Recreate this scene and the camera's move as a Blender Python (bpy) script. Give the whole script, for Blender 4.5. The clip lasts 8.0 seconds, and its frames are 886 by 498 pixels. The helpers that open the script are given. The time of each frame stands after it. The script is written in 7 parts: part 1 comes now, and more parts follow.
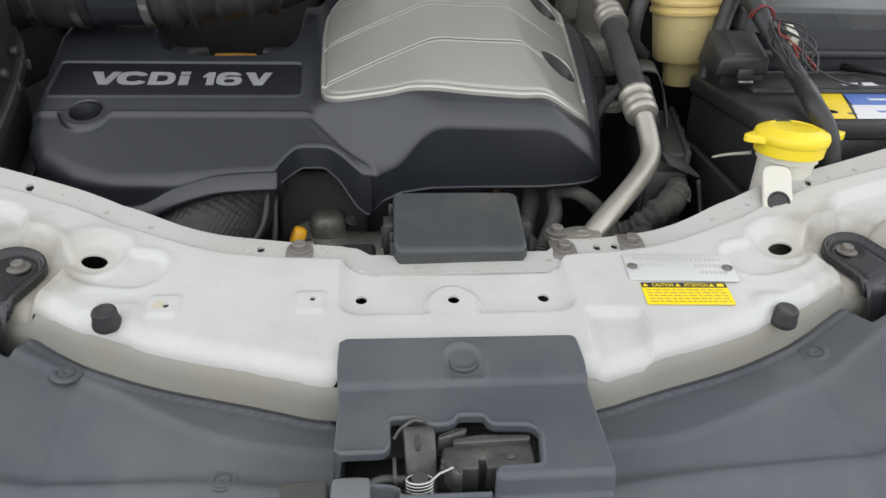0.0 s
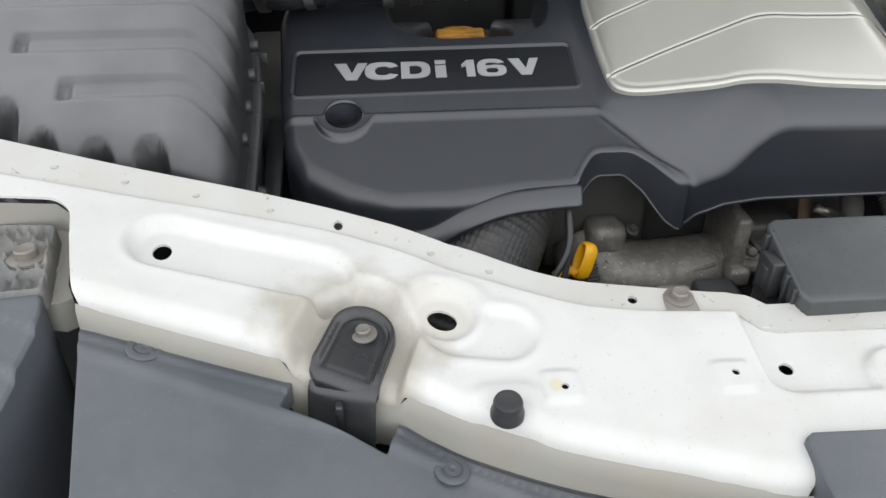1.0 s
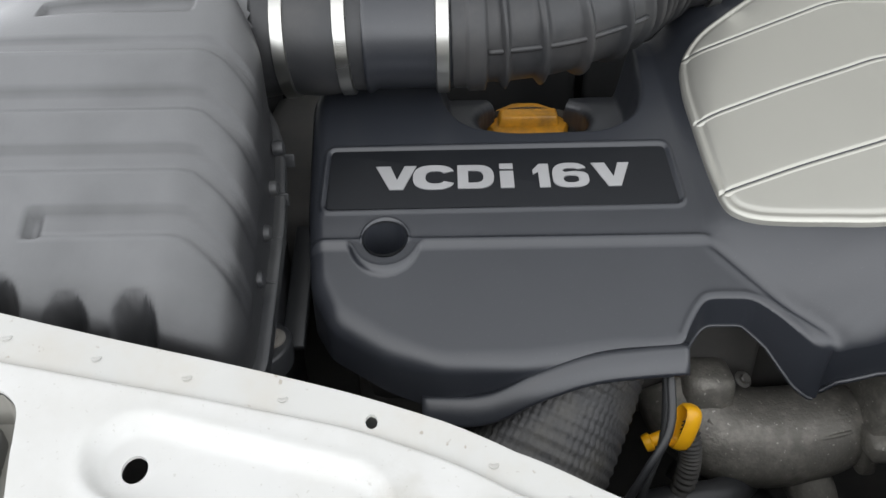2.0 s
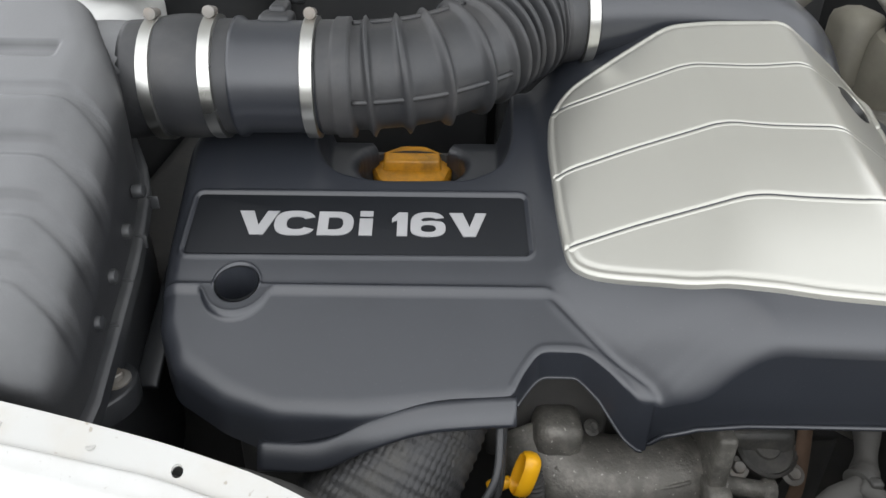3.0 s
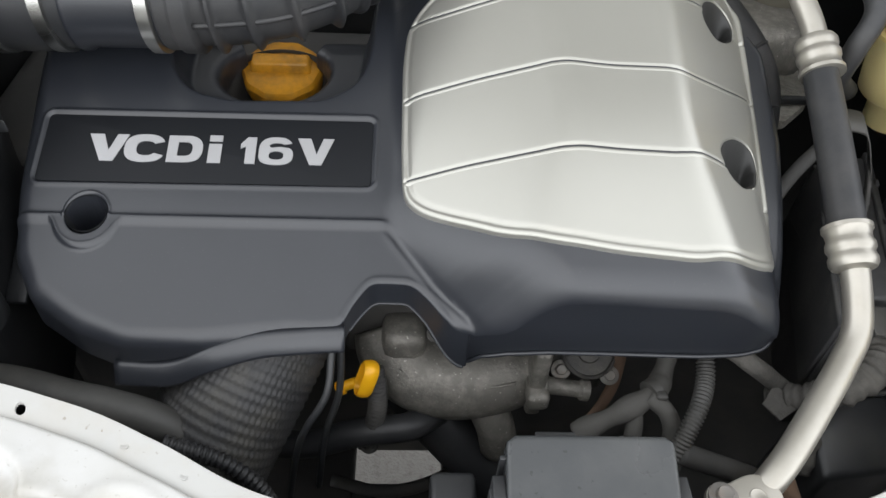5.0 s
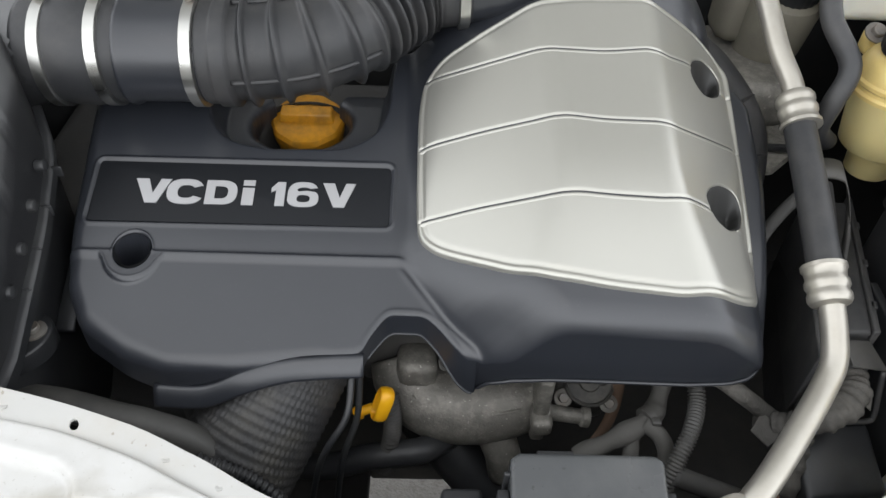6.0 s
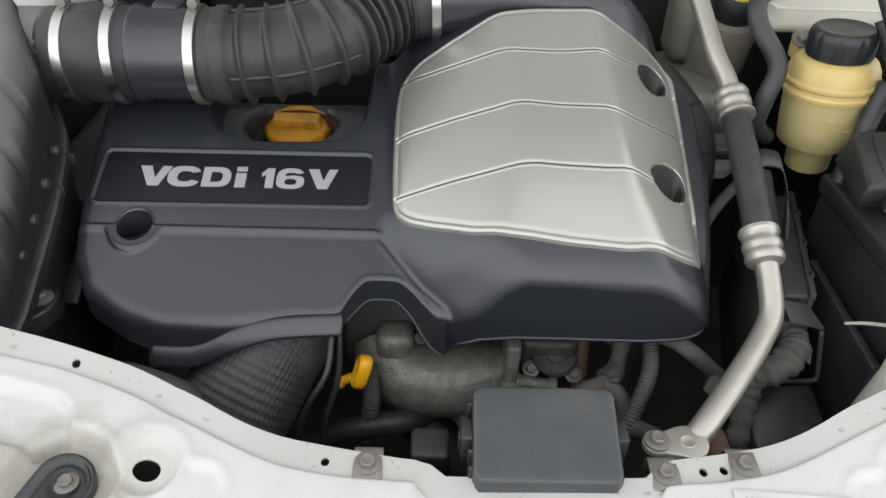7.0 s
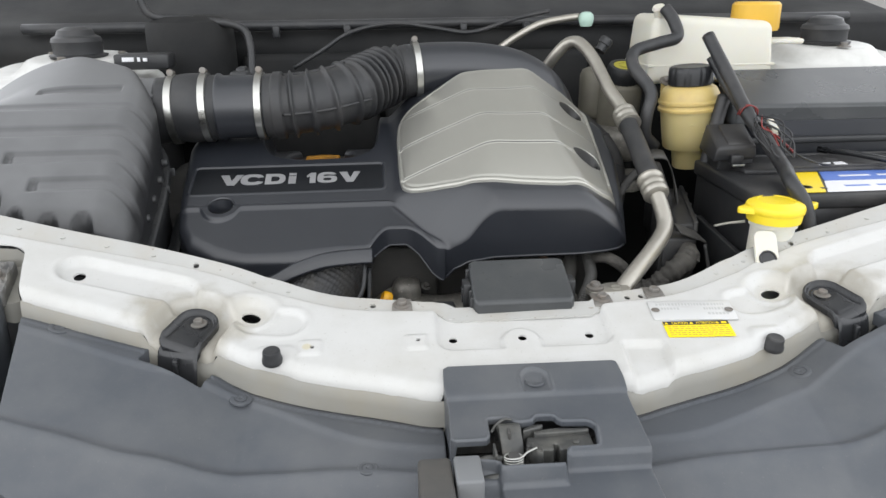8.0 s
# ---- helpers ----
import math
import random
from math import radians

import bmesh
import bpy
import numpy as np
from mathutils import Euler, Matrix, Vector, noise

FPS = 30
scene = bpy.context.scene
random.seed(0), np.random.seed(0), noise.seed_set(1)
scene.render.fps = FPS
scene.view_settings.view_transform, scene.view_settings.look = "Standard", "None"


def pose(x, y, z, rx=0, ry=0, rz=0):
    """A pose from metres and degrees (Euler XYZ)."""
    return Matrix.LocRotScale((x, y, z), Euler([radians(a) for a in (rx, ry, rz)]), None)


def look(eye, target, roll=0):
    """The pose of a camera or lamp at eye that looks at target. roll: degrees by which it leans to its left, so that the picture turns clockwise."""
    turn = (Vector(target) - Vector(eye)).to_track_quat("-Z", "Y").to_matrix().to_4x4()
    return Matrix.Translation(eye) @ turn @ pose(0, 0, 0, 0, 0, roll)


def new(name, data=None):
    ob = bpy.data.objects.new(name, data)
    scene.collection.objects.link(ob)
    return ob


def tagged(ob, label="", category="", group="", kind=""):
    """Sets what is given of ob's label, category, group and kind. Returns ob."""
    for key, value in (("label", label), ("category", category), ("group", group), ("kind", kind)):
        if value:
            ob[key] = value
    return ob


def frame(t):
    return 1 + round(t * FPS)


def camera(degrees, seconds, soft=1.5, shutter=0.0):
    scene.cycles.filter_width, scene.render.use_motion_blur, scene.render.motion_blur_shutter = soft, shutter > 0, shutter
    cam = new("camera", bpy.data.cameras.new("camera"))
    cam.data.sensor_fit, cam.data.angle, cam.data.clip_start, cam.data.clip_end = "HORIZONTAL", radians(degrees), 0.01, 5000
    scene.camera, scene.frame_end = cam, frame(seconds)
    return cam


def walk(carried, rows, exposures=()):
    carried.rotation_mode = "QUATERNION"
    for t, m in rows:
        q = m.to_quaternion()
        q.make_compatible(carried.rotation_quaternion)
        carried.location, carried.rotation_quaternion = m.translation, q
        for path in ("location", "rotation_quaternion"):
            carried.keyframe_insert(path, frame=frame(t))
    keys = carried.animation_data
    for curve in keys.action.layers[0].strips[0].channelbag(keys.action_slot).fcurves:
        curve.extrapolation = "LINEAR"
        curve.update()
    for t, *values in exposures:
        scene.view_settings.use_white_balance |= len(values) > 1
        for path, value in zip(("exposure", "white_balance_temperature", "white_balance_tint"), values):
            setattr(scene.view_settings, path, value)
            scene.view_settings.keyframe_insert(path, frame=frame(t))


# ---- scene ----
cam = camera(63.0, 8.0)
PATH = [
    (0, (-0.055, 0.029, 1.201), (0.137, 1.814, 0.32), 1.8),
    (0.2, (-0.121, 0.051, 1.201), (0.106, 1.831, 0.318), 1.5),
    (0.5, (-0.219, 0.099, 1.222), (0.051, 1.824, 0.246), 0.5),
    (0.7, (-0.251, 0.125, 1.224), (-0.036, 1.844, 0.224), -0.9),
    (1, (-0.278, 0.168, 1.221), (-0.176, 1.869, 0.174), -0.7),
    (1.2, (-0.284, 0.2, 1.209), (-0.27, 1.899, 0.154), -0.7),
    (1.3, (-0.28, 0.217, 1.206), (-0.313, 1.903, 0.131), -0.8),
    (1.5, (-0.275, 0.252, 1.207), (-0.375, 1.891, 0.065), -2.1),
    (1.8, (-0.276, 0.304, 1.229), (-0.313, 1.951, 0.096), -0.8),
    (2, (-0.282, 0.323, 1.243), (-0.3, 2.037, 0.212), -1.2),
    (2.1, (-0.282, 0.333, 1.255), (-0.262, 2.063, 0.251), -0.8),
    (2.2, (-0.287, 0.34, 1.264), (-0.206, 2.087, 0.295), -0.2),
    (3.5, (-0.128, 0.314, 1.274), (-0.128, 1.997, 0.192), 1.9),
    (4, (-0.114, 0.356, 1.297), (-0.035, 1.904, 0.033), 3.2),
    (4.2, (-0.105, 0.374, 1.3), (-0.018, 1.871, -0.022), 3.4),
    (5.3, (-0.096, 0.345, 1.384), (-0.013, 1.731, -0.056), 3.7),
    (5.5, (-0.098, 0.338, 1.39), (-0.026, 1.752, -0.022), 3.3),
    (6, (-0.098, 0.319, 1.397), (-0.046, 1.787, 0.039), 3.0),
    (6.5, (-0.087, 0.284, 1.39), (-0.04, 1.804, 0.092), 2.5),
    (7, (-0.074, 0.217, 1.366), (-0.027, 1.827, 0.181), 2.3),
    (7.3, (-0.082, 0.168, 1.34), (-0.018, 1.853, 0.265), 1.9),
    (7.5, (-0.095, 0.098, 1.327), (0.018, 1.838, 0.347), 1.2),
    (7.7, (-0.107, 0.015, 1.29), (0.06, 1.812, 0.429), 0.7),
    (8, (-0.118, -0.135, 1.257), (0.023, 1.739, 0.572), -0.7),
]
walk(cam, [(t, look(eye, target, roll)) for t, eye, target, roll in PATH], exposures=[(0.0, -0.18), (0.5, -0.13), (1.0, 0.23), (1.5, -0.22), (1.8, 0.06), (2.0, 0.26), (2.2, 0.55), (3.3, 0.34), (3.5, 0.28), (4.2, 0.34), (5.5, 0.25), (6.5, 0.22), (7.0, 0.06), (7.5, 0.13), (8.0, 0.10)])

# ---- world and light ----
world = bpy.data.worlds.new("world")
scene.world = world
world.use_nodes = True
wn, wl = world.node_tree.nodes, world.node_tree.links
wn.clear()
sky = wn.new("ShaderNodeTexSky")
sky.sky_type = 'NISHITA'
sky.sun_disc = False
sky.sun_elevation, sky.sun_rotation = radians(50), radians(200)
sky.air_density, sky.dust_density = 1.0, 3.0
calm = wn.new("ShaderNodeHueSaturation")
calm.inputs["Saturation"].default_value = 0.5
back = wn.new("ShaderNodeBackground")
back.inputs["Strength"].default_value = 0.15
out = wn.new("ShaderNodeOutputWorld")
# the hazy sky is brighter low down than overhead
wc = wn.new("ShaderNodeTexCoord")
ws = wn.new("ShaderNodeSeparateXYZ")
wr = wn.new("ShaderNodeMapRange")
wr.inputs["To Min"].default_value, wr.inputs["To Max"].default_value = 1.95, 0.78
# an even layer of cloud over most of the clear sky
cloud = wn.new("ShaderNodeMix")
cloud.data_type = 'RGBA'
cloud.inputs["Factor"].default_value = 0.90
cloud.inputs["B"].default_value = (9.4, 9.6, 9.95, 1)
wm = wn.new("ShaderNodeVectorMath")
wm.operation = 'SCALE'
wl.new(wc.outputs["Generated"], ws.inputs[0])
wl.new(ws.outputs["Z"], wr.inputs["Value"])
wl.new(sky.outputs[0], calm.inputs["Color"])
wl.new(calm.outputs[0], cloud.inputs["A"])
wl.new(cloud.outputs["Result"], wm.inputs[0])
wl.new(wr.outputs[0], wm.inputs["Scale"])
wl.new(wm.outputs[0], back.inputs["Color"])
wl.new(back.outputs[0], out.inputs["Surface"])

sun = bpy.data.lights.new("sun", 'SUN')
sun.energy, sun.angle, sun.color = 0.5, radians(150), (0.96, 1.0, 0.99)
sun_ob = new("sun", sun)
sun_ob.matrix_world = look((-0.6, -1.6, 3.2), (0, 0.6, 1.0))


# ---- materials ----
def material(name, color, rough=0.5, metal=0.0, var=0.12, scale=18.0, bump=0.05, fine=260.0, dirt=None, amount=0.35,
             dscale=9.0, coat=0.0, stretch=(1, 1, 1), rvar=0.12, spec=0.5, sub=0.0, trans=0.0, depth=0.001, stains=(), specks=None, pale_top=None):
    """A plain surface with broad and fine variation, dusty or worn spots of a second colour, a paler tone on upward
    faces, and fine relief.
    """
    m = bpy.data.materials.new(name)
    m.use_nodes = True
    n, l = m.node_tree.nodes, m.node_tree.links
    b = n["Principled BSDF"]
    co = n.new("ShaderNodeTexCoord")
    mp = n.new("ShaderNodeMapping")
    mp.inputs["Scale"].default_value = stretch
    l.new(co.outputs["Object"], mp.inputs["Vector"])
    broad = n.new("ShaderNodeTexNoise")
    broad.inputs["Scale"].default_value, broad.inputs["Detail"].default_value = scale, 6
    l.new(mp.outputs[0], broad.inputs["Vector"])
    small = n.new("ShaderNodeTexNoise")
    small.inputs["Scale"].default_value, small.inputs["Detail"].default_value = fine, 4
    l.new(mp.outputs[0], small.inputs["Vector"])
    mix = n.new("ShaderNodeMix")
    mix.data_type = 'RGBA'
    c = Vector(color)
    mix.inputs["A"].default_value = (*(c * (1 - var)), 1)
    mix.inputs["B"].default_value = (*[min(1, v) for v in c * (1 + var)], 1)
    l.new(broad.outputs["Fac"], mix.inputs["Factor"])
    last = mix.outputs["Result"]
    if dirt:
        spots = n.new("ShaderNodeTexNoise")
        spots.inputs["Scale"].default_value, spots.inputs["Detail"].default_value = dscale, 9
        spots.inputs["Roughness"].default_value = 0.65
        l.new(co.outputs["Object"], spots.inputs["Vector"])
        ramp = n.new("ShaderNodeMapRange")
        ramp.inputs["From Min"].default_value, ramp.inputs["From Max"].default_value = 0.45, 0.75
        ramp.inputs["To Max"].default_value = amount
        l.new(spots.outputs["Fac"], ramp.inputs["Value"])
        over = n.new("ShaderNodeMix")
        over.data_type = 'RGBA'
        over.inputs["B"].default_value = (*dirt, 1)
        l.new(ramp.outputs[0], over.inputs["Factor"])
        l.new(last, over.inputs["A"])
        last = over.outputs["Result"]
    for (px, py, pr), stain in stains:
        gap = n.new("ShaderNodeVectorMath")
        gap.operation = 'DISTANCE'
        flat = n.new("ShaderNodeVectorMath")
        flat.operation = 'MULTIPLY'
        flat.inputs[1].default_value = (1, 1, 0)
        l.new(co.outputs["Object"], flat.inputs[0])
        l.new(flat.outputs[0], gap.inputs[0])
        gap.inputs[1].default_value = (px, py, 0)
        rag = n.new("ShaderNodeMath")
        rag.operation = 'MULTIPLY_ADD'
        rag.inputs[1].default_value = pr * 1.1
        l.new(broad.outputs["Fac"], rag.inputs[0])
        l.new(gap.outputs["Value"], rag.inputs[2])
        fade = n.new("ShaderNodeMapRange")
        fade.inputs["From Min"].default_value, fade.inputs["From Max"].default_value = pr * 1.75, pr * 1.25
        fade.inputs["To Max"].default_value = 0.72
        l.new(rag.outputs[0], fade.inputs["Value"])
        grime = n.new("ShaderNodeMix")
        grime.data_type = 'RGBA'
        grime.inputs["B"].default_value = (*stain, 1)
        l.new(fade.outputs[0], grime.inputs["Factor"])
        l.new(last, grime.inputs["A"])
        last = grime.outputs["Result"]
    # upward faces turn paler: dusty, with their brighter lighting put into the colour
    if pale_top:
        tone, much = pale_top
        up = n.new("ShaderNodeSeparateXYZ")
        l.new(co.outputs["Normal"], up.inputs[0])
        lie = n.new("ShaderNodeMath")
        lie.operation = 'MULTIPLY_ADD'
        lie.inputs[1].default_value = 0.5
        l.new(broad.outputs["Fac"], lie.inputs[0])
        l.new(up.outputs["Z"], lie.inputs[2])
        up_fade = n.new("ShaderNodeMapRange")
        up_fade.inputs["From Min"].default_value, up_fade.inputs["From Max"].default_value = 0.55, 1.15
        up_fade.inputs["To Max"].default_value = much
        l.new(lie.outputs[0], up_fade.inputs["Value"])
        pale_mix = n.new("ShaderNodeMix")
        pale_mix.data_type = 'RGBA'
        pale_mix.inputs["B"].default_value = (*tone, 1)
        l.new(up_fade.outputs[0], pale_mix.inputs["Factor"])
        l.new(last, pale_mix.inputs["A"])
        last = pale_mix.outputs["Result"]
    if specks:
        tone, much, size = specks
        dots = n.new("ShaderNodeTexNoise")
        dots.inputs["Scale"].default_value, dots.inputs["Detail"].default_value = size, 2
        l.new(co.outputs["Object"], dots.inputs["Vector"])
        few = n.new("ShaderNodeMapRange")
        few.inputs["From Min"].default_value, few.inputs["From Max"].default_value = 0.68, 0.74
        few.inputs["To Max"].default_value = much
        l.new(dots.outputs["Fac"], few.inputs["Value"])
        fleck = n.new("ShaderNodeMix")
        fleck.data_type = 'RGBA'
        fleck.inputs["B"].default_value = (*tone, 1)
        l.new(few.outputs[0], fleck.inputs["Factor"])
        l.new(last, fleck.inputs["A"])
        last = fleck.outputs["Result"]
    l.new(last, b.inputs["Base Color"])
    rr = n.new("ShaderNodeMapRange")
    rr.inputs["To Min"].default_value, rr.inputs["To Max"].default_value = max(0.02, rough - rvar), min(1, rough + rvar)
    l.new(broad.outputs["Fac"], rr.inputs["Value"])
    l.new(rr.outputs[0], b.inputs["Roughness"])
    b.inputs["Metallic"].default_value = metal
    b.inputs["Coat Weight"].default_value = coat
    b.inputs["Coat Roughness"].default_value = 0.12
    b.inputs["Specular IOR Level"].default_value = spec
    b.inputs["Transmission Weight"].default_value = trans
    if sub:
        b.inputs["Subsurface Weight"].default_value = sub
        b.inputs["Subsurface Radius"].default_value = (0.02, 0.015, 0.008)
    bp = n.new("ShaderNodeBump")
    bp.inputs["Strength"].default_value, bp.inputs["Distance"].default_value = bump, depth
    l.new(small.outputs["Fac"], bp.inputs["Height"])
    l.new(bp.outputs[0], b.inputs["Normal"])
    return m


M_WHITE = material("white_paint", (0.52, 0.518, 0.503), 0.40, specks=((0.24, 0.22, 0.18), 0.28, 380), var=0.04, scale=40, bump=0.03, fine=90, dirt=(0.36, 0.345, 0.30), amount=0.40, dscale=11, coat=0.12, rvar=0.08,
                   stains=(((-0.309, 0.498, 0.050), (0.28, 0.255, 0.20)), ((0.3205, 0.498, 0.050), (0.28, 0.255, 0.20)), ((-0.262, 0.520, 0.019), (0.50, 0.48, 0.43)), ((0.2735, 0.520, 0.019), (0.50, 0.48, 0.43)),
                           ((-0.199, 0.463, 0.004), (0.50, 0.45, 0.30))))
M_FLANGE = material("dusty_white_paint", (0.40, 0.398, 0.38), 0.5, specks=((0.20, 0.17, 0.12), 0.6, 200), var=0.06, dirt=(0.36, 0.32, 0.26), amount=0.5, dscale=22)
# grimy white paint, darkened for the shaded lip under the deck edge
M_GRIME_SHADE = material("grimy_shaded_white_paint", (0.25, 0.243, 0.218), 0.55, var=0.12, dirt=(0.26, 0.23, 0.17), amount=0.6, dscale=16)
M_COVER = material("black_cover_plastic", (0.0175, 0.0195, 0.0245), 0.34, spec=0.74, specks=((0.10, 0.10, 0.10), 0.15, 600), var=0.12, bump=0.12, fine=900, dirt=(0.078, 0.083, 0.095), amount=0.07, dscale=6, rvar=0.05, depth=0.0004)
M_PLATE = material("satin_black_plate", (0.008, 0.009, 0.011), 0.5, spec=0.22, var=0.15, bump=0.1, fine=1200, rvar=0.05, depth=0.0003)
M_SHROUD = material("grey_black_plastic", (0.068, 0.075, 0.086), 0.40, specks=((0.18, 0.18, 0.175), 0.22, 480), var=0.12, bump=0.15, fine=700, dirt=(0.135, 0.135, 0.132), amount=0.45, dscale=9, rvar=0.08, depth=0.0005)
M_BOX = material("black_box_plastic", (0.019, 0.020, 0.022), 0.42, var=0.15, bump=0.15, fine=700, dirt=(0.12, 0.12, 0.11), amount=0.2, dscale=12, depth=0.0005)
M_RUBBER = material("black_rubber", (0.024, 0.025, 0.027), 0.48, var=0.2, bump=0.1, fine=400, dirt=(0.12, 0.11, 0.10), amount=0.25, dscale=18)
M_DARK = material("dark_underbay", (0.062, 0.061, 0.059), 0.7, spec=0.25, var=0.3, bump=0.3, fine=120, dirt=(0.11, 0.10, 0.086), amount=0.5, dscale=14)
M_SILVER = material("brushed_silver_paint", (0.43, 0.424, 0.385), 0.34, metal=0.65, var=0.05, scale=12, bump=0.05, fine=500, stretch=(1, 0.12, 0.3), rvar=0.04, depth=0.0003)
M_ALU = material("aluminium_pipe", (0.42, 0.40, 0.355), 0.38, metal=0.75, var=0.12, scale=30, dirt=(0.30, 0.27, 0.22), amount=0.35, dscale=35, bump=0.1, fine=300)
M_STEEL = material("bright_band_steel", (0.52, 0.52, 0.495), 0.30, metal=1.0, var=0.08, bump=0.03)
M_BOLT = material("dull_zinc_bolt", (0.20, 0.19, 0.175), 0.55, metal=0.5, var=0.2, dirt=(0.20, 0.14, 0.09), amount=0.5, dscale=90)
M_CAST = material("cast_aluminium", (0.175, 0.166, 0.148), 0.50, metal=0.35, specks=((0.55, 0.53, 0.48), 0.6, 330), var=0.2, scale=24, bump=0.35, fine=420, dirt=(0.40, 0.38, 0.34), amount=0.55, dscale=90, depth=0.002)
M_RUST = material("rusty_iron", (0.13, 0.082, 0.055), 0.75, metal=0.2, var=0.4, scale=50, bump=0.5, fine=250)
M_YELLOW = material("yellow_plastic", (0.86, 0.66, 0.03), 0.4, var=0.06, bump=0.03, dirt=(0.55, 0.40, 0.05), amount=0.2, dscale=40)
M_AMBER = material("amber_oil_cap", (0.60, 0.27, 0.012), 0.42, var=0.15, dirt=(0.07, 0.045, 0.02), amount=0.75, dscale=38)
M_DIP = material("orange_dipstick", (0.84, 0.42, 0.01), 0.38, var=0.08)
M_RESERVOIR = material("yellowed_translucent_plastic", (0.52, 0.44, 0.21), 0.42, var=0.10, scale=14, sub=0.3, dirt=(0.50, 0.38, 0.16), amount=0.3, dscale=14)
M_TANK = material("milky_tank_plastic", (0.62, 0.605, 0.53), 0.42, var=0.05, sub=0.3, dirt=(0.50, 0.46, 0.36), amount=0.3)
M_CAPY = material("golden_coolant_cap", (0.70, 0.42, 0.05), 0.4, var=0.08)
M_LID = material("dusty_lid_plastic", (0.046, 0.049, 0.051), 0.30, specks=((0.02, 0.02, 0.02), 0.6, 260), var=0.12, bump=0.15, fine=700, dirt=(0.13, 0.13, 0.125), amount=0.25, dscale=16, depth=0.0005)
M_APRON = material("dusty_grey_white_apron", (0.62, 0.62, 0.60), 0.5, var=0.1, dirt=(0.24, 0.23, 0.20), amount=0.6, dscale=7)
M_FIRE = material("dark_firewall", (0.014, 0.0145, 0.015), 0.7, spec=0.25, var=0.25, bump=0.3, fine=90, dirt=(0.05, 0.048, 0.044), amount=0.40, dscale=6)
M_LABELY = material("warning_yellow", (0.90, 0.66, 0.0), 0.4, var=0.02, bump=0)
M_LABELK = material("label_black", (0.02, 0.02, 0.02), 0.45, var=0.05, bump=0)
M_INK = material("label_grey_ink", (0.42, 0.33, 0.06), 0.5, var=0.05, bump=0)
M_TEXT = material("silver_lettering", (0.50, 0.50, 0.51), 0.38, metal=0.7, var=0.03, bump=0.02)
M_VIN = material("stamped_aluminium_plate", (0.58, 0.58, 0.57), 0.4, metal=0.3, var=0.05, bump=0.05)
M_VINK = material("stamped_marks", (0.44, 0.44, 0.43), 0.5, metal=0.0, var=0.1)
M_BLUE = material("battery_blue_label", (0.10, 0.19, 0.55), 0.35, var=0.03, bump=0)
M_PAPER = material("white_sticker", (0.75, 0.75, 0.77), 0.45, var=0.04, bump=0)
M_RED = material("red_wire", (0.19, 0.018, 0.015), 0.4, var=0.1)
M_ASPH = material("asphalt", (0.17, 0.162, 0.148), 0.85, var=0.35, scale=60, bump=0.8, fine=180, dirt=(0.07, 0.065, 0.055), amount=0.9, dscale=60, depth=0.004)
M_GLASS = material("lamp_lens", (0.55, 0.58, 0.60), 0.08, var=0.03, bump=0, trans=0.5)
M_HEADL = material("grey_lamp_housing", (0.12, 0.12, 0.117), 0.55, var=0.1, dirt=(0.30, 0.28, 0.24), amount=0.4, dscale=30)


# ---- builders ----
def thing(name, label, category, at=(0, 0, 0), group="", kind=""):
    ob = new(name)
    ob.empty_display_size = 0.02
    ob.location = at
    return tagged(ob, label, category, group, kind)


def put(ob, parent):
    if parent is not None:
        ob.parent = parent
        at = Vector((0, 0, 0))
        while parent is not None:
            at += parent.matrix_parent_inverse.translation + parent.location
            parent = parent.parent
        ob.matrix_parent_inverse = Matrix.Translation(-at)
    return ob




def mesh_part(name, verts, faces, mat, parent=None, label="", smooth=True):
    me = bpy.data.meshes.new(name)
    me.from_pydata([tuple(v) for v in verts], [], [tuple(f) for f in faces])
    me.materials.append(mat)
    if smooth:
        me.polygons.foreach_set("use_smooth", [True] * len(me.polygons))
    me.update()
    ob = new(name, me)
    put(ob, parent)
    if label:
        ob["label"] = label
    return ob


def part(name, bm, mat, parent=None, label="", smooth=True, angle=40):
    bmesh.ops.recalc_face_normals(bm, faces=bm.faces)
    if smooth:
        for f in bm.faces:
            f.smooth = True
        for e in bm.edges:
            if len(e.link_faces) == 2 and e.calc_face_angle(0) > radians(angle):
                e.smooth = False
    me = bpy.data.meshes.new(name)
    bm.to_mesh(me)
    bm.free()
    me.materials.append(mat)
    ob = new(name, me)
    put(ob, parent)
    if label:
        ob["label"] = label
    return ob


def fillet(pts, r, k=4):
    """A closed outline with its corners rounded by about r."""
    res = []
    n = len(pts)
    for i in range(n):
        p, a, b = Vector(pts[i]), Vector(pts[i - 1]), Vector(pts[(i + 1) % n])
        ra = min(r, (a - p).length * 0.48)
        rb = min(r, (b - p).length * 0.48)
        p0, p1 = p + (a - p).normalized() * ra, p + (b - p).normalized() * rb
        for j in range(k + 1):
            s = j / k
            res.append(tuple(p0 * (1 - s) ** 2 + p * 2 * s * (1 - s) + p1 * s * s))
    return res


def curve_pts(pts, n=12):
    """A smooth line through the points (Catmull-Rom)."""
    P = [Vector(p) for p in pts]
    P = [P[0] * 2 - P[1]] + P + [P[-1] * 2 - P[-2]]
    res = []
    for i in range(1, len(P) - 2):
        a, b, c, d = P[i - 1:i + 3]
        for j in range(n):
            t = j / n
            res.append(0.5 * (2 * b + (c - a) * t + (2 * a - 5 * b + 4 * c - d) * t * t + (3 * b - a - 3 * c + d) * t ** 3))
    res.append(P[-2])
    return res


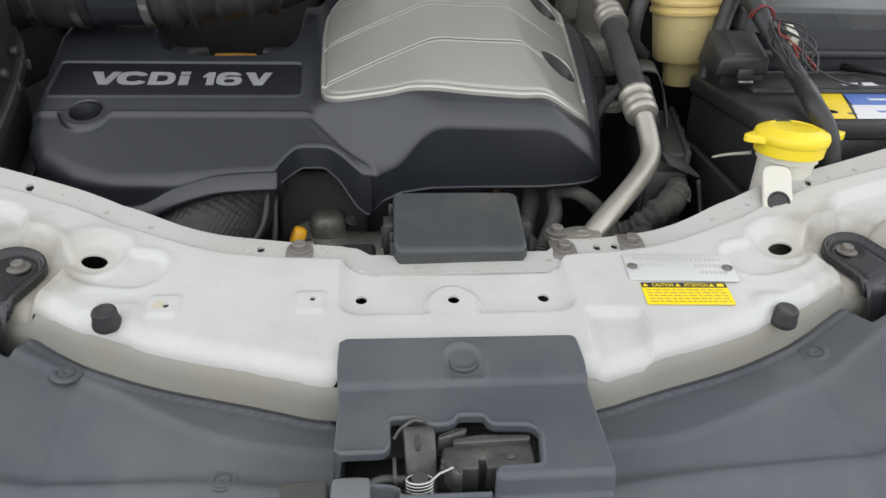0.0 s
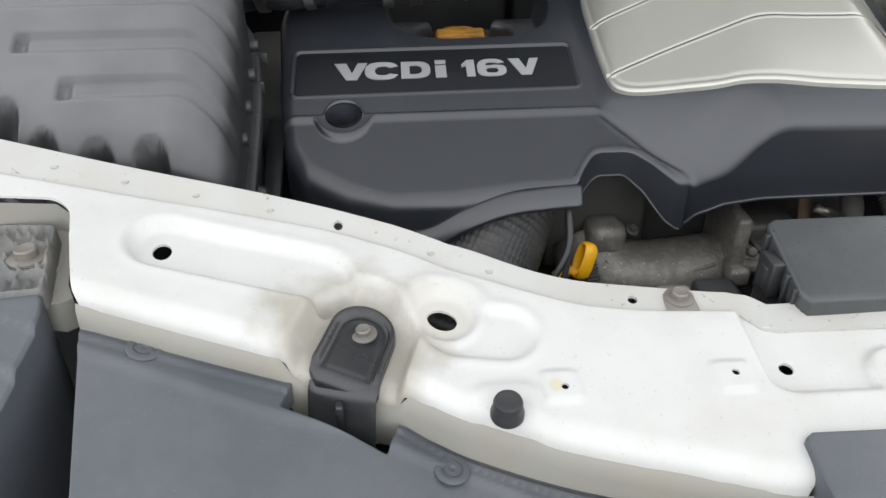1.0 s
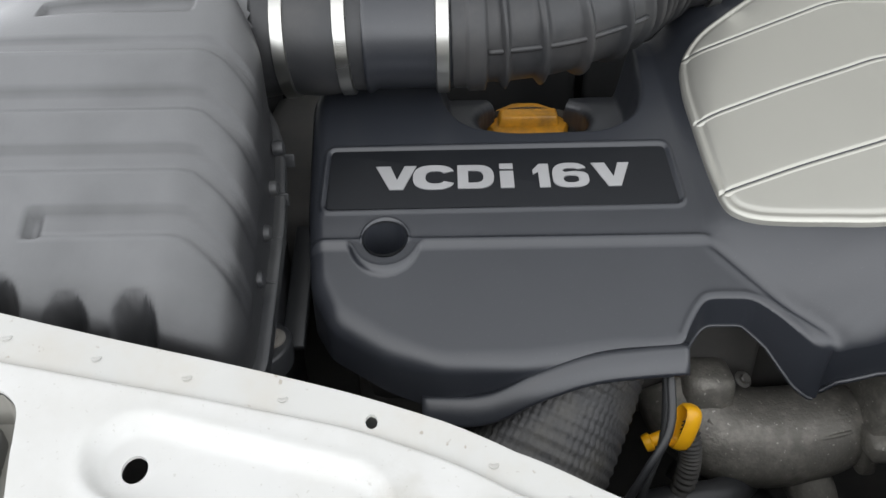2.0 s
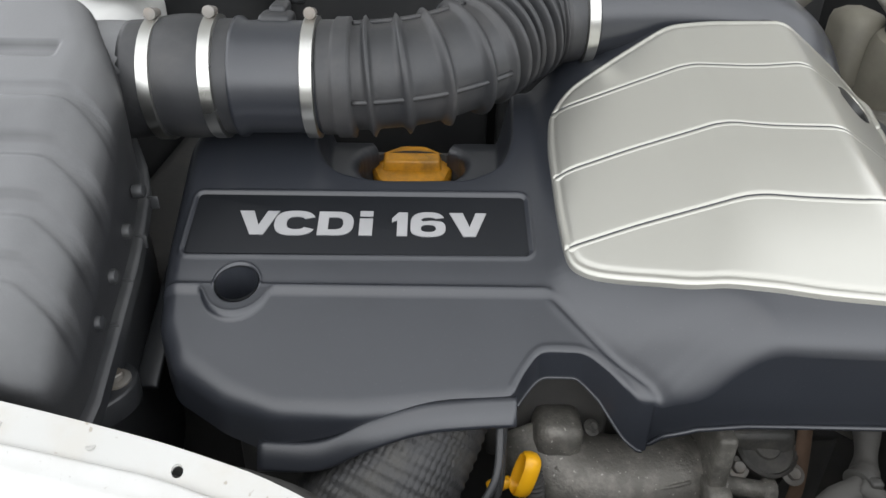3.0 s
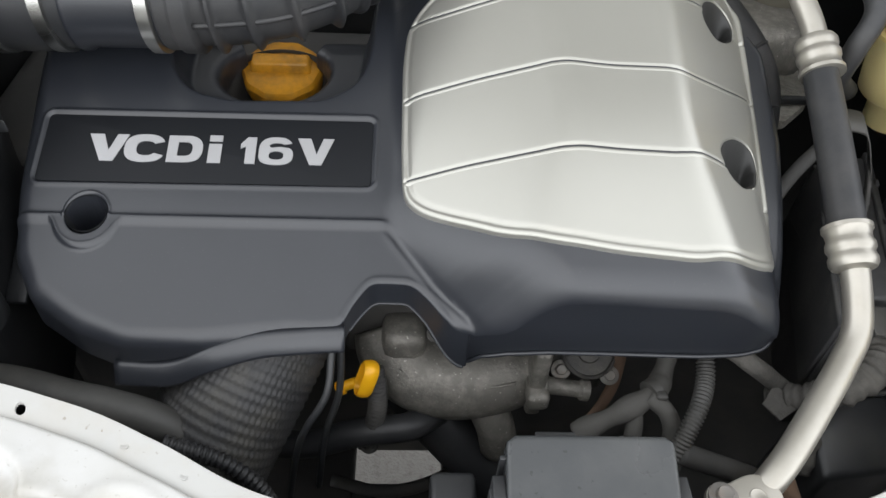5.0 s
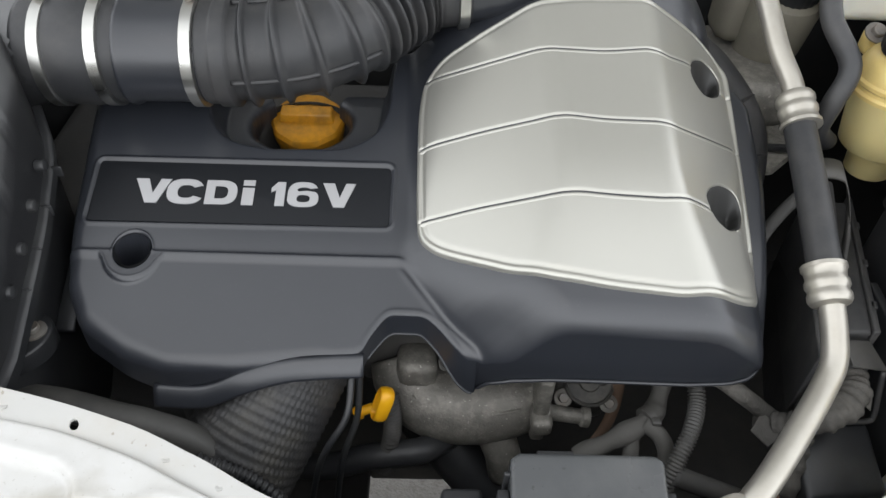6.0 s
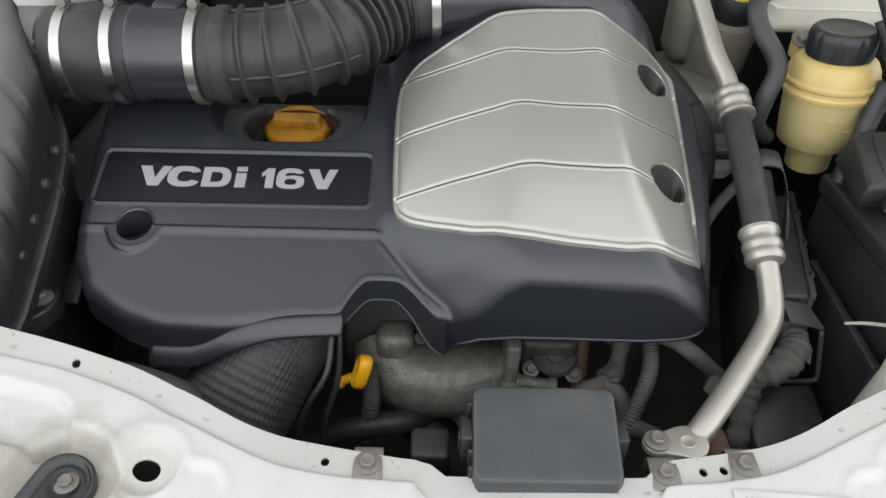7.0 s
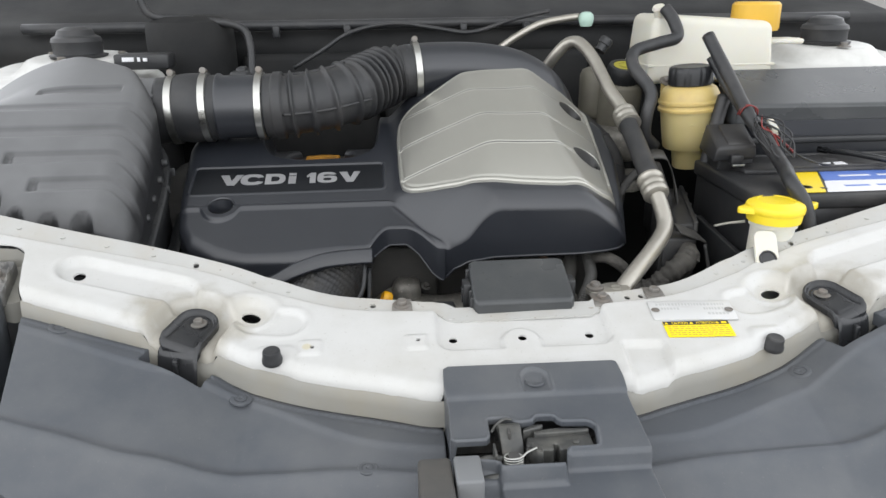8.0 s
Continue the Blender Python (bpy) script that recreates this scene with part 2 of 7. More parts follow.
def sdf(X, Y, poly):
    """Signed distance to a closed outline (inside negative) and the nearest point on it."""
    best = np.full(X.shape, 1e9)
    NX, NY = X.copy(), Y.copy()
    inside = np.zeros(X.shape, bool)
    n = len(poly)
    for i in range(n):
        (ax, ay), (bx, by) = poly[i], poly[(i + 1) % n]
        ux, uy = bx - ax, by - ay
        q = ux * ux + uy * uy
        if q < 1e-14:
            continue
        t = np.clip(((X - ax) * ux + (Y - ay) * uy) / q, 0, 1)
        px, py = ax + t * ux, ay + t * uy
        d = (X - px) ** 2 + (Y - py) ** 2
        m = d < best
        best = np.where(m, d, best)
        NX, NY = np.where(m, px, NX), np.where(m, py, NY)
        if uy != 0:
            inside ^= ((ay > Y) != (by > Y)) & (X < ux * (Y - ay) / uy + ax)
    d = np.sqrt(best)
    return np.where(inside, -d, d), NX, NY


def sheet(name, outline, zfn, step, mat, parent=None, holes=(), drop=0.003, label="", margin=None, rings=5, draft=None):
    """A pressed or moulded sheet: height zfn(x, y, edge) over a plan outline, with holes. Rings follow the edges over the
    margin; the edges are turned down by drop (metres, or a function that gives the bottom's height)."""
    margin = margin or step * 1.5
    xs, ys = [p[0] for p in outline], [p[1] for p in outline]
    gx = np.arange(min(xs) - step, max(xs) + 2 * step, step)
    gy = np.arange(min(ys) - step, max(ys) + 2 * step, step)
    X, Y = np.meshgrid(gx, gy, indexing="ij")
    d, NX, NY = sdf(X, Y, outline)
    for h in holes:
        x0, x1 = min(p[0] for p in h) - 4 * margin, max(p[0] for p in h) + 4 * margin
        y0, y1 = min(p[1] for p in h) - 4 * margin, max(p[1] for p in h) + 4 * margin
        i0, i1 = np.searchsorted(gx, (x0, x1))
        j0, j1 = np.searchsorted(gy, (y0, y1))
        w = np.s_[i0:i1, j0:j1]
        dh, hx, hy = sdf(X[w], Y[w], h)
        m = -dh > d[w]
        d[w] = np.where(m, -dh, d[w])
        NX[w], NY[w] = np.where(m, hx, NX[w]), np.where(m, hy, NY[w])
    # snap the nearest grid points to the line that lies one margin inside the edge
    g = d + margin
    snap = (np.abs(g) < 0.55 * step) & (np.abs(d) > 1e-7)
    keep = (g < 0) | snap
    away = np.where(np.abs(d) > 1e-7, d, 1)
    SX, SY = NX - (X - NX) / away * margin, NY - (Y - NY) / away * margin
    X, Y = np.where(snap, SX, X), np.where(snap, SY, Y)
    edge = np.where(snap, margin, np.maximum(-d, margin))
    ids = np.full(X.shape, -1)
    ids[keep] = np.arange(keep.sum())
    xk, yk, ek, nxk, nyk = X[keep], Y[keep], edge[keep], NX[keep], NY[keep]
    V = np.stack([xk, yk, zfn(xk, yk, ek)], 1)
    q = np.stack([ids[:-1, :-1], ids[1:, :-1], ids[1:, 1:], ids[:-1, 1:]], -1).reshape(-1, 4)
    sq = np.stack([snap[:-1, :-1], snap[1:, :-1], snap[1:, 1:], snap[:-1, 1:]], -1).reshape(-1, 4)
    cnt = (q >= 0).sum(1)
    mid = 0.25 * (g[:-1, :-1] + g[1:, :-1] + g[1:, 1:] + g[:-1, 1:]).reshape(-1)
    ok = cnt >= 3
    faces = []
    flat = (sq | (q < 0)).all(1)
    for row, k, al, md in zip(q[ok].tolist(), cnt[ok].tolist(), flat[ok].tolist(), mid[ok].tolist()):
        if al:
            c = [v for v in row if v >= 0]
            area = 0.5 * sum(xk[v] * yk[w] - xk[w] * yk[v] for v, w in zip(c, c[1:] + c[:1]))
            if md > 0 or area < 0.03 * step * step:
                continue
        faces.append(row if k == 4 else [v for v in row if v >= 0])
    used = set()
    for f in faces:
        for i, v in enumerate(f):
            used.add((v, f[(i + 1) % len(f)]))
    rim = [(v, w) for (v, w) in used if (w, v) not in used]
    vs = sorted({k for r in rim for k in r})
    place = {v: i for i, v in enumerate(vs)}
    vi = np.array(vs)
    cur = {v: v for v in vs}
    allv = [V]
    base = len(V)
    for k in range(1, rings + 1):
        f = math.sin(0.5 * math.pi * k / rings)
        x, y = xk[vi] + (nxk[vi] - xk[vi]) * f, yk[vi] + (nyk[vi] - yk[vi]) * f
        e = np.full(len(vi), margin * (1 - f))
        allv.append(np.stack([x, y, zfn(x, y, e)], 1))
        faces += [[cur[w], cur[v], base + place[v], base + place[w]] for v, w in rim]
        cur = {v: base + place[v] for v in vs}
        base += len(vi)
    if drop is not None:
        last = allv[-1]
        low = last.copy()
        for i, (x, y, z) in enumerate(last):
            zb = float(drop(x, y)) if callable(drop) else z - drop
            low[i, 2] = min(zb, z - 0.0003)
            if draft:
                low[i, :2] += draft(x, y)
        allv += [last.copy(), low]
        n = len(vi)
        alias = dict(place)
        for _ in range(3):
            for v, w in rim:
                if np.hypot(*(last[place[v], :2] - last[place[w], :2])) < 2e-5:
                    alias[v] = alias[w] = min(alias[v], alias[w])
        faces += [[base + alias[w], base + alias[v], base + n + alias[v], base + n + alias[w]] for v, w in rim if alias[v] != alias[w]]
    return mesh_part(name, np.vstack(allv).tolist(), faces, mat, parent, label)


def rnd(edge, r):
    """How far a rounded edge of radius r lies below the sheet."""
    q = np.clip(r - edge, 0, r)
    return r - np.sqrt(np.maximum(r * r - q * q, 0))


def sm(v, a, b):
    t = np.clip((v - a) / (b - a), 0, 1)
    return t * t * (3 - 2 * t)


def capsule(X, Y, x0, y0, x1, y1, r):
    ux, uy = x1 - x0, y1 - y0
    t = np.clip(((X - x0) * ux + (Y - y0) * uy) / (ux * ux + uy * uy + 1e-12), 0, 1)
    return np.hypot(X - x0 - t * ux, Y - y0 - t * uy) - r


def rbox(X, Y, cx, cy, hx, hy, r, turn=0.0):
    c, s = math.cos(radians(turn)), math.sin(radians(turn))
    u, v = (X - cx) * c + (Y - cy) * s, -(X - cx) * s + (Y - cy) * c
    qx, qy = np.abs(u) - hx + r, np.abs(v) - hy + r
    return np.hypot(np.maximum(qx, 0), np.maximum(qy, 0)) + np.minimum(np.maximum(qx, qy), 0) - r


def circle_pts(cx, cy, rx, ry=None, n=24, turn=0.0):
    ry = ry or rx
    c, s = math.cos(radians(turn)), math.sin(radians(turn))
    return [(cx + rx * math.cos(2 * math.pi * i / n) * c - ry * math.sin(2 * math.pi * i / n) * s,
             cy + rx * math.cos(2 * math.pi * i / n) * s + ry * math.sin(2 * math.pi * i / n) * c) for i in range(n)]


def tube(name, line, radius, mat, parent=None, label="", sides=16, flat=1.0):
    """A pipe along a line of points; radius: a number or one for each point (a function of 0..1)."""
    P = [Vector(p) for p in line]
    n = len(P)
    verts, faces = [], []
    ref = None
    for i, p in enumerate(P):
        d = (P[min(i + 1, n - 1)] - P[max(i - 1, 0)]).normalized()
        if ref is None:
            ref = d.orthogonal().normalized()
            if abs(d.z) < 0.9:
                ref = d.cross(Vector((0, 0, 1))).normalized()
        ref = (ref - d * ref.dot(d)).normalized()
        up = d.cross(ref)
        r = radius(i / (n - 1)) if callable(radius) else radius
        for k in range(sides):
            a = 2 * math.pi * k / sides
            verts.append(p + ref * (r * math.cos(a)) + up * (r * flat * math.sin(a)))
    for i in range(n - 1):
        for k in range(sides):
            k2 = (k + 1) % sides
            faces.append((i * sides + k, i * sides + k2, (i + 1) * sides + k2, (i + 1) * sides + k))
    faces.append(tuple(range(sides))[::-1])
    faces.append(tuple((n - 1) * sides + k for k in range(sides)))
    return mesh_part(name, verts, faces, mat, parent, label)


def lathe(name, prof, at, mat, parent=None, label="", axis=(0, 0, 1), sides=32, wave=None, closed=True):
    """A turned shape: profile of (radius, height) about an axis; wave(angle, i) scales the radius."""
    q = Vector((0, 0, 1)).rotation_difference(Vector(axis).normalized()).to_matrix()
    verts, faces = [], []
    n = len(prof)
    for i, (r, h) in enumerate(prof):
        for k in range(sides):
            a = 2 * math.pi * k / sides
            rr = r * (wave(a, i) if wave else 1)
            verts.append(Vector(at) + q @ Vector((rr * math.cos(a), rr * math.sin(a), h)))
    for i in range(n - 1):
        for k in range(sides):
            k2 = (k + 1) % sides
            faces.append((i * sides + k, i * sides + k2, (i + 1) * sides + k2, (i + 1) * sides + k))
    if closed:
        faces.append(tuple(range(sides))[::-1])
        faces.append(tuple((n - 1) * sides + k for k in range(sides)))
    bm = bmesh.new()
    vs = [bm.verts.new(v) for v in verts]
    for f in faces:
        bm.faces.new([vs[i] for i in f])
    return part(name, bm, mat, parent, label, angle=35)


def block(name, lo, hi, mat, parent=None, label="", r=0.003, m=None, taper=0.0, seg=2):
    """A box with rounded edges; taper narrows its top."""
    bm = bmesh.new()
    bmesh.ops.create_cube(bm, size=1)
    c = [(a + b) / 2 for a, b in zip(lo, hi)]
    s = [b - a for a, b in zip(lo, hi)]
    for v in bm.verts:
        k = 1 - taper if v.co.z > 0 else 1
        v.co = Vector((v.co.x * s[0] * k, v.co.y * s[1] * k, v.co.z * s[2]))
    bmesh.ops.bevel(bm, geom=bm.edges[:], offset=r, segments=seg, affect='EDGES', profile=0.5)
    bmesh.ops.transform(bm, matrix=(Matrix.Translation(c) @ (m or Matrix())), verts=bm.verts)
    return part(name, bm, mat, parent, label, angle=50)


def prism(name, outline, z0, z1, mat, parent=None, label="", r=0.0015, m=None):
    """An upright slab with a plan outline and rounded top edge."""
    bm = bmesh.new()
    vs = [bm.verts.new((x, y, z0)) for x, y in outline]
    f = bm.faces.new(vs)
    top = bmesh.ops.extrude_face_region(bm, geom=[f])
    vt = [g for g in top["geom"] if isinstance(g, bmesh.types.BMVert)]
    for v in vt:
        v.co.z = z1
    tops = [g for g in top["geom"] if isinstance(g, bmesh.types.BMEdge)]
    if r:
        bmesh.ops.bevel(bm, geom=tops, offset=r, segments=2, affect='EDGES', profile=0.5)
    if m is not None:
        bmesh.ops.transform(bm, matrix=m, verts=bm.verts)
    return part(name, bm, mat, parent, label, angle=45)


def loft(name, rows, mat, parent=None, label="", close=False):
    """A surface over rows of points of equal length."""
    k = len(rows[0])
    verts = [p for row in rows for p in row]
    faces = []
    for i in range(len(rows) - 1):
        for j in range(k if close else k - 1):
            j2 = (j + 1) % k
            faces.append((i * k + j, i * k + j2, (i + 1) * k + j2, (i + 1) * k + j))
    return mesh_part(name, verts, faces, mat, parent, label)


def bolt(parent, at, r=0.006, normal=(0, 0, 1), mat=None, washer=True, name="bolt"):
    prof = [(r * 1.75, 0), (r * 1.75, r * 0.25), (r * 1.5, r * 0.35)] if washer else [(r * 1.05, 0)]
    head = lathe(name, prof + [(r, r * 0.36), (r, r * 1.0), (r * 0.85, r * 1.15), (r * 0.5, r * 1.05)], at, mat or M_BOLT, parent,
                 axis=normal, sides=24, wave=lambda a, i: 1 - (0.07 * (1 - abs(math.cos(3 * a))) if i >= len(prof) else 0))
    return head


def words(name, text, width, height, m, mat, parent=None, bold=0.0, thick=0.0005, label=""):
    """Lettering of the built-in font fitted to a width and height, standing at the pose m (its left foot)."""
    cu = bpy.data.curves.new(name, 'FONT')
    cu.body, cu.size, cu.extrude, cu.offset = text, 1.0, 0.02, bold
    cu.resolution_u = 4
    tmp = new(name + "_curve", cu)
    dg = bpy.context.evaluated_depsgraph_get()
    me = bpy.data.meshes.new_from_object(tmp.evaluated_get(dg))
    bpy.data.objects.remove(tmp)
    bpy.data.curves.remove(cu)
    co = np.empty(len(me.vertices) * 3)
    me.vertices.foreach_get("co", co)
    co = co.reshape(-1, 3)
    lo, hi = co.min(0), co.max(0)
    co = (co - lo) / np.maximum(hi - lo, 1e-6) * np.array([width, height, thick])
    me.vertices.foreach_set("co", co.ravel())
    me.transform(m)
    me.name = name
    me.materials.clear()
    me.materials.append(mat)
    me.update()
    ob = new(name, me)
    put(ob, parent)
    if label:
        ob["label"] = label
    return ob


# ---- ground ----
def build_ground():
    n = 24
    xs = np.sign(np.linspace(-1, 1, n)) * np.abs(np.linspace(-1, 1, n)) ** 4 * 400
    verts = [(x, y, 0.004 * noise.noise((x * 3, y * 3, 0)) if abs(x) < 3 and abs(y) < 3 else 0) for x in xs for y in xs]
    faces = [(i * n + j, (i + 1) * n + j, (i + 1) * n + j + 1, i * n + j + 1) for i in range(n - 1) for j in range(n - 1)]
    tagged(mesh_part("ground", verts, faces, M_ASPH), "worn grey asphalt under the car", "ground", kind="structure")


build_ground()


# ---- front crossmember: white pressed steel ----
FRONT = [(0.0, 0.400), (0.09, 0.400), (0.11, 0.407), (0.14, 0.416), (0.17, 0.424), (0.20, 0.433), (0.23, 0.445), (0.26, 0.459), (0.29, 0.471), (0.34, 0.4815), (0.40, 0.4930), (0.465, 0.5070)]
BEND = [(0.0, 0.513), (0.08, 0.513), (0.13, 0.516), (0.17, 0.523), (0.20, 0.535), (0.24, 0.554), (0.28, 0.570), (0.33, 0.582), (0.40, 0.588), (0.62, 0.600)]
FLANGE = [(0.0, 0.528), (0.08, 0.528), (0.13, 0.535), (0.17, 0.542), (0.20, 0.552), (0.24, 0.572), (0.28, 0.587), (0.33, 0.597), (0.40, 0.605), (0.62, 0.625)]


def along(table, x):
    ax = np.abs(x)
    return np.interp(ax, [p[0] for p in table], [p[1] for p in table])


def smooth_line(table, lo, hi, n):
    """The table's line from lo to hi in n steps, rounded by averaging."""
    xs = np.linspace(lo, hi, n)
    w = 0.012
    ys = sum(along(table, np.clip(np.abs(xs) + k * w, 0, table[-1][0])) for k in (-1, -0.5, 0, 0.5, 1)) / 5
    return list(zip(xs.tolist(), ys.tolist()))


SHIFT = 0.0115


def deck(x, y):
    """The plain height of the crossmember's deck."""
    return 0.947 + 0.2 * (y - 0.465) + 0.2 * np.sqrt(np.maximum(np.abs(x) - 0.25, 0) ** 2 + 1e-6)


def bend_at(X):
    ax = np.abs(X)
    b = sum(along(BEND, np.clip(ax + k * 0.012, 0, 0.62)) for k in (-1, -0.5, 0, 0.5, 1)) / 5
    return b - 0.014 * sm(0.085 - np.abs(X - 0.008), 0, 0.014)


def flange_relief(X, Y, edge):
    return deck(X, Y) - 0.0030 + (0.10 + 0.35 * sm(np.abs(X), 0.16, 0.26)) * np.maximum(Y - bend_at(X), 0) + 0.0006 * np.sin(31 * X)


def deck_relief(X, Y, edge):
    Z = deck(X, Y)
    ax = np.abs(X)
    # flange behind the bend lies lower
    b = bend_at(X)
    Z = Z - rnd(np.clip(b - Y, 0, 1), 0.003)
    # the right-hand pockets lie a little further out
    ap = np.where(X > 0, X - SHIFT, -X)
    # long pocket by the headlamp
    d = capsule(ap, Y, 0.424, 0.553, 0.332, 0.541, 0.021)
    Z = Z - 0.0080 * (1 - sm(d, -0.0050, 0.0012)) + 0.0005 * np.exp(-((d - 0.003) / 0.003) ** 2)
    # round pocket of the lamp bracket, running out to the front edge
    d = capsule(ap, Y, 0.3055, 0.507, 0.326, 0.440, 0.034)
    Z = Z - 0.0145 * (1 - sm(d, -0.0065, 0.0010)) + 0.0005 * np.exp(-((d - 0.003) / 0.003) ** 2)
    # dished seat of the large hole with a shallow lobe beside it
    seat = np.hypot(ap - 0.257, Y - 0.5220) - 0.0245
    lobe = capsule(ap, Y, 0.252, 0.508, 0.222, 0.503, 0.0195)
    d = np.minimum(seat, lobe)
    Z = Z - 0.0034 * (1 - sm(lobe, -0.0040, 0.0010)) * sm(seat, -0.002, 0.002) + 0.0010 * np.exp(-((d - 0.003) / 0.003) ** 2)
    Z = Z - 0.0070 * (1 - sm(seat, -0.0105, 0.0008))
    # pressed field in the middle
    f = rbox(X, Y, 0.004, 0.500, 0.083, 0.048, 0.014)
    tongue = np.minimum(np.hypot(X, Y - 0.463) - 0.017, rbox(X, Y, 0.0, 0.443, 0.017, 0.018, 0.003))
    f = np.maximum(f, -tongue)
    f = np.maximum(f, Y - b - 0.001)
    Z = Z - 0.0048 * (1 - sm(f, -0.0030, 0.0008))
    # slot field by the latch cover
    f = rbox(X, Y, 0.1095, 0.4180, 0.0200, 0.0340, 0.004, -4)
    Z = Z - 0.0060 * (1 - sm(f, -0.0035, 0.0008))
    # pads of the rubber stops and screw clips
    for cx, cy in ((-0.2275, 0.4475), (0.2345, 0.4425)):
        Z = Z + 0.0025 * (1 - sm(rbox(X, Y, cx, cy, 0.019, 0.020, 0.010), -0.005, 0.004))
    for cx, cy in ((-0.196, 0.463), (-0.098, 0.464)):
        Z = Z + 0.0018 * (1 - sm(rbox(X, Y, cx, cy, 0.0098, 0.0100, 0.002), -0.0006, 0.0006))
    # soft dents
    Z = Z + 0.0006 * np.sin(X * 21 + 1.0) * np.cos(Y * 33)
    fr = sum(along(FRONT, np.clip(ax + k * 0.012, 0, 0.465)) for k in (-1, 0, 1)) / 3
    Z = Z - rnd(np.clip(Y - fr, 0, 1), 0.0110)
    return Z


def build_crossmember():
    body = thing("front_crossmember", "white pressed steel crossmember with pockets and holes, dusty edges", "body panel", (0, 0.46, 0.90))
    right = smooth_line(FRONT, -0.462, 0.462, 90)
    end = [(0.474, 0.545), (0.481, 0.570), (0.492, 0.578), (0.54, 0.570), (0.64, 0.562), (0.64, 0.606)]
    bxs = np.linspace(-0.62, 0.62, 140)
    back_line = list(zip(bxs.tolist(), bend_at(bxs).tolist()))[::-1]
    notch = [(-x, y) for x, y in end[::-1]]
    right = [p for p in right if p[0] < -0.0765] + fillet([(-0.0765, 0.3995), (-0.074, 0.418), (0.074, 0.416), (0.0765, 0.3995)], 0.004)[2:-2] + [p for p in right if p[0] > 0.0765]
    outline = right + fillet(end, 0.006)[3:-3] + back_line + fillet(notch, 0.006)[3:-3]
    holes = [circle_pts(-0.426, 0.552, 0.0055, 0.007), circle_pts(0.426 + SHIFT, 0.552, 0.0055, 0.007),
             circle_pts(-0.258, 0.5205, 0.0092, 0.0078, turn=-8), circle_pts(0.257 + SHIFT, 0.5195, 0.0092, 0.0078, turn=8)]
    holes += [circle_pts(x, y, 0.0042, n=16) for x, y in ((-0.064, 0.4710), (0.0005, 0.4645), (0.066, 0.4700))]
    holes += [circle_pts(-0.194, 0.462, 0.0022, n=10), circle_pts(-0.097, 0.465, 0.0022, n=10)]
    sheet("deck", outline, deck_relief, 0.0022, M_WHITE, body, holes, drop=0.0016)
    fl = [(x, y - 0.011 * float(sm(0.082 - abs(x - 0.01), 0, 0.012))) for x, y in smooth_line(FLANGE, -0.62, 0.62, 120)]
    mid = lambda x: 0.5 * (float(bend_at(np.array(x))) + min(fl, key=lambda p: abs(p[0] - x))[1]) - 0.0005
    fholes = [circle_pts(x, mid(x) - 0.0008, 0.0031, n=14) for x in (-0.322, 0.322, -0.139, 0.119, 0.1335)]
    sheet("rear_flange", [(x, y - 0.002) for x, y in back_line[::-1]] + fl[::-1], flange_relief, 0.0015, M_FLANGE, body, fholes, drop=0.002, margin=0.0012, rings=2, label="dusty rear flange with weld spots")
    # floors of the lamp notches
    for s in (-1, 1):
        floor = fillet([(s * 0.459, 0.518), (s * 0.468, 0.548), (s * 0.476, 0.578), (s * 0.49, 0.588), (s * 0.64, 0.575), (s * 0.64, 0.522)], 0.006)
        sheet("notch_floor", floor, lambda X, Y, e: deck(X, Y) - 0.024, 0.006, M_GRIME_SHADE, body, drop=0.02, label="grimy floor of the lamp notch")
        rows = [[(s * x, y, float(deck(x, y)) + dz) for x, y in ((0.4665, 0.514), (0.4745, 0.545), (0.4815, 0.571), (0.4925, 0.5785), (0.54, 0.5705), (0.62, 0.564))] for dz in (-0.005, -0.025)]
        loft("notch_wall", rows if s > 0 else rows[::-1], M_GRIME_SHADE, body, "grimy wall of the lamp notch")
    # folded front lip; its beige holds grime and the shade under the edge
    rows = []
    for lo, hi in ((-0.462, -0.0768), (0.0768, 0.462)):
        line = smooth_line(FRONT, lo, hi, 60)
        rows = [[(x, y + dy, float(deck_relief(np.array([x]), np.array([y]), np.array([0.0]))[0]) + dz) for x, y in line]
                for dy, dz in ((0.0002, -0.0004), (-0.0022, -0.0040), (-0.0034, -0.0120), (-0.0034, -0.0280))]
        loft("front_lip", rows[::-1], M_GRIME_SHADE, body, "grimy folded front lip, beige with shade put into the colour")
    # back flange strip with weld spots
    rows = []
    line = [(x, y) for x, y in smooth_line(FLANGE, -0.60, 0.60, 120)]
    edge = [(x, y - 0.011 * float(sm(0.082 - abs(x - 0.01), 0, 0.012))) for x, y in line]
    ez = flange_relief(np.array([p[0] for p in edge]), np.array([p[1] for p in edge]), 0)
    for dy, dz in ((-0.0005, -0.0016), (0.0012, -0.003), (0.0012, -0.024)):
        rows.append([(x, y + dy, float(z) + dz) for (x, y), z in zip(edge, ez)])
    loft("rear_fold", rows[::-1], M_FLANGE, body, "dusty rear fold")
    for s in (-1, 1):
        for x in (0.225, 0.262, 0.366, 0.413, 0.457, 0.50):
            y = float(along(FLANGE, np.array(x))) - 0.009
            z = float(flange_relief(np.array([s * x]), np.array([y]), np.array([0.01]))[0])
            lathe("weld_spot", [(0.0026, -0.001), (0.0026, 0.0), (0.0018, 0.00025), (0.0008, 0.0)], (s * x, y, z), M_FLANGE, body, sides=12)
    # depth behind the deck: dark sheet added so its holes read as shaded
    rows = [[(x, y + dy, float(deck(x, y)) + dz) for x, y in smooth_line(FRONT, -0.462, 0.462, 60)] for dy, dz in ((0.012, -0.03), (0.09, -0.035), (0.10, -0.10))]
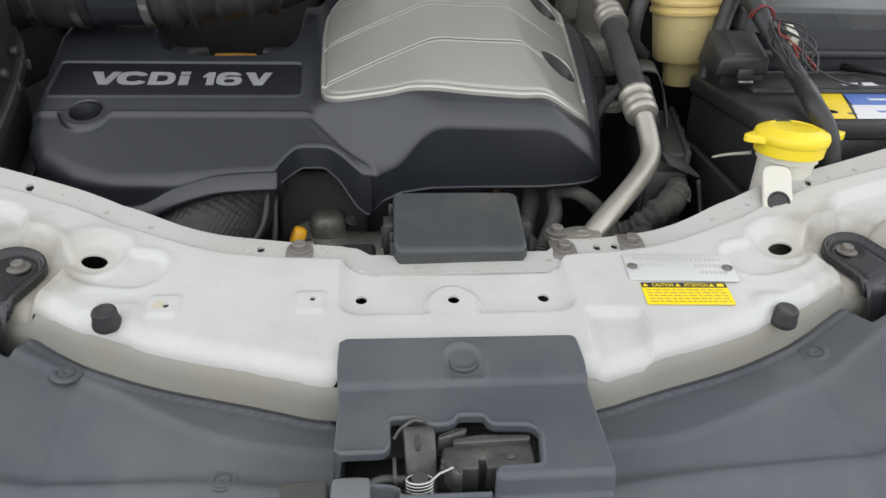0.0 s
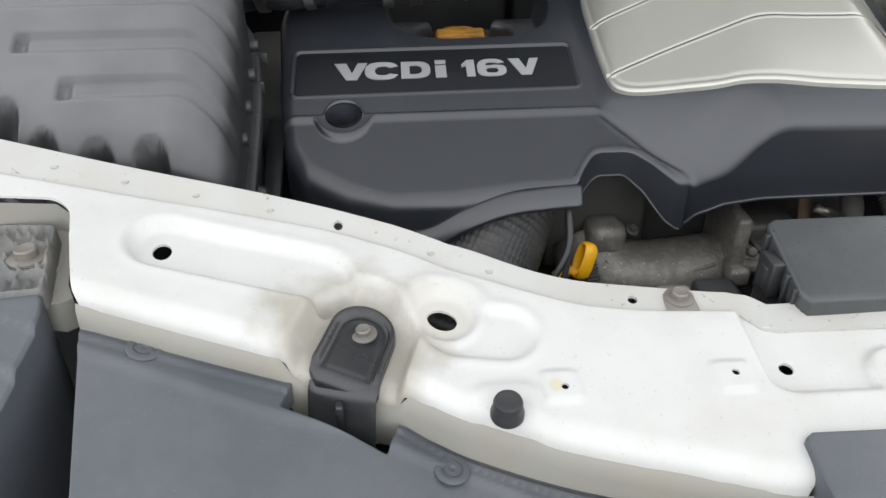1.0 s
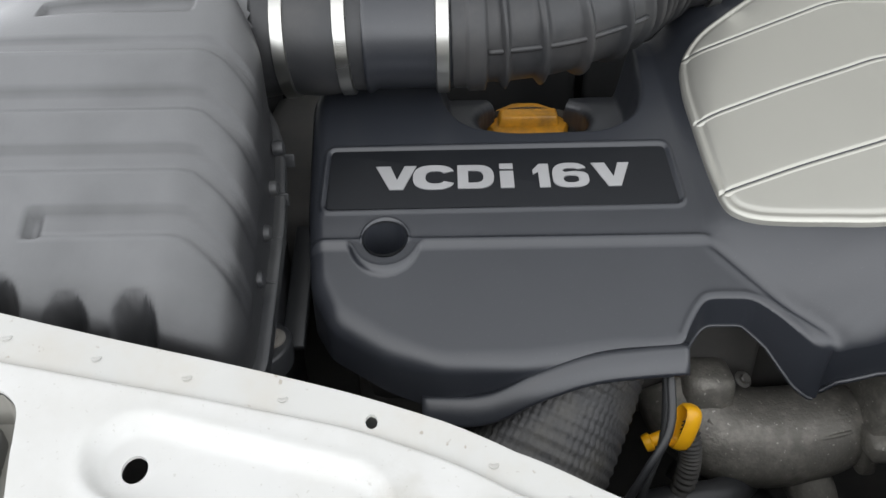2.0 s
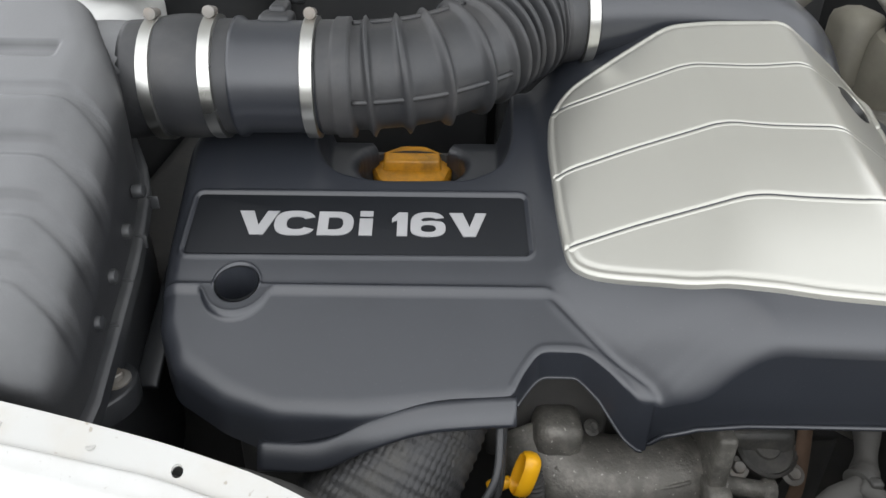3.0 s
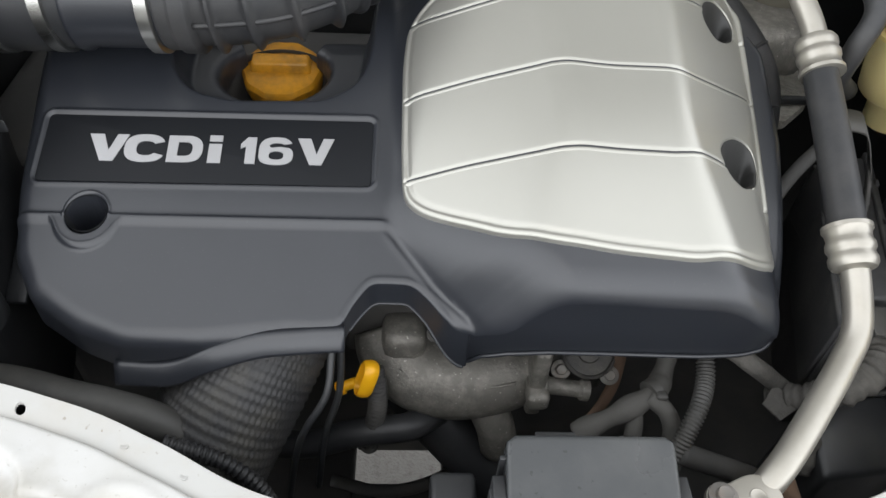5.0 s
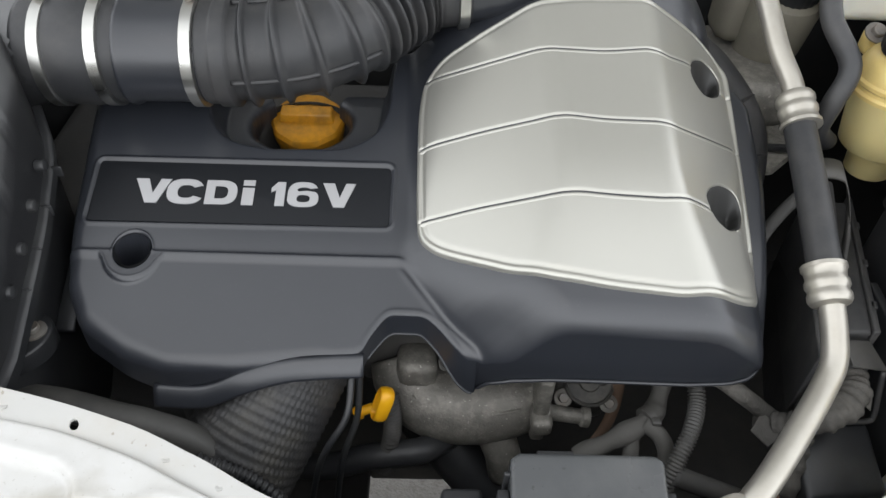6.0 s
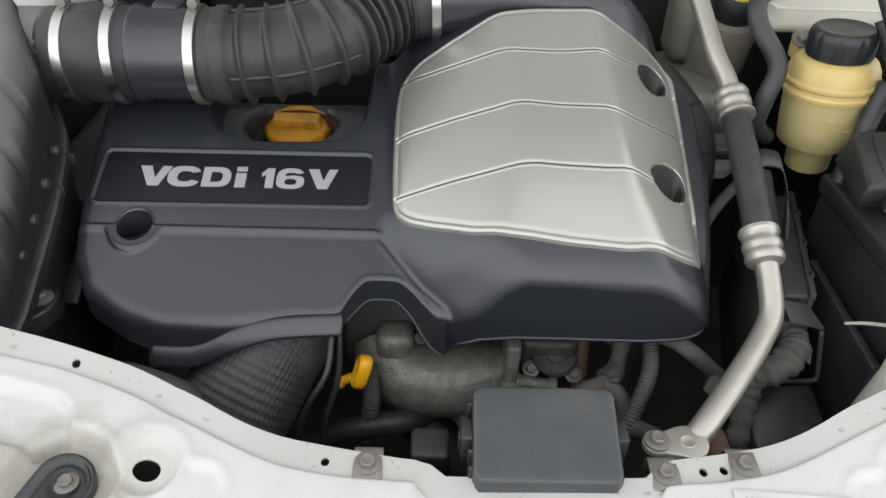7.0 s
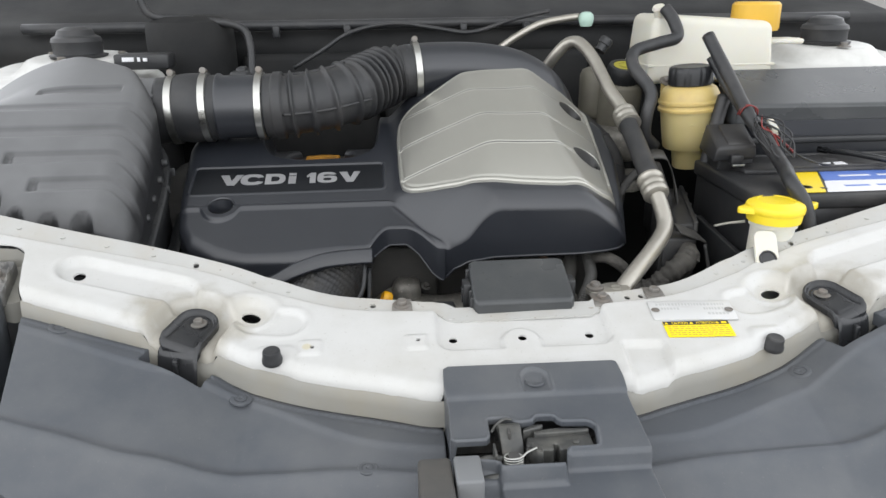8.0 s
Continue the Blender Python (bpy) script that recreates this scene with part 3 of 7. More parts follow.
    loft("dark_backing", rows, M_DARK, body, "dark backing sheet for the shade behind the deck's holes")
    return body


build_crossmember()


def on_deck(x, y):
    return float(deck_relief(np.array([float(x)]), np.array([float(y)]), np.array([0.05]))[0])


def build_stop(x, y):
    z = on_deck(x, y) - 0.0012
    t = thing("rubber_stop", "black rubber bonnet stop standing on the white crossmember", "rubber stop", (x, y, z), group="bonnet stops")
    lathe("buffer", [(0.0084, 0), (0.0092, 0.0012), (0.0092, 0.0040), (0.0086, 0.0060), (0.0080, 0.0080), (0.0080, 0.0118), (0.0074, 0.0132), (0.0055, 0.0137), (0.0046, 0.0134), (0.0015, 0.0134)],
          (x, y, z), M_RUBBER, t, axis=(0.0, -0.16, 1), sides=28)


build_stop(-0.2280, 0.4480)
build_stop(0.2345, 0.4435)


def build_tab(x, y, w=0.020):
    z = float(deck(x, y)) - 0.0035
    t = thing("bolted_clip", "dull grey steel clip bolted over the crossmember flange", "clip", (x, y, z), group="flange clips")
    m = Matrix.Translation((x, y, z)) @ pose(0, 0, 0, 6)
    rows = []
    for yy, zz in ((-0.013, -0.001), (-0.0125, 0.0012), (-0.011, 0.0022), (0.009, 0.0026), (0.0125, 0.001), (0.0135, -0.006), (0.0138, -0.016)):
        rows.append([tuple(m @ Vector((k * w / 2, yy, zz - (0.0009 if abs(k) == 1 else 0)))) for k in (-1, -0.9, -0.3, 0.3, 0.9, 1)])
    loft("clip_plate", rows, M_BOLT, t)
    bolt(t, (x, y - 0.001, z + 0.002), 0.0052, (0, -0.1, 1))


for tx, ty in ((-0.110, 0.526), (0.092, 0.522), (0.148, 0.529)):
    build_tab(tx, ty)


def build_bracket(s):
    """Black steel lamp bracket in the pocket of the deck; s: side."""
    x0, y0 = s * 0.3055 + (SHIFT if s > 0 else 0), 0.507
    z0 = on_deck(x0, y0)
    t = thing("lamp_bracket", "black painted pressed steel bracket bolted in a pocket of the crossmember", "bracket", (x0, y0, z0), group="lamp brackets")
    end = Vector((x0 + s * 0.0185, 0.449))
    way = (end - Vector((x0, y0))).normalized()
    side = Vector((-way.y, way.x))
    o = Vector((x0, y0))

    def P(a, b):
        q = o + way * a + side * b
        return (q.x, q.y)
    shape = [P(-0.0190 * math.cos(a), 0.0190 * math.sin(a)) for a in np.linspace(math.pi / 2, -math.pi / 2, 17)][::-1]
    outline = [P(0.037, 0.0200), P(0.025, 0.0194)] + shape[::-1] + [P(0.025, -0.0194), P(0.037, -0.0200)]

    def zf(X, Y, e):
        a = (X - o.x) * way.x + (Y - o.y) * way.y
        b = (X - o.x) * side.x + (Y - o.y) * side.y
        base = deck(X, Y) - 0.0145 + 0.0042
        rim = (0.0034 * (1 - sm(e, 0.0024, 0.0044)) - 0.0016 * np.exp(-((e - 0.0058) / 0.0012) ** 2)) * sm(0.034 - a, 0, 0.006)
        return base + rim - rnd(e, 0.0015) - 0.006 * sm(a, 0.030, 0.038) ** 2 - 0.001 * (1 - sm(np.hypot(a, b), 0.008, 0.012))
    sheet("bracket_body", outline, zf, 0.0014, M_BLACKM, t, drop=0.005)
    # front leg
    rows = []
    for a, dz in ((0.0350, 0.0005), (0.0375, -0.0020), (0.0395, -0.0070), (0.0440, -0.028), (0.0480, -0.060)):
        rows.append([(*P(a, b), z0 + dz - 0.0060 + (0.0026 if 0.017 < abs(b) < 0.0195 else 0)) for b in (-0.0202, -0.0184, -0.0150, 0.0150, 0.0184, 0.0202)])
    loft("bracket_leg", rows if s < 0 else [r[::-1] for r in rows], M_BLACKM, t)
    bolt(t, (x0 + way.x * -0.001, y0 + way.y * -0.001, z0 + 0.0030), 0.0046, (0, -0.08, 1))
    q = P(0.0430, 0.0)
    block("rib", (q[0] - 0.0022, q[1] - 0.003, z0 - 0.034), (q[0] + 0.0022, q[1] + 0.004, z0 - 0.012), M_BLACKM, t, r=0.0012)


M_BLACKM = material("black_painted_steel", (0.018, 0.019, 0.021), 0.26, var=0.2, dirt=(0.11, 0.107, 0.10), amount=0.15, dscale=26, rvar=0.08)
for side in (-1, 1):
    build_bracket(side)


def build_plates():
    """Type plate and warning label on the deck."""
    m = Matrix.Translation((0.174, 0.4915, on_deck(0.174, 0.4915) + 0.0008)) @ pose(0, 0, 0, 11.3, 0, -4.5)
    t = thing("type_plate", "bare aluminium type plate riveted to the crossmember, stamped marks", "plate", m.translation)
    prism("plate", fillet([(-0.041, -0.0155), (0.041, -0.0155), (0.041, 0.0155), (-0.041, 0.0155)], 0.002), 0, 0.0008, M_VIN, t, r=0.0003, m=m)
    rng = random.Random(2)
    for row, (y, x0, x1) in enumerate(((0.009, -0.034, 0.034), (0.002, -0.030, -0.012), (0.002, 0.012, 0.033), (-0.006, 0.014, 0.034))):
        x = x0
        while x < x1:
            w = rng.uniform(0.0012, 0.0026)
            prism("stamped_bar", [(x, y - 0.0018), (x + w, y - 0.0018), (x + w, y + 0.0018), (x, y + 0.0018)], 0.0008, 0.00095, M_VINK, t, r=0, m=m)
            x += w + 0.0012
    for x in (-0.036, 0.036):
        lathe("rivet", [(0.0040, 0), (0.0040, 0.0008), (0.0030, 0.0014), (0.0024, 0.0004), (0.0018, 0.0012), (0.0006, 0.0012)], m @ Vector((x, 0.0, 0.0008)), M_BOLT, t, sides=16)
    m = Matrix.Translation((0.1695, 0.463, on_deck(0.1695, 0.463) + 0.0006)) @ pose(0, 0, 0, 11.3, 0, -3)
    t = thing("warning_label", "yellow warning sticker with a black heading and fine print", "label", m.translation)
    prism("sticker", fillet([(-0.0318, -0.012), (0.0318, -0.012), (0.0318, 0.012), (-0.0318, 0.012)], 0.001), 0, 0.0003, M_LABELY, t, r=0, m=m)
    prism("heading", [(-0.0315, 0.0062), (0.0315, 0.0062), (0.0315, 0.0118), (-0.0315, 0.0118)], 0.0003, 0.00045, M_LABELK, t, r=0, m=m)
    words("heading_word", "CAUTION", 0.0155, 0.0034, m @ pose(-0.0235, 0.0072, 0.00045), M_LABELY, t, thick=0.0001)
    words("heading_word", "ATTENTION", 0.018, 0.0034, m @ pose(0.0, 0.0072, 0.00045), M_LABELY, t, thick=0.0001)
    for x in (-0.0285, -0.0045, 0.0205):
        prism("warning_sign", [(x - 0.002, 0.0074), (x + 0.002, 0.0074), (x, 0.0108)], 0.00045, 0.00055, M_LABELY, t, r=0, m=m)
    prism("heading_bar", [(0.0245, 0.0074), (0.0295, 0.0074), (0.0295, 0.0104), (0.0245, 0.0104)], 0.00045, 0.00055, M_LABELY, t, r=0, m=m)
    for k in range(5):
        y = 0.0036 - k * 0.0031
        x = -0.029
        while x < 0.028:
            w = rng.uniform(0.002, 0.006)
            prism("print_bar", [(x, y - 0.0006), (min(x + w, 0.0295), y - 0.0006), (min(x + w, 0.0295), y + 0.0006), (x, y + 0.0006)], 0.0003, 0.00042, M_INK, t, r=0, m=m)
            x += w + 0.0012


build_plates()


# ---- black shroud over the radiator, one moulding each side ----
def slope(zf, x, y):
    """The normal of a sheet's surface at a point."""
    q = zf(np.array([x, x + 0.004, x]), np.array([y, y, y + 0.004]), np.full(3, 0.05))
    return Vector((-(q[1] - q[0]) / 0.004, -(q[2] - q[0]) / 0.004, 1)).normalized()


def build_shroud(s):
    t = thing("radiator_shroud", "weathered black plastic shroud along the crossmember's front edge", "shroud", (s * 0.26, 0.40, 0.88), group="radiator shrouds")
    backe = [(s * x, y - 0.0042 + 0.0110 * float(sm(x, 0.24, 0.38)) + 0.006 * float(sm(x, 0.42, 0.46))) for x, y in smooth_line(FRONT, 0.0795, 0.466, 60)]
    fronte = [(s * x, float(np.interp(x, [0.08, 0.2, 0.3, 0.37, 0.43], [0.275, 0.282, 0.297, 0.318, 0.345]))) for x in np.linspace(0.0795, 0.430, 30)]
    outline = backe + fronte[::-1]
    # notch for the lamp bracket
    way, across = Vector((s * 0.304, -0.953)), Vector((s * 0.953, 0.304))
    hub = Vector((s * 0.3055 + (SHIFT if s > 0 else 0), 0.507))
    cut = fillet([tuple(hub + way * a + across * b) for a, b in ((0.0, -0.031), (0.056, -0.031), (0.056, 0.029), (0.0, 0.031))], 0.002)
    if s < 0:
        fold = [(0.0, 0.370), (0.09, 0.371), (0.11, 0.374), (0.147, 0.381), (0.184, 0.400), (0.204, 0.413), (0.24, 0.435), (0.275, 0.446), (0.351, 0.456), (0.398, 0.470), (0.47, 0.490)]
        bead = [(0.0, 0.342), (0.10, 0.346), (0.168, 0.355), (0.25, 0.363), (0.319, 0.362), (0.345, 0.364), (0.382, 0.374), (0.423, 0.382), (0.48, 0.395)]
    else:
        fold = [(0.0, 0.368), (0.093, 0.367), (0.136, 0.368), (0.18, 0.384), (0.226, 0.402), (0.25, 0.409), (0.275, 0.421), (0.303, 0.433), (0.38, 0.456), (0.47, 0.484)]
        bead = [(0.0, 0.336), (0.086, 0.339), (0.15, 0.344), (0.22, 0.350), (0.287, 0.352), (0.40, 0.372), (0.48, 0.392)]

    def zf(X, Y, e):
        ax = np.abs(X)
        b = sum(along(FRONT, np.clip(ax + k * 0.012, 0, 0.465)) for k in (-1, -0.5, 0, 0.5, 1)) / 5
        f = sum(along(fold, ax + k * 0.012) for k in (-1, 0, 1)) / 3
        r = sum(along(bead, ax + k * 0.010) for k in (-1, 0, 1)) / 3
        z = deck(X, b) - 0.0355 + 0.011 * sm(ax, 0.26, 0.32) - 0.06 * (b - Y)
        z = z + 0.0012 * np.exp(-((b - Y - 0.0075) / 0.0014) ** 2) - 0.0008 * np.exp(-((b - Y - 0.0110) / 0.0012) ** 2)
        h = f - Y
        z = z - 0.26 * np.where(h < -0.004, 0, np.where(h > 0.004, h, (h + 0.004) ** 2 / 0.016)) - 0.0025 * sm(h, -0.003, 0.003)
        z = z + 0.0042 * np.exp(-((Y - r) / 0.0050) ** 2) - 0.45 * np.maximum(r - 0.004 - Y, 0)
        return z - rnd(e, 0.0010)
    sheet("shroud_moulding", outline, zf, 0.0022, M_SHROUD, t, [cut], drop=0.012)
    seal = [p for p in backe if not 0.283 < abs(p[0]) < 0.345]
    for run in ([p for p in seal if abs(p[0]) < 0.3], [p for p in seal if abs(p[0]) > 0.3]):
        tube("edge_seal", [(x, y + 0.0006, float(zf(np.array([x]), np.array([y]), np.array([0.02]))[0]) - 0.0006) for x, y in run], 0.0011, M_RUBBER, t, sides=6)
    for x, y, r in (((-0.426, 0.4930, 0.0100), (-0.258, 0.4420, 0.0100), (-0.144, 0.357, 0.0085)) if s < 0 else ((0.261, 0.4375, 0.0100), (0.428, 0.4860, 0.0100))):
        z = float(zf(np.array([x]), np.array([y]), np.array([0.02]))[0])
        lathe("push_pin", [(r, -0.001), (r, 0.0003), (r * 0.92, 0.0008), (r * 0.62, 0.0007), (r * 0.60, 0.0001), (r * 0.5, 0.0001), (r * 0.48, 0.0009), (r * 0.2, 0.0009), (r * 0.12, 0.0003), (r * 0.03, 0.0003)],
                    (x, y, z), M_SHROUD, t, axis=slope(zf, x, y), sides=28)
    return t


for side in (-1, 1):
    build_shroud(side)


def build_latch_cover():
    t = thing("latch_cover", "black plastic cover over the bonnet latch with an irregular opening", "latch cover", (0, 0.38, 0.90))
    outline = fillet([(-0.0775, 0.4235), (0.0765, 0.4215), (0.0775, 0.400), (0.0750, 0.374), (0.0735, 0.300), (0.0735, 0.270), (-0.0785, 0.270), (-0.0785, 0.330), (-0.0770, 0.374), (-0.0785, 0.400)], 0.004)
    hole = fillet([(-0.0755, 0.334), (-0.050, 0.334), (-0.0470, 0.339), (-0.0468, 0.359), (-0.0300, 0.3585), (-0.0240, 0.3520), (-0.0105, 0.3535), (-0.0075, 0.3595), (0.0070, 0.3590), (0.0095, 0.3515),
                   (0.0330, 0.3500), (0.0370, 0.3450), (0.0335, 0.3225), (0.0095, 0.3225), (0.0055, 0.3055), (-0.0425, 0.3060), (-0.0430, 0.3125), (-0.0755, 0.3155)], 0.0028)

    def zf(X, Y, e):
        d = 0.947 + 0.2 * (np.maximum(Y, 0.383) - 0.465)
        z = d + 0.0050 - 0.0022 * sm(0.386 - Y, 0.0, 0.003) - 0.10 * np.maximum(0.383 - Y, 0) - 0.0008 * sm(0.392 - Y, 0, 0.012)
        # rolled front edge beside the opening
        z = z - 0.016 * sm(0.3165 - Y, 0.0, 0.0045) * sm(X, 0.004, 0.007) - 0.016 * sm(0.3035 - Y, 0.0, 0.0045) * (1 - sm(X, 0.004, 0.007)) - 0.012 * sm(0.313 - Y, 0, 0.003) * sm(-0.0435 - X, 0, 0.002)
        seat = np.minimum(np.hypot(X, Y - 0.4035) - 0.0115, rbox(X, Y, 0.0, 0.396, 0.0115, 0.0085, 0.001))
        z = z - 0.0022 * (1 - sm(seat, -0.0012, 0.0006)) + 0.0014 * np.exp(-((seat - 0.0015) / 0.0012) ** 2)
        hd = sdf(X, Y, hole)[0]
        z = z + 0.0008 * np.exp(-((hd - 0.0016) / 0.0009) ** 2)
        return z - rnd(e, 0.0013)

    def under(x, y):
        inner = sdf(np.array([x]), np.array([y]), hole)[0][0] < 0.001
        z = float(zf(np.array([x]), np.array([y]), np.array([0.0]))[0])
        return z - 0.004 if inner else (0.865 if y < 0.28 else min(z - 0.01, float(deck(x, 0.39)) - 0.05))
    sheet("cover_moulding", outline, zf, 0.0014, M_SHROUD, t, [hole], drop=under, margin=0.003, rings=6)
    z = float(zf(np.array([0.0]), np.array([0.4015]), np.array([0.02]))[0])
    lathe("push_pin", [(0.0088, -0.001), (0.0088, 0.0004), (0.0080, 0.0009), (0.0072, 0.0006), (0.0064, -0.0002), (0.0020, -0.0003), (0.0012, -0.0008)], (0, 0.4015, z), M_SHROUD, t, sides=28)
    return t


build_latch_cover()


# ---- engine cover ----
M_RECESS = material('dull_dark_recess', (0.035, 0.035, 0.034), 0.5, metal=0.2, var=0.1)
DIAG = [(0.600, -0.020), (0.657, -0.0475), (0.668, -0.0565), (0.680, -0.074), (0.716, -0.106), (0.735, -0.121), (0.760, -0.114), (1.0, -0.114)]   # y, x of the crown's foot


def smin(a, b, k):
    """The lesser of two heights, with the crease rounded over k."""
    h = np.clip(0.5 + 0.5 * (b - a) / k, 0, 1)
    return b + (a - b) * h - k * h * (1 - h)


def right_of_foot(X, Y):
    return X - sum(np.interp(Y + k * 0.006, [p[0] for p in DIAG], [p[1] for p in DIAG]) for k in (-1, 0, 1)) / 3


def plane(Y):
    return 1.030 + 0.36 * (Y - 0.788)


def cover_top(X, Y):
    """The cover's upper surface without its edges: a low left half and a faceted crown on the right."""
    q = right_of_foot(X, Y)
    low = smin(plane(Y), 1.0055 + 0.50 * (Y - 0.727), 0.0015)
    # facets of the crown: roof, left and right slopes and the front apron
    top = 1.0968 + 0.345 * (Y - 0.786)
    left = 1.0464 + 0.41 * (Y - 0.810) + 0.56 * (X + 0.105)
    right = top - 0.80 * (X - 0.084)
    edge = 0.1545 + 0.016 * sm(Y, 0.73, 0.83)
    side = top - 0.80 * (edge - 0.084) - 2.6 * (X - edge)
    apron = 1.0385 + 0.62 * (Y - 0.6666)
    crown = smin(smin(top, left, 0.006), smin(right, side, 0.022), 0.008)
    crown = smin(crown, apron, 0.012)
    foot = low + 1.5 * (q + 0.0005)
    crown = smin(crown, foot, 0.022)
    return -smin(-crown, -low, 0.006)


ARCH = [(-0.1460, 0.640), (-0.1440, 0.6620), (-0.1360, 0.6745), (-0.1270, 0.6858), (-0.1215, 0.6890), (-0.0960, 0.6885), (-0.0850, 0.6800), (-0.0750, 0.6690), (-0.069, 0.6600), (-0.070, 0.600), (-0.13, 0.600)]
OUT_COVER = [(-0.386, 0.860), (-0.378, 0.760), (-0.371, 0.705), (-0.357, 0.680), (-0.322, 0.660), (-0.290, 0.651), (-0.240, 0.651), (-0.190, 0.656), (-0.1440, 0.6605), (-0.1360, 0.6745),
             (-0.1270, 0.6858), (-0.1215, 0.6890), (-0.0960, 0.6885), (-0.0850, 0.6800), (-0.0740, 0.6685), (-0.0640, 0.6615), (-0.0520, 0.6605), (-0.0400, 0.6550), (-0.0270, 0.6515), (0.000, 0.6495), (0.033, 0.6485), (0.070, 0.6475), (0.105, 0.6465), (0.135, 0.6470), (0.152, 0.6515),
             (0.1635, 0.664), (0.1690, 0.690), (0.174, 0.720), (0.187, 0.800), (0.189, 0.880), (0.165, 0.928), (0.090, 0.945), (0.0, 0.945), (-0.120, 0.930), (-0.300, 0.930), (-0.375, 0.925)]
WELL = [(-0.288, 0.880), (-0.283, 0.850), (-0.268, 0.830), (-0.236, 0.822), (-0.165, 0.824), (-0.141, 0.840), (-0.133, 0.865), (-0.129, 0.945), (-0.290, 0.945)]


def cover_relief(X, Y, edge):
    z = cover_top(X, Y)
    q = right_of_foot(X, Y)
    left = 1 - sm(q, -0.004, 0.004)
    # ridge line across the left half and down along the crown's foot
    z = z + left * 0.0022 * np.exp(-((Y - 0.7275) / 0.0020) ** 2)
    z = z - left * 0.0012 * sm(0.7255 - Y, 0, 0.003)
    # crisp crease along the crown's foot
    down = sm(0.726 - Y, 0, 0.010)
    z = z + down * (0.0008 * np.exp(-((q + 0.0055) / 0.0032) ** 2) - 0.0014 * np.exp(-((q + 0.0002) / 0.0026) ** 2))
    # flat half-round collar of the bolt hole, level with the upper field, and the hole's raised lip
    h = np.hypot(X + 0.3238, Y - 0.7288)
    flare = h - 0.0024 * np.exp(-((Y - 0.7270) / 0.0040) ** 2)
    k = (1 - sm(flare, 0.0212, 0.0232)) * (1 - sm(Y, 0.7270, 0.7285))
    z = z * (1 - k) + (plane(Y) - 0.0010) * k
    z = z + 0.0011 * np.exp(-((flare - 0.0216) / 0.0009) ** 2) * (1 - sm(Y, 0.7250, 0.7275))
    z = z + 0.0012 * np.exp(-((h - 0.0156) / 0.0008) ** 2) * sm(Y, 0.7240, 0.7290)
    # recessed field of the name plate, with a raised frame
    f = rbox(X, Y, -0.246, 0.7795, 0.1205, 0.0275, 0.005, 0.4)
    z = z - 0.0012 * (1 - sm(f, -0.0012, 0.0004)) + 0.0014 * np.exp(-((f - 0.0016) / 0.0013) ** 2)
    # well of the oil filler
    wd, _, _ = sdf(X, Y, fillet(WELL, 0.012))
    z = z - (0.013 + 0.33 * np.maximum(Y - 0.825, 0)) * (1 - sm(wd, -0.010, 0.003))
    # chamfered rim of the arch
    ad, _, _ = sdf(X, Y, fillet(ARCH, 0.008))
    rim = left * sm(0.722 - Y, 0, 0.012)
    z = z + rim * 0.0006 * np.exp(-((ad - 0.0030) / 0.0016) ** 2)
    r = 0.0065 + 0.0025 * sm(-0.16 - X, 0, 0.02) + 0.003 * sm(-0.30 - X, -0.02, 0.03) + 0.0075 * sm(X, -0.050, -0.025) * sm(0.70 - Y, -0.02, 0.02)
    r = r + (0.0016 - r) * (1 - sm(ad, 0.002, 0.012)) * sm(X, -0.149, -0.142) * (1 - sm(X, -0.080, -0.060))
    r = r + (0.0012 - r) * (1 - sm(h, 0.021, 0.030))
    z = z - rnd(edge, r) - 0.10 * np.maximum(Y - 0.905, 0)
    return z


def cover_foot(x, y):
    if y > 0.74:
        return float(plane(y)) - 0.06
    if x < -0.14:
        return float(np.interp(x, [-0.39, -0.32, -0.29, -0.24, -0.19, -0.14], [0.955, 0.938, 0.930, 0.934, 0.950, 0.953]))
    return float(np.interp(x, [-0.14, -0.120, -0.100, -0.085, -0.07, -0.0594, -0.052, -0.045, -0.0276, 0.0, 0.033, 0.104, 0.150, 0.18], [0.955, 0.963, 0.963, 0.952, 0.933, 0.9255, 0.930, 0.939, 0.950, 0.955, 0.956, 0.957, 0.960, 0.966]))


SILVER = [(-0.1040, 0.745), (-0.1055, 0.782), (-0.1060, 0.845), (-0.1030, 0.876), (-0.0860, 0.891), (-0.0535, 0.8985), (-0.006, 0.906), (0.0215, 0.911), (0.082, 0.9135), (0.120, 0.9255), (0.138, 0.930), (0.162, 0.924), (0.1725, 0.910),
          (0.1702, 0.860), (0.1664, 0.796), (0.1618, 0.725), (0.1595, 0.703), (0.1535, 0.6880), (0.1400, 0.6785), (0.1180, 0.6700), (0.0868, 0.6645), (0.035, 0.6685), (-0.0050, 0.6738), (-0.0350, 0.6858), (-0.055, 0.6985), (-0.073, 0.7095), (-0.0905, 0.7215), (-0.101, 0.7335)]
RIBS = [[(-0.104, 0.7475), (-0.060, 0.741), (-0.003, 0.7290), (0.0367, 0.7260), (0.0816, 0.7245), (0.116, 0.7365)], [(-0.1065, 0.8120), (-0.0534, 0.8026), (-0.0050, 0.7914), (0.0372, 0.7870), (0.0864, 0.7866), (0.126, 0.806), (0.1615, 0.8235)],
        [(-0.104, 0.8737), (-0.0535, 0.8638), (-0.003, 0.8535), (0.0433, 0.8520), (0.0917, 0.8580), (0.126, 0.8800)]]


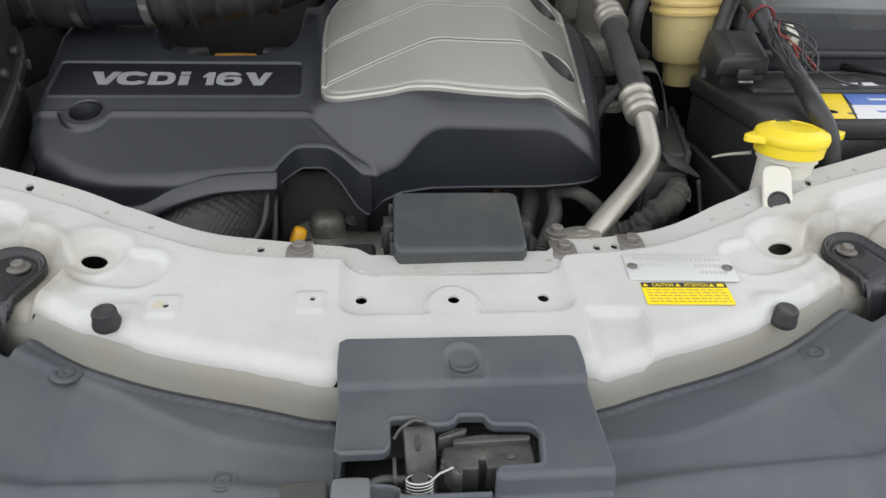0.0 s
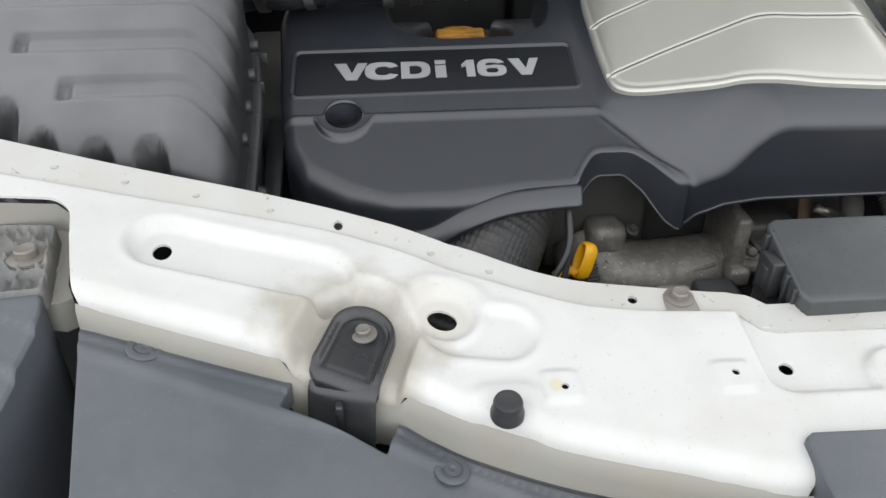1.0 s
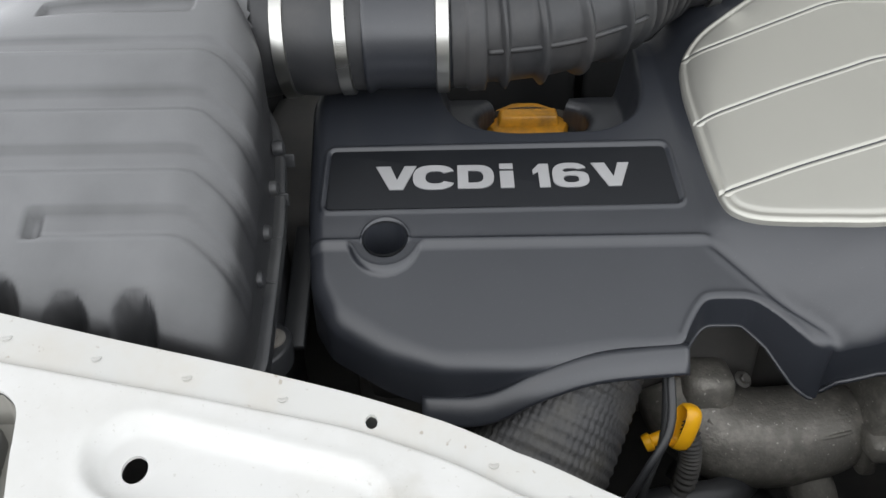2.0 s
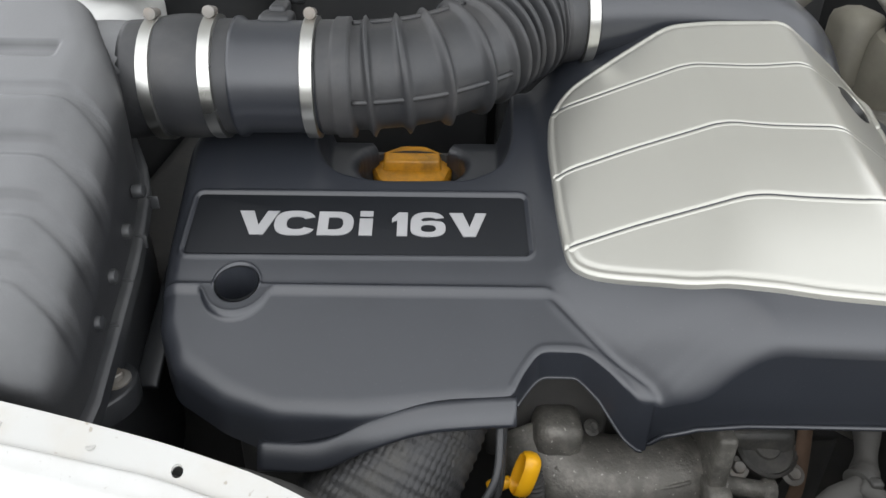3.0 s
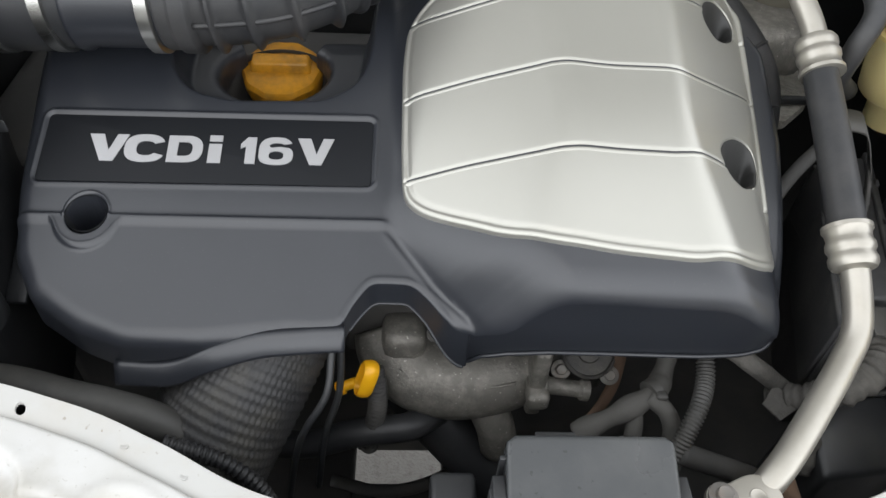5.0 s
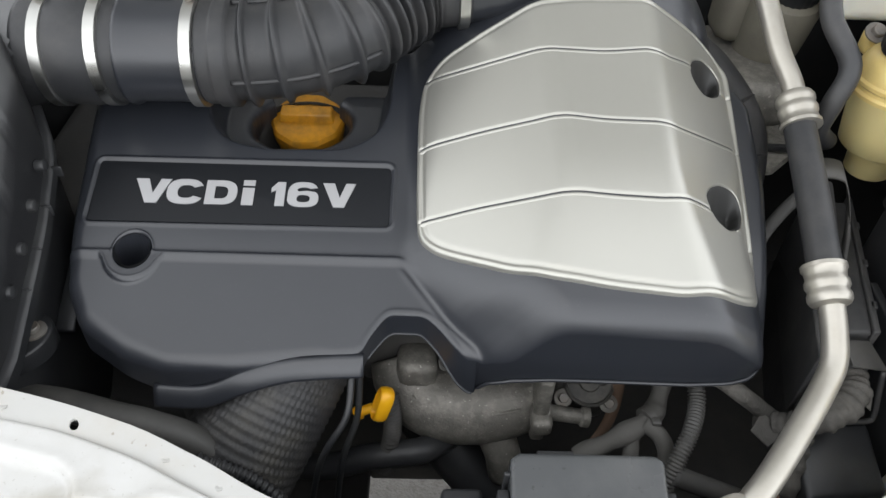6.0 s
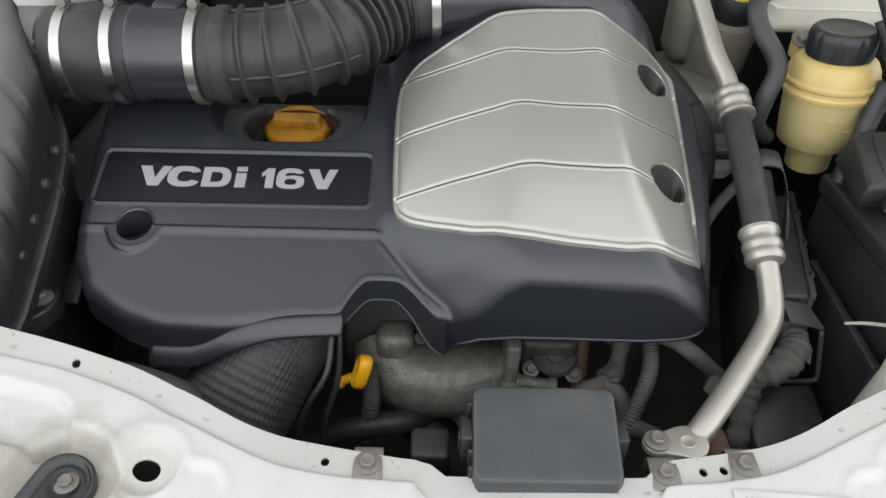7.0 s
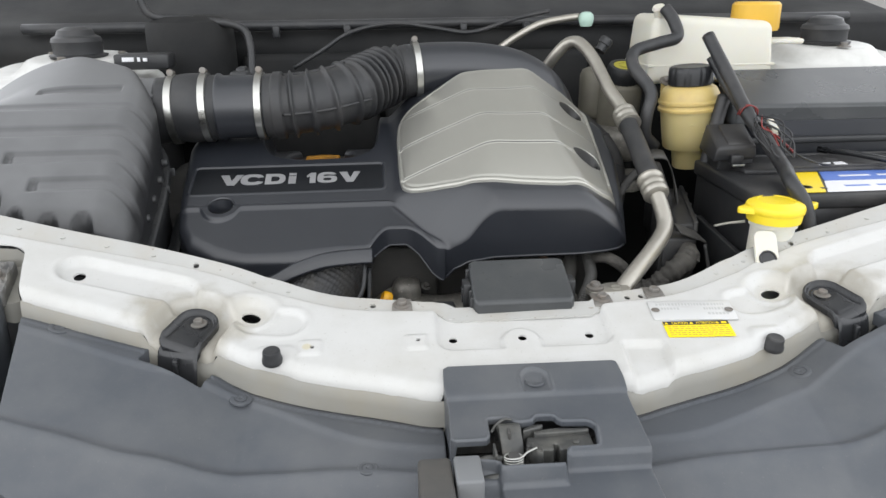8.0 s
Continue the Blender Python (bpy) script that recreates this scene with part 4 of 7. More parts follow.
def silver_relief(X, Y, edge):
    z = cover_top(X, Y) + 0.0042
    for rib in RIBS:
        s = Y - rib_line(rib, X)
        z = z - 0.0022 * np.exp(-((s - 0.0020) / 0.0010) ** 2)
    rim = -sdf(X, Y, SILVER_LINE)[0]
    z = z - 0.0011 * np.exp(-((rim - 0.0044) / 0.0015) ** 2) + 0.0003 * np.exp(-((rim - 0.0022) / 0.0012) ** 2)
    return z - rnd(edge, 0.0012)


def rib_line(rib, X):
    return sum(np.interp(X + k * 0.008, [p[0] for p in rib], [p[1] for p in rib]) for k in (-1, 0, 1)) / 3


SILVER_LINE = fillet(SILVER, 0.010)


def oval(cx, cy, rx, ry, a0=0.0, a1=360.0, n=28, power=2.6):
    """Points round a squarish oval, from one angle to another."""
    res = []
    for a in np.radians(np.linspace(a0, a1, n)):
        c, q = math.cos(a), math.sin(a)
        res.append((cx + rx * math.copysign(abs(c) ** (2 / power), c), cy + ry * math.copysign(abs(q) ** (2 / power), q)))
    return res


def wide_letter(kind, wide, high, m, parent):
    """One raised letter of a heavy, wide face, drawn in a unit square and filled."""
    if kind == "V":
        loops = [[(0, 1), (0.36, 1), (0.535, 0.40), (0.705, 1), (1.0, 1), (0.685, 0), (0.36, 0)]]
    elif kind == "C":
        loops = [oval(0.5, 0.5, 0.5, 0.52, 24, 336, 40) + oval(0.53, 0.5, 0.235, 0.27, 325, 35, 24)]
    elif kind == "D":
        loops = [[(0, 0), (0, 1)] + oval(0.48, 0.5, 0.52, 0.5, 90, -90, 26), [(0.29, 0.24), (0.29, 0.76)] + oval(0.46, 0.5, 0.25, 0.26, 90, -90, 18)]
    elif kind == "i":
        loops = [[(0, 0), (0, 0.72), (1, 0.72), (1, 0)], [(0, 0.81), (0, 1.04), (1, 1.04), (1, 0.81)]]
    elif kind == "1":
        loops = [[(0, 0.56), (0, 0.74), (0.42, 1), (1, 1), (1, 0), (0.34, 0), (0.34, 0.66)]]
    else:
        loops = [oval(0.5, 0.5, 0.5, 0.52, 28, 180, 26)[::1] + oval(0.5, 0.34, 0.5, 0.36, 180, 405, 30) + [(0.62, 0.66), (0.36, 0.62)] + oval(0.52, 0.62, 0.24, 0.18, 165, 40, 12),
                 oval(0.51, 0.33, 0.215, 0.155, 0, 345, 24)]
    cu = bpy.data.curves.new("letter", 'CURVE')
    cu.dimensions, cu.fill_mode, cu.extrude = '2D', 'BOTH', 0.02
    for loop in loops:
        sp = cu.splines.new('POLY')
        sp.points.add(len(loop) - 1)
        for pt, (u, v) in zip(sp.points, loop):
            pt.co = (u * wide, v * high, 0, 1)
        sp.use_cyclic_u = True
    tmp = new("letter_curve", cu)
    me = bpy.data.meshes.new_from_object(tmp.evaluated_get(bpy.context.evaluated_depsgraph_get()))
    bpy.data.objects.remove(tmp)
    bpy.data.curves.remove(cu)
    for v in me.vertices:
        v.co.z = 0.0008 if v.co.z > 0 else 0.0
    me.transform(m)
    me.materials.clear()
    me.materials.append(M_TEXT)
    me.update()
    ob = put(new("letter", me), parent)
    ob["label"] = "pale silver raised letter"
    return ob


def build_engine_cover():
    t = thing("engine_cover", "black moulded plastic engine cover with brushed silver panel and lettering", "engine cover", (-0.1, 0.78, 0.93))
    outline = fillet(OUT_COVER, 0.006)
    bolt_hole = circle_pts(-0.3238, 0.7288, 0.0142, 0.0142, 32)
    oil = circle_pts(-0.212, 0.881, 0.044, 0.043, 40)
    holes = [fillet([(0.1165, 0.7475), (0.1225, 0.7585), (0.1334, 0.7690), (0.1450, 0.7740), (0.1530, 0.7715), (0.1550, 0.7620), (0.1480, 0.7450), (0.1344, 0.7335), (0.1225, 0.7345)], 0.005),
             fillet([(0.1270, 0.8790), (0.1330, 0.8910), (0.1440, 0.9010), (0.1550, 0.9015), (0.1610, 0.8945), (0.1580, 0.8790), (0.1480, 0.8675), (0.1366, 0.8605), (0.1280, 0.8670)], 0.005)]
    holes = [[(cx + (x - cx) * 1.12 - 0.001, cy + (y - cy) * 1.12) for x, y in h] for h in holes for cx, cy in [(sum(p[0] for p in h) / len(h), sum(p[1] for p in h) / len(h))]]
    wider = [[(cx + (x - cx) * 1.03, cy + (y - cy) * 1.03) for x, y in h] for h in holes for cx, cy in [(sum(p[0] for p in h) / len(h), sum(p[1] for p in h) / len(h))]]
    sheet("cover_shell", outline, cover_relief, 0.00112, M_COVER, t, [bolt_hole, oil] + wider, drop=cover_foot, margin=0.0095, rings=14, draft=lambda x, y: (0, 0.005) if y < 0.664 and x > -0.055 else (0, 0))
    # sleeve of the bolt hole
    lathe("hole_sleeve", [(0.0143, -0.0004), (0.0141, -0.010), (0.0130, -0.080), (0.0110, -0.100), (0.0005, -0.100)], (-0.3238, 0.7288, float(plane(0.7288))), M_BOX, t, axis=(0, -0.33, 0.94), sides=28, closed=False)
    lathe("oil_sleeve", [(0.047, -0.034), (0.046, -0.08), (0.040, -0.085), (0.0005, -0.085)], (-0.212, 0.881, float(plane(0.862))), M_DARK, t, sides=36, closed=False)
    sheet("silver_panel", fillet(SILVER, 0.010), silver_relief, 0.0011, M_SILVER, t, holes, drop=0.0042, margin=0.0030, rings=6, label="brushed silver panel with three raised ribs")
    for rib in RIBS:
        rows = []
        for x in np.linspace(rib[0][0] + 0.0022, rib[-1][0] - 0.001, 60):
            y = float(rib_line(rib, x))
            ring = []
            for dy, dz in ((-0.0024, -0.0006), (-0.0014, 0.0003), (-0.0003, 0.0006), (0.0005, 0.0003), (0.0008, -0.0014)):
                ring.append((x, y + dy, float(cover_top(np.array(x), np.array(y + dy))) + 0.0042 + dz))
            rows.append(ring)
        loft("rib", rows, M_SILVER, t)
        # dark strip laid over the groove: the rib's shade line put in as colour
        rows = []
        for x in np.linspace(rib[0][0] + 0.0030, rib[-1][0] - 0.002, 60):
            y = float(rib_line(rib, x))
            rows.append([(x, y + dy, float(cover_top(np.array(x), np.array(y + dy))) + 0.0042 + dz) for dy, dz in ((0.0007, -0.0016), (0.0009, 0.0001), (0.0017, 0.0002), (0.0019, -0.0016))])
        loft("seam", rows, M_COVER, t, "thin black strip for the shade line above each silver rib")
    # dark cups under the two oval openings
    for hole in holes:
        cx, cy = sum(p[0] for p in hole) / len(hole), sum(p[1] for p in hole) / len(hole)
        sheet("screw_recess", [(cx + (x - cx) * 0.99, cy + (y - cy) * 0.99) for x, y in hole],
              lambda X, Y, e: cover_top(X, Y) + 0.003 - 0.020 * sm(e, 0, 0.010), 0.0012, M_RECESS, t, drop=None, label="dark screw recess")
    # name plate and lettering
    m = pose(-0.246, 0.779, float(plane(0.779)) - 0.0014, math.degrees(math.atan(0.36)), 0, 0.3)
    prism("name_plate", fillet([(-0.119, -0.0275), (0.119, -0.0275), (0.119, 0.0285), (-0.119, 0.0285)], 0.004), 0, 0.0011, M_PLATE, t, r=0.0003, m=m)
    x0 = -0.0868
    for kind, x, wide in (("V", 0.0, 0.0285), ("C", 0.0262, 0.0293), ("D", 0.0572, 0.0252), ("i", 0.0866, 0.0094), ("1", 0.1096, 0.0112), ("6", 0.1230, 0.0250), ("V", 0.1508, 0.0268)):
        wide_letter(kind, wide, 0.0226, m @ pose(x0 + x, -0.0108, 0.0010), t)
    front = [p for p in outline if p[1] < 0.6620 and -0.056 < p[0] < 0.160]
    lip = [(x, y + 0.0035, cover_foot(x, y) + 0.0012) for x, y in front]
    tube("lower_lip", lip, 0.0016, M_COVER, t, sides=8)
    arch = [p for p in outline if p[1] < 0.690 and -0.1405 < p[0] < -0.056]
    tube("arch_lip", [(x, y - 0.0004, cover_foot(x, y) + 0.0008) for x, y in arch], 0.0011, M_COVER, t, sides=8)
    # hose-like edge trim along the front
    line = curve_pts([(-0.300, 0.650, 0.939), (-0.262, 0.647, 0.943), (-0.232, 0.6495, 0.957), (-0.200, 0.6545, 0.966), (-0.170, 0.6570, 0.9685), (-0.141, 0.659, 0.9690)], 8)
    ring = [(0.0045, 0.0012), (0.0010, 0.0014), (-0.0012, 0.0004), (-0.0080, -0.0105), (-0.0086, -0.0125), (-0.0076, -0.0140), (-0.002, -0.0140), (0.003, -0.010)]
    rows = [[(p.x, p.y + dy, p.z + dz) for dy, dz in ring] for p in line]
    rows = [[(line[0].x, line[0].y - 0.003, line[0].z - 0.008)] * 8] + rows + [[(line[-1].x, line[-1].y - 0.003, line[-1].z - 0.008)] * 8]
    loft("edge_trim", rows, M_COVER, t, "grey-black edge trim", close=True)
    return t


build_engine_cover()


def build_oil_cap():
    c = (-0.213, 0.912, 1.016)
    t = thing("oil_filler_cap", "worn greasy amber plastic oil filler cap with a grip bar", "oil cap", c)
    ax = (0, -0.20, 1)
    lathe("cap_disc", [(0.031, -0.030), (0.0345, -0.014), (0.0350, -0.006), (0.0325, -0.002), (0.026, 0.000), (0.010, 0.000)], c, M_AMBER, t, axis=ax, sides=36,
          wave=lambda a, i: 1 + 0.02 * math.cos(10 * a))
    m = Matrix.Translation(c) @ Vector((0, 0, 1)).rotation_difference(Vector(ax)).to_matrix().to_4x4()
    bm = bmesh.new()
    bmesh.ops.create_cube(bm, size=1)
    for v in bm.verts:
        top = v.co.z > 0
        v.co = Vector((v.co.x * (0.048 if top else 0.054), v.co.y * (0.013 if top else 0.020), v.co.z * 0.014 + 0.002))
    bmesh.ops.bevel(bm, geom=bm.edges[:], offset=0.0025, segments=3, affect='EDGES', profile=0.5)
    bmesh.ops.transform(bm, matrix=m, verts=bm.verts)
    part("grip_bar", bm, M_AMBER, t)
    for k in (-1, 1):
        lathe("side_tooth", [(0.004, -0.012), (0.004, 0.002), (0.002, 0.004)], m @ Vector((0.022 * k, -0.014, -0.012)), M_AMBER, t, axis=ax, sides=10)


build_oil_cap()


# ---- fuse box on the crossmember ----
def build_fuse_box():
    t = thing("fuse_box", "black plastic fuse box with a smooth lid, resting on the crossmember", "fuse box", (0.011, 0.54, 0.93))
    out4 = [(-0.040, 0.507), (0.061, 0.507), (0.0625, 0.574), (-0.0385, 0.574)]

    def zf(X, Y, e):
        return 0.9655 + 0.29 * (Y - 0.509) + 0.001 * np.cos(X * 40) * 0.2 - rnd(e, 0.0035)
    sheet("lid", fillet(out4, 0.005), zf, 0.0024, M_LID, t, drop=0.0155)
    for y in (0.516, 0.527, 0.560):
        block("side_rib", (-0.0425, y, 0.938), (-0.0385, y + 0.003, 0.964 + 0.29 * (y - 0.509)), M_BOX, t, r=0.0008)
    block("lid_skirt", (-0.0415, 0.5120, 0.9475), (0.0635, 0.5145, 0.9515), M_BOX, t, r=0.0008)
    big = [(-0.0385, 0.5085), (0.0595, 0.5085), (0.061, 0.5725), (-0.037, 0.5725)]
    prism("base", fillet(big, 0.004), 0.900, 0.956, M_BOX, t, r=0.002, m=Matrix.Translation((0, 0, 0)))
    for x, y in ((-0.043, 0.545), (0.0645, 0.545)):
        block("catch", (x - 0.004, y - 0.009, 0.945), (x + 0.004, y + 0.009, 0.972), M_BOX, t, r=0.0012)
        block("catch_tongue", (x - 0.0055, y - 0.004, 0.950), (x + 0.0055, y + 0.004, 0.966), M_BOX, t, r=0.001)
    block("hinge", (-0.020, 0.572, 0.955), (0.005, 0.580, 0.977), M_BOX, t, r=0.0015)
    block("side_plug", (-0.082, 0.545, 0.890), (-0.053, 0.573, 0.940), M_BOX, t, r=0.004)


build_fuse_box()


# ---- air filter box ----
def box_top(X, Y):
    return 1.057 + 0.70 * (Y - 0.665) - 0.30 * np.maximum(Y - 0.76, 0)


def build_air_box():
    t = thing("air_filter_box", "dusty black plastic air filter box with ribbed lid", "air filter box", (-0.56, 0.75, 0.93))
    outline = fillet([(-0.800, 0.76), (-0.640, 0.705), (-0.575, 0.664), (-0.515, 0.622), (-0.404, 0.617), (-0.394, 0.640), (-0.396, 0.740), (-0.404, 0.800), (-0.445, 0.870), (-0.520, 0.905), (-0.800, 0.905)], 0.014)
    grooves = ((0.6660, -0.512, 0.0066), (0.6990, -0.548, 0.0062), (0.7320, -0.585, 0.0058), (0.7680, -0.620, 0.0058))
    scallops = ((-0.482, 0.620), (-0.446, 0.620), (-0.519, 0.627), (-0.548, 0.648), (-0.577, 0.668), (-0.610, 0.688))

    def zf(X, Y, e):
        # flat top, a turned-down right flank and a rounded front
        z = smin(box_top(X, Y), box_top(-0.425, Y) - 0.55 * (X + 0.425) - 0.001, 0.006)
        z = smin(z, box_top(-0.425, Y) - 0.014 - 2.2 * (X + 0.400), 0.010)
        for y, x0, w in grooves:
            yc = y - 0.40 * np.maximum(X + 0.425, 0)
            u = np.maximum(np.abs(Y - yc) - w, x0 - X)
            z = z - 0.0026 * (1 - sm(u, -0.0018, 0.0010)) - 0.004 * (1 - sm(np.maximum(np.abs(Y - yc) - w, np.abs(X - x0 - 0.004) - 0.004), -0.002, 0.001))
        z = z - 0.0045 * (1 - sm(rbox(X, Y, -0.495, 0.8055, 0.050, 0.0065, 0.002), -0.0015, 0.001))
        z = z - 2.4 * np.maximum(-0.50 - X, 0) ** 2 * sm(Y, 0.76, 0.84)
        z = z - rnd(e, 0.020)
        for x, y in scallops:
            z = z - 0.030 * (1 - sm(np.hypot(X - x, (Y - y) * 0.9), 0.0085, 0.0125))
        return z
    def seam(y):
        return 0.984 + 0.47 * (y - 0.662)
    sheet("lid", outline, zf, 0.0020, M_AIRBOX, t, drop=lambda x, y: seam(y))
    cx, cy = -0.6, 0.76
    sheet("seam_flange", [(cx + (x - cx) * 1.035, cy + (y - cy) * 1.05) for x, y in outline], lambda X, Y, e: seam(Y) + 0.001 - rnd(e, 0.002), 0.012, M_BOX, t, drop=0.010, label="seam flange of the box")
    sheet("lower_shell", outline, lambda X, Y, e: seam(Y) - 0.010, 0.02, M_BOX, t, drop=0.20)
    for y in (0.679, 0.709, 0.741, 0.772):
        z = seam(y) + 0.018
        lathe("boss", [(0.0052, -0.004), (0.0052, 0.001), (0.0042, 0.0028), (0.0018, 0.0034), (0.0004, 0.0034)], (-0.3945, y, z), M_BOX, t, axis=(1, 0, 0.1), sides=18)
        block("seam_clip", (-0.3965, y + 0.012, z - 0.020), (-0.3885, y + 0.0138, z - 0.010), M_BOX, t, r=0.0008)
    block("flank_rail", (-0.3960, 0.700, 0.955), (-0.3800, 0.800, 0.961), M_BOX, t, r=0.0015, m=Matrix.Rotation(radians(25), 4, 'X'))
    prism("mounting_lug", fillet([(-0.43, 0.64), (-0.395, 0.655), (-0.383, 0.672), (-0.382, 0.690), (-0.392, 0.702), (-0.43, 0.71)], 0.008), 0.945, 0.962, M_BOX, t, r=0.002)
    bolt(t, (-0.396, 0.683, 0.962), 0.0058)
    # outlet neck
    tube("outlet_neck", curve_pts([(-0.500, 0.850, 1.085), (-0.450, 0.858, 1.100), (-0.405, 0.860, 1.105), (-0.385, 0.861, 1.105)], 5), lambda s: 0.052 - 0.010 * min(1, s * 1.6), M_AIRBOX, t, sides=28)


M_AIRBOX = material("dusty_black_plastic", (0.016, 0.0165, 0.018), 0.42, spec=0.5, var=0.15, bump=0.15, fine=500, dirt=(0.10, 0.10, 0.097), amount=0.15, dscale=8, depth=0.0006, pale_top=((0.150, 0.152, 0.155), 0.8))
build_air_box()


# ---- intake hose ----
def band(parent, p, way, r, w=0.0100):
    b = lathe("clamp_band", [(r, -w / 2), (r + 0.0016, -w / 2 + 0.0008), (r + 0.0016, w / 2 - 0.0008), (r, w / 2)], p, M_STEEL, parent, axis=way, sides=40)
    up = Vector((0, 0, 1)) - Vector(way).normalized() * Vector(way).normalized().z
    at = Vector(p) + up.normalized() * (r + 0.0042)
    side = Vector(way).normalized().cross(up).normalized()
    lathe("worm_screw", [(0.0034, -0.008), (0.0036, 0.003), (0.0044, 0.0035), (0.0044, 0.007), (0.0024, 0.0075)], at, M_BOLT, b, axis=side + up * 0.15, sides=12)
    return b


def build_intake_hose():
    t = thing("intake_hose", "black ribbed rubber intake hose held by bright steel clamps", "intake hose", (-0.2, 0.87, 1.06))
    c = 0.0425
    tube("rubber_cuff", curve_pts([(-0.415, 0.860, 1.105), (-0.398, 0.860, 1.106), (-0.375, 0.861, 1.107), (-0.350, 0.862, 1.107), (-0.338, 0.862, 1.107)], 5),
         lambda s: c + 0.003 * math.sin(math.pi * min(1, max(0, (s - 0.25) / 0.5))) , M_RUBBER, t, sides=36)
    tube("flow_meter_body", [(-0.340, 0.862, 1.107), (-0.337, 0.862, 1.107), (-0.333, 0.862, 1.107), (-0.290, 0.863, 1.107), (-0.270, 0.863, 1.107)],
         lambda s: c - 0.001 if s > 0.3 else c + 0.002, M_COVER, t, sides=36)
    block("sensor", (-0.325, 0.865, 1.138), (-0.300, 0.890, 1.152), M_BOX, t, r=0.004)
    block("sensor_plug", (-0.319, 0.880, 1.140), (-0.306, 0.906, 1.156), M_BOX, t, r=0.003)
    # corrugated bend
    path = curve_pts([(-0.278, 0.863, 1.107), (-0.245, 0.863, 1.108), (-0.205, 0.867, 1.112), (-0.168, 0.882, 1.120), (-0.138, 0.910, 1.130), (-0.108, 0.932, 1.138), (-0.070, 0.940, 1.142)], 24)
    seg = [0.0]
    for a, b in zip(path, path[1:]):
        seg.append(seg[-1] + (b - a).length)
    total = seg[-1]

    def prof(s):
        d = seg[min(len(seg) - 1, round(s * (len(seg) - 1)))] / total
        if d < 0.10:
            return c + (0.0022 if d > 0.05 else 0.0)
        if d < 0.52:                                   # wide ribs
            ph = ((d - 0.10) / 0.42 * 4.0) % 1.0
            return c - 0.0035 + 0.0065 * math.exp(-((ph - 0.5) / 0.10) ** 2)
        if d < 0.80:                                   # close bellows
            return c - 0.004 + 0.0055 * math.sin((d - 0.52) / 0.28 * 2 * math.pi * 6)
        if d < 0.90:
            ph = ((d - 0.80) / 0.10 * 2.0) % 1.0
            return c - 0.006 + 0.004 * math.exp(-((ph - 0.5) / 0.15) ** 2)
        return c - 0.005
    tube("ribbed_bend", path, prof, M_RUBBER, t, sides=40)
    # lengthwise webs between the wide ribs
    for a in (350, 97, 200):
        pts = []
        for i, p in enumerate(path):
            if 0.10 < seg[i] / total < 0.52:
                d = (path[i + 1] - path[i - 1]).normalized()
                ref = d.cross(Vector((0, 0, 1))).normalized()
                up = ref.cross(d)
                pts.append(p + (ref * math.cos(radians(a)) + up * math.sin(radians(a))) * (c - 0.0028))
        tube("web", pts[::2], 0.0022, M_RUBBER, t, sides=6)
    band(t, (-0.397, 0.860, 1.1055), (1, 0, 0.02), c + 0.0012)
    band(t, (-0.3555, 0.8615, 1.107), (1, 0.02, 0.02), c + 0.0015)
    band(t, (-0.2845, 0.863, 1.107), (1, 0, 0), c + 0.0012)
    band(t, (-0.073, 0.9395, 1.1415), (1, 0.1, 0.05), c - 0.003)
    return t


build_intake_hose()


def build_rear_duct():
    t = thing("rear_intake_pipe", "satin black intake pipe running behind the engine cover", "intake pipe", (0.03, 0.95, 1.10))
    tube("pipe", curve_pts([(-0.088, 0.938, 1.141), (-0.040, 0.945, 1.143), (0.020, 0.955, 1.140), (0.075, 0.960, 1.128), (0.115, 0.958, 1.100), (0.135, 0.950, 1.05), (0.140, 0.945, 0.98)], 8),
         0.0375, M_COVER, t, sides=32)


build_rear_duct()


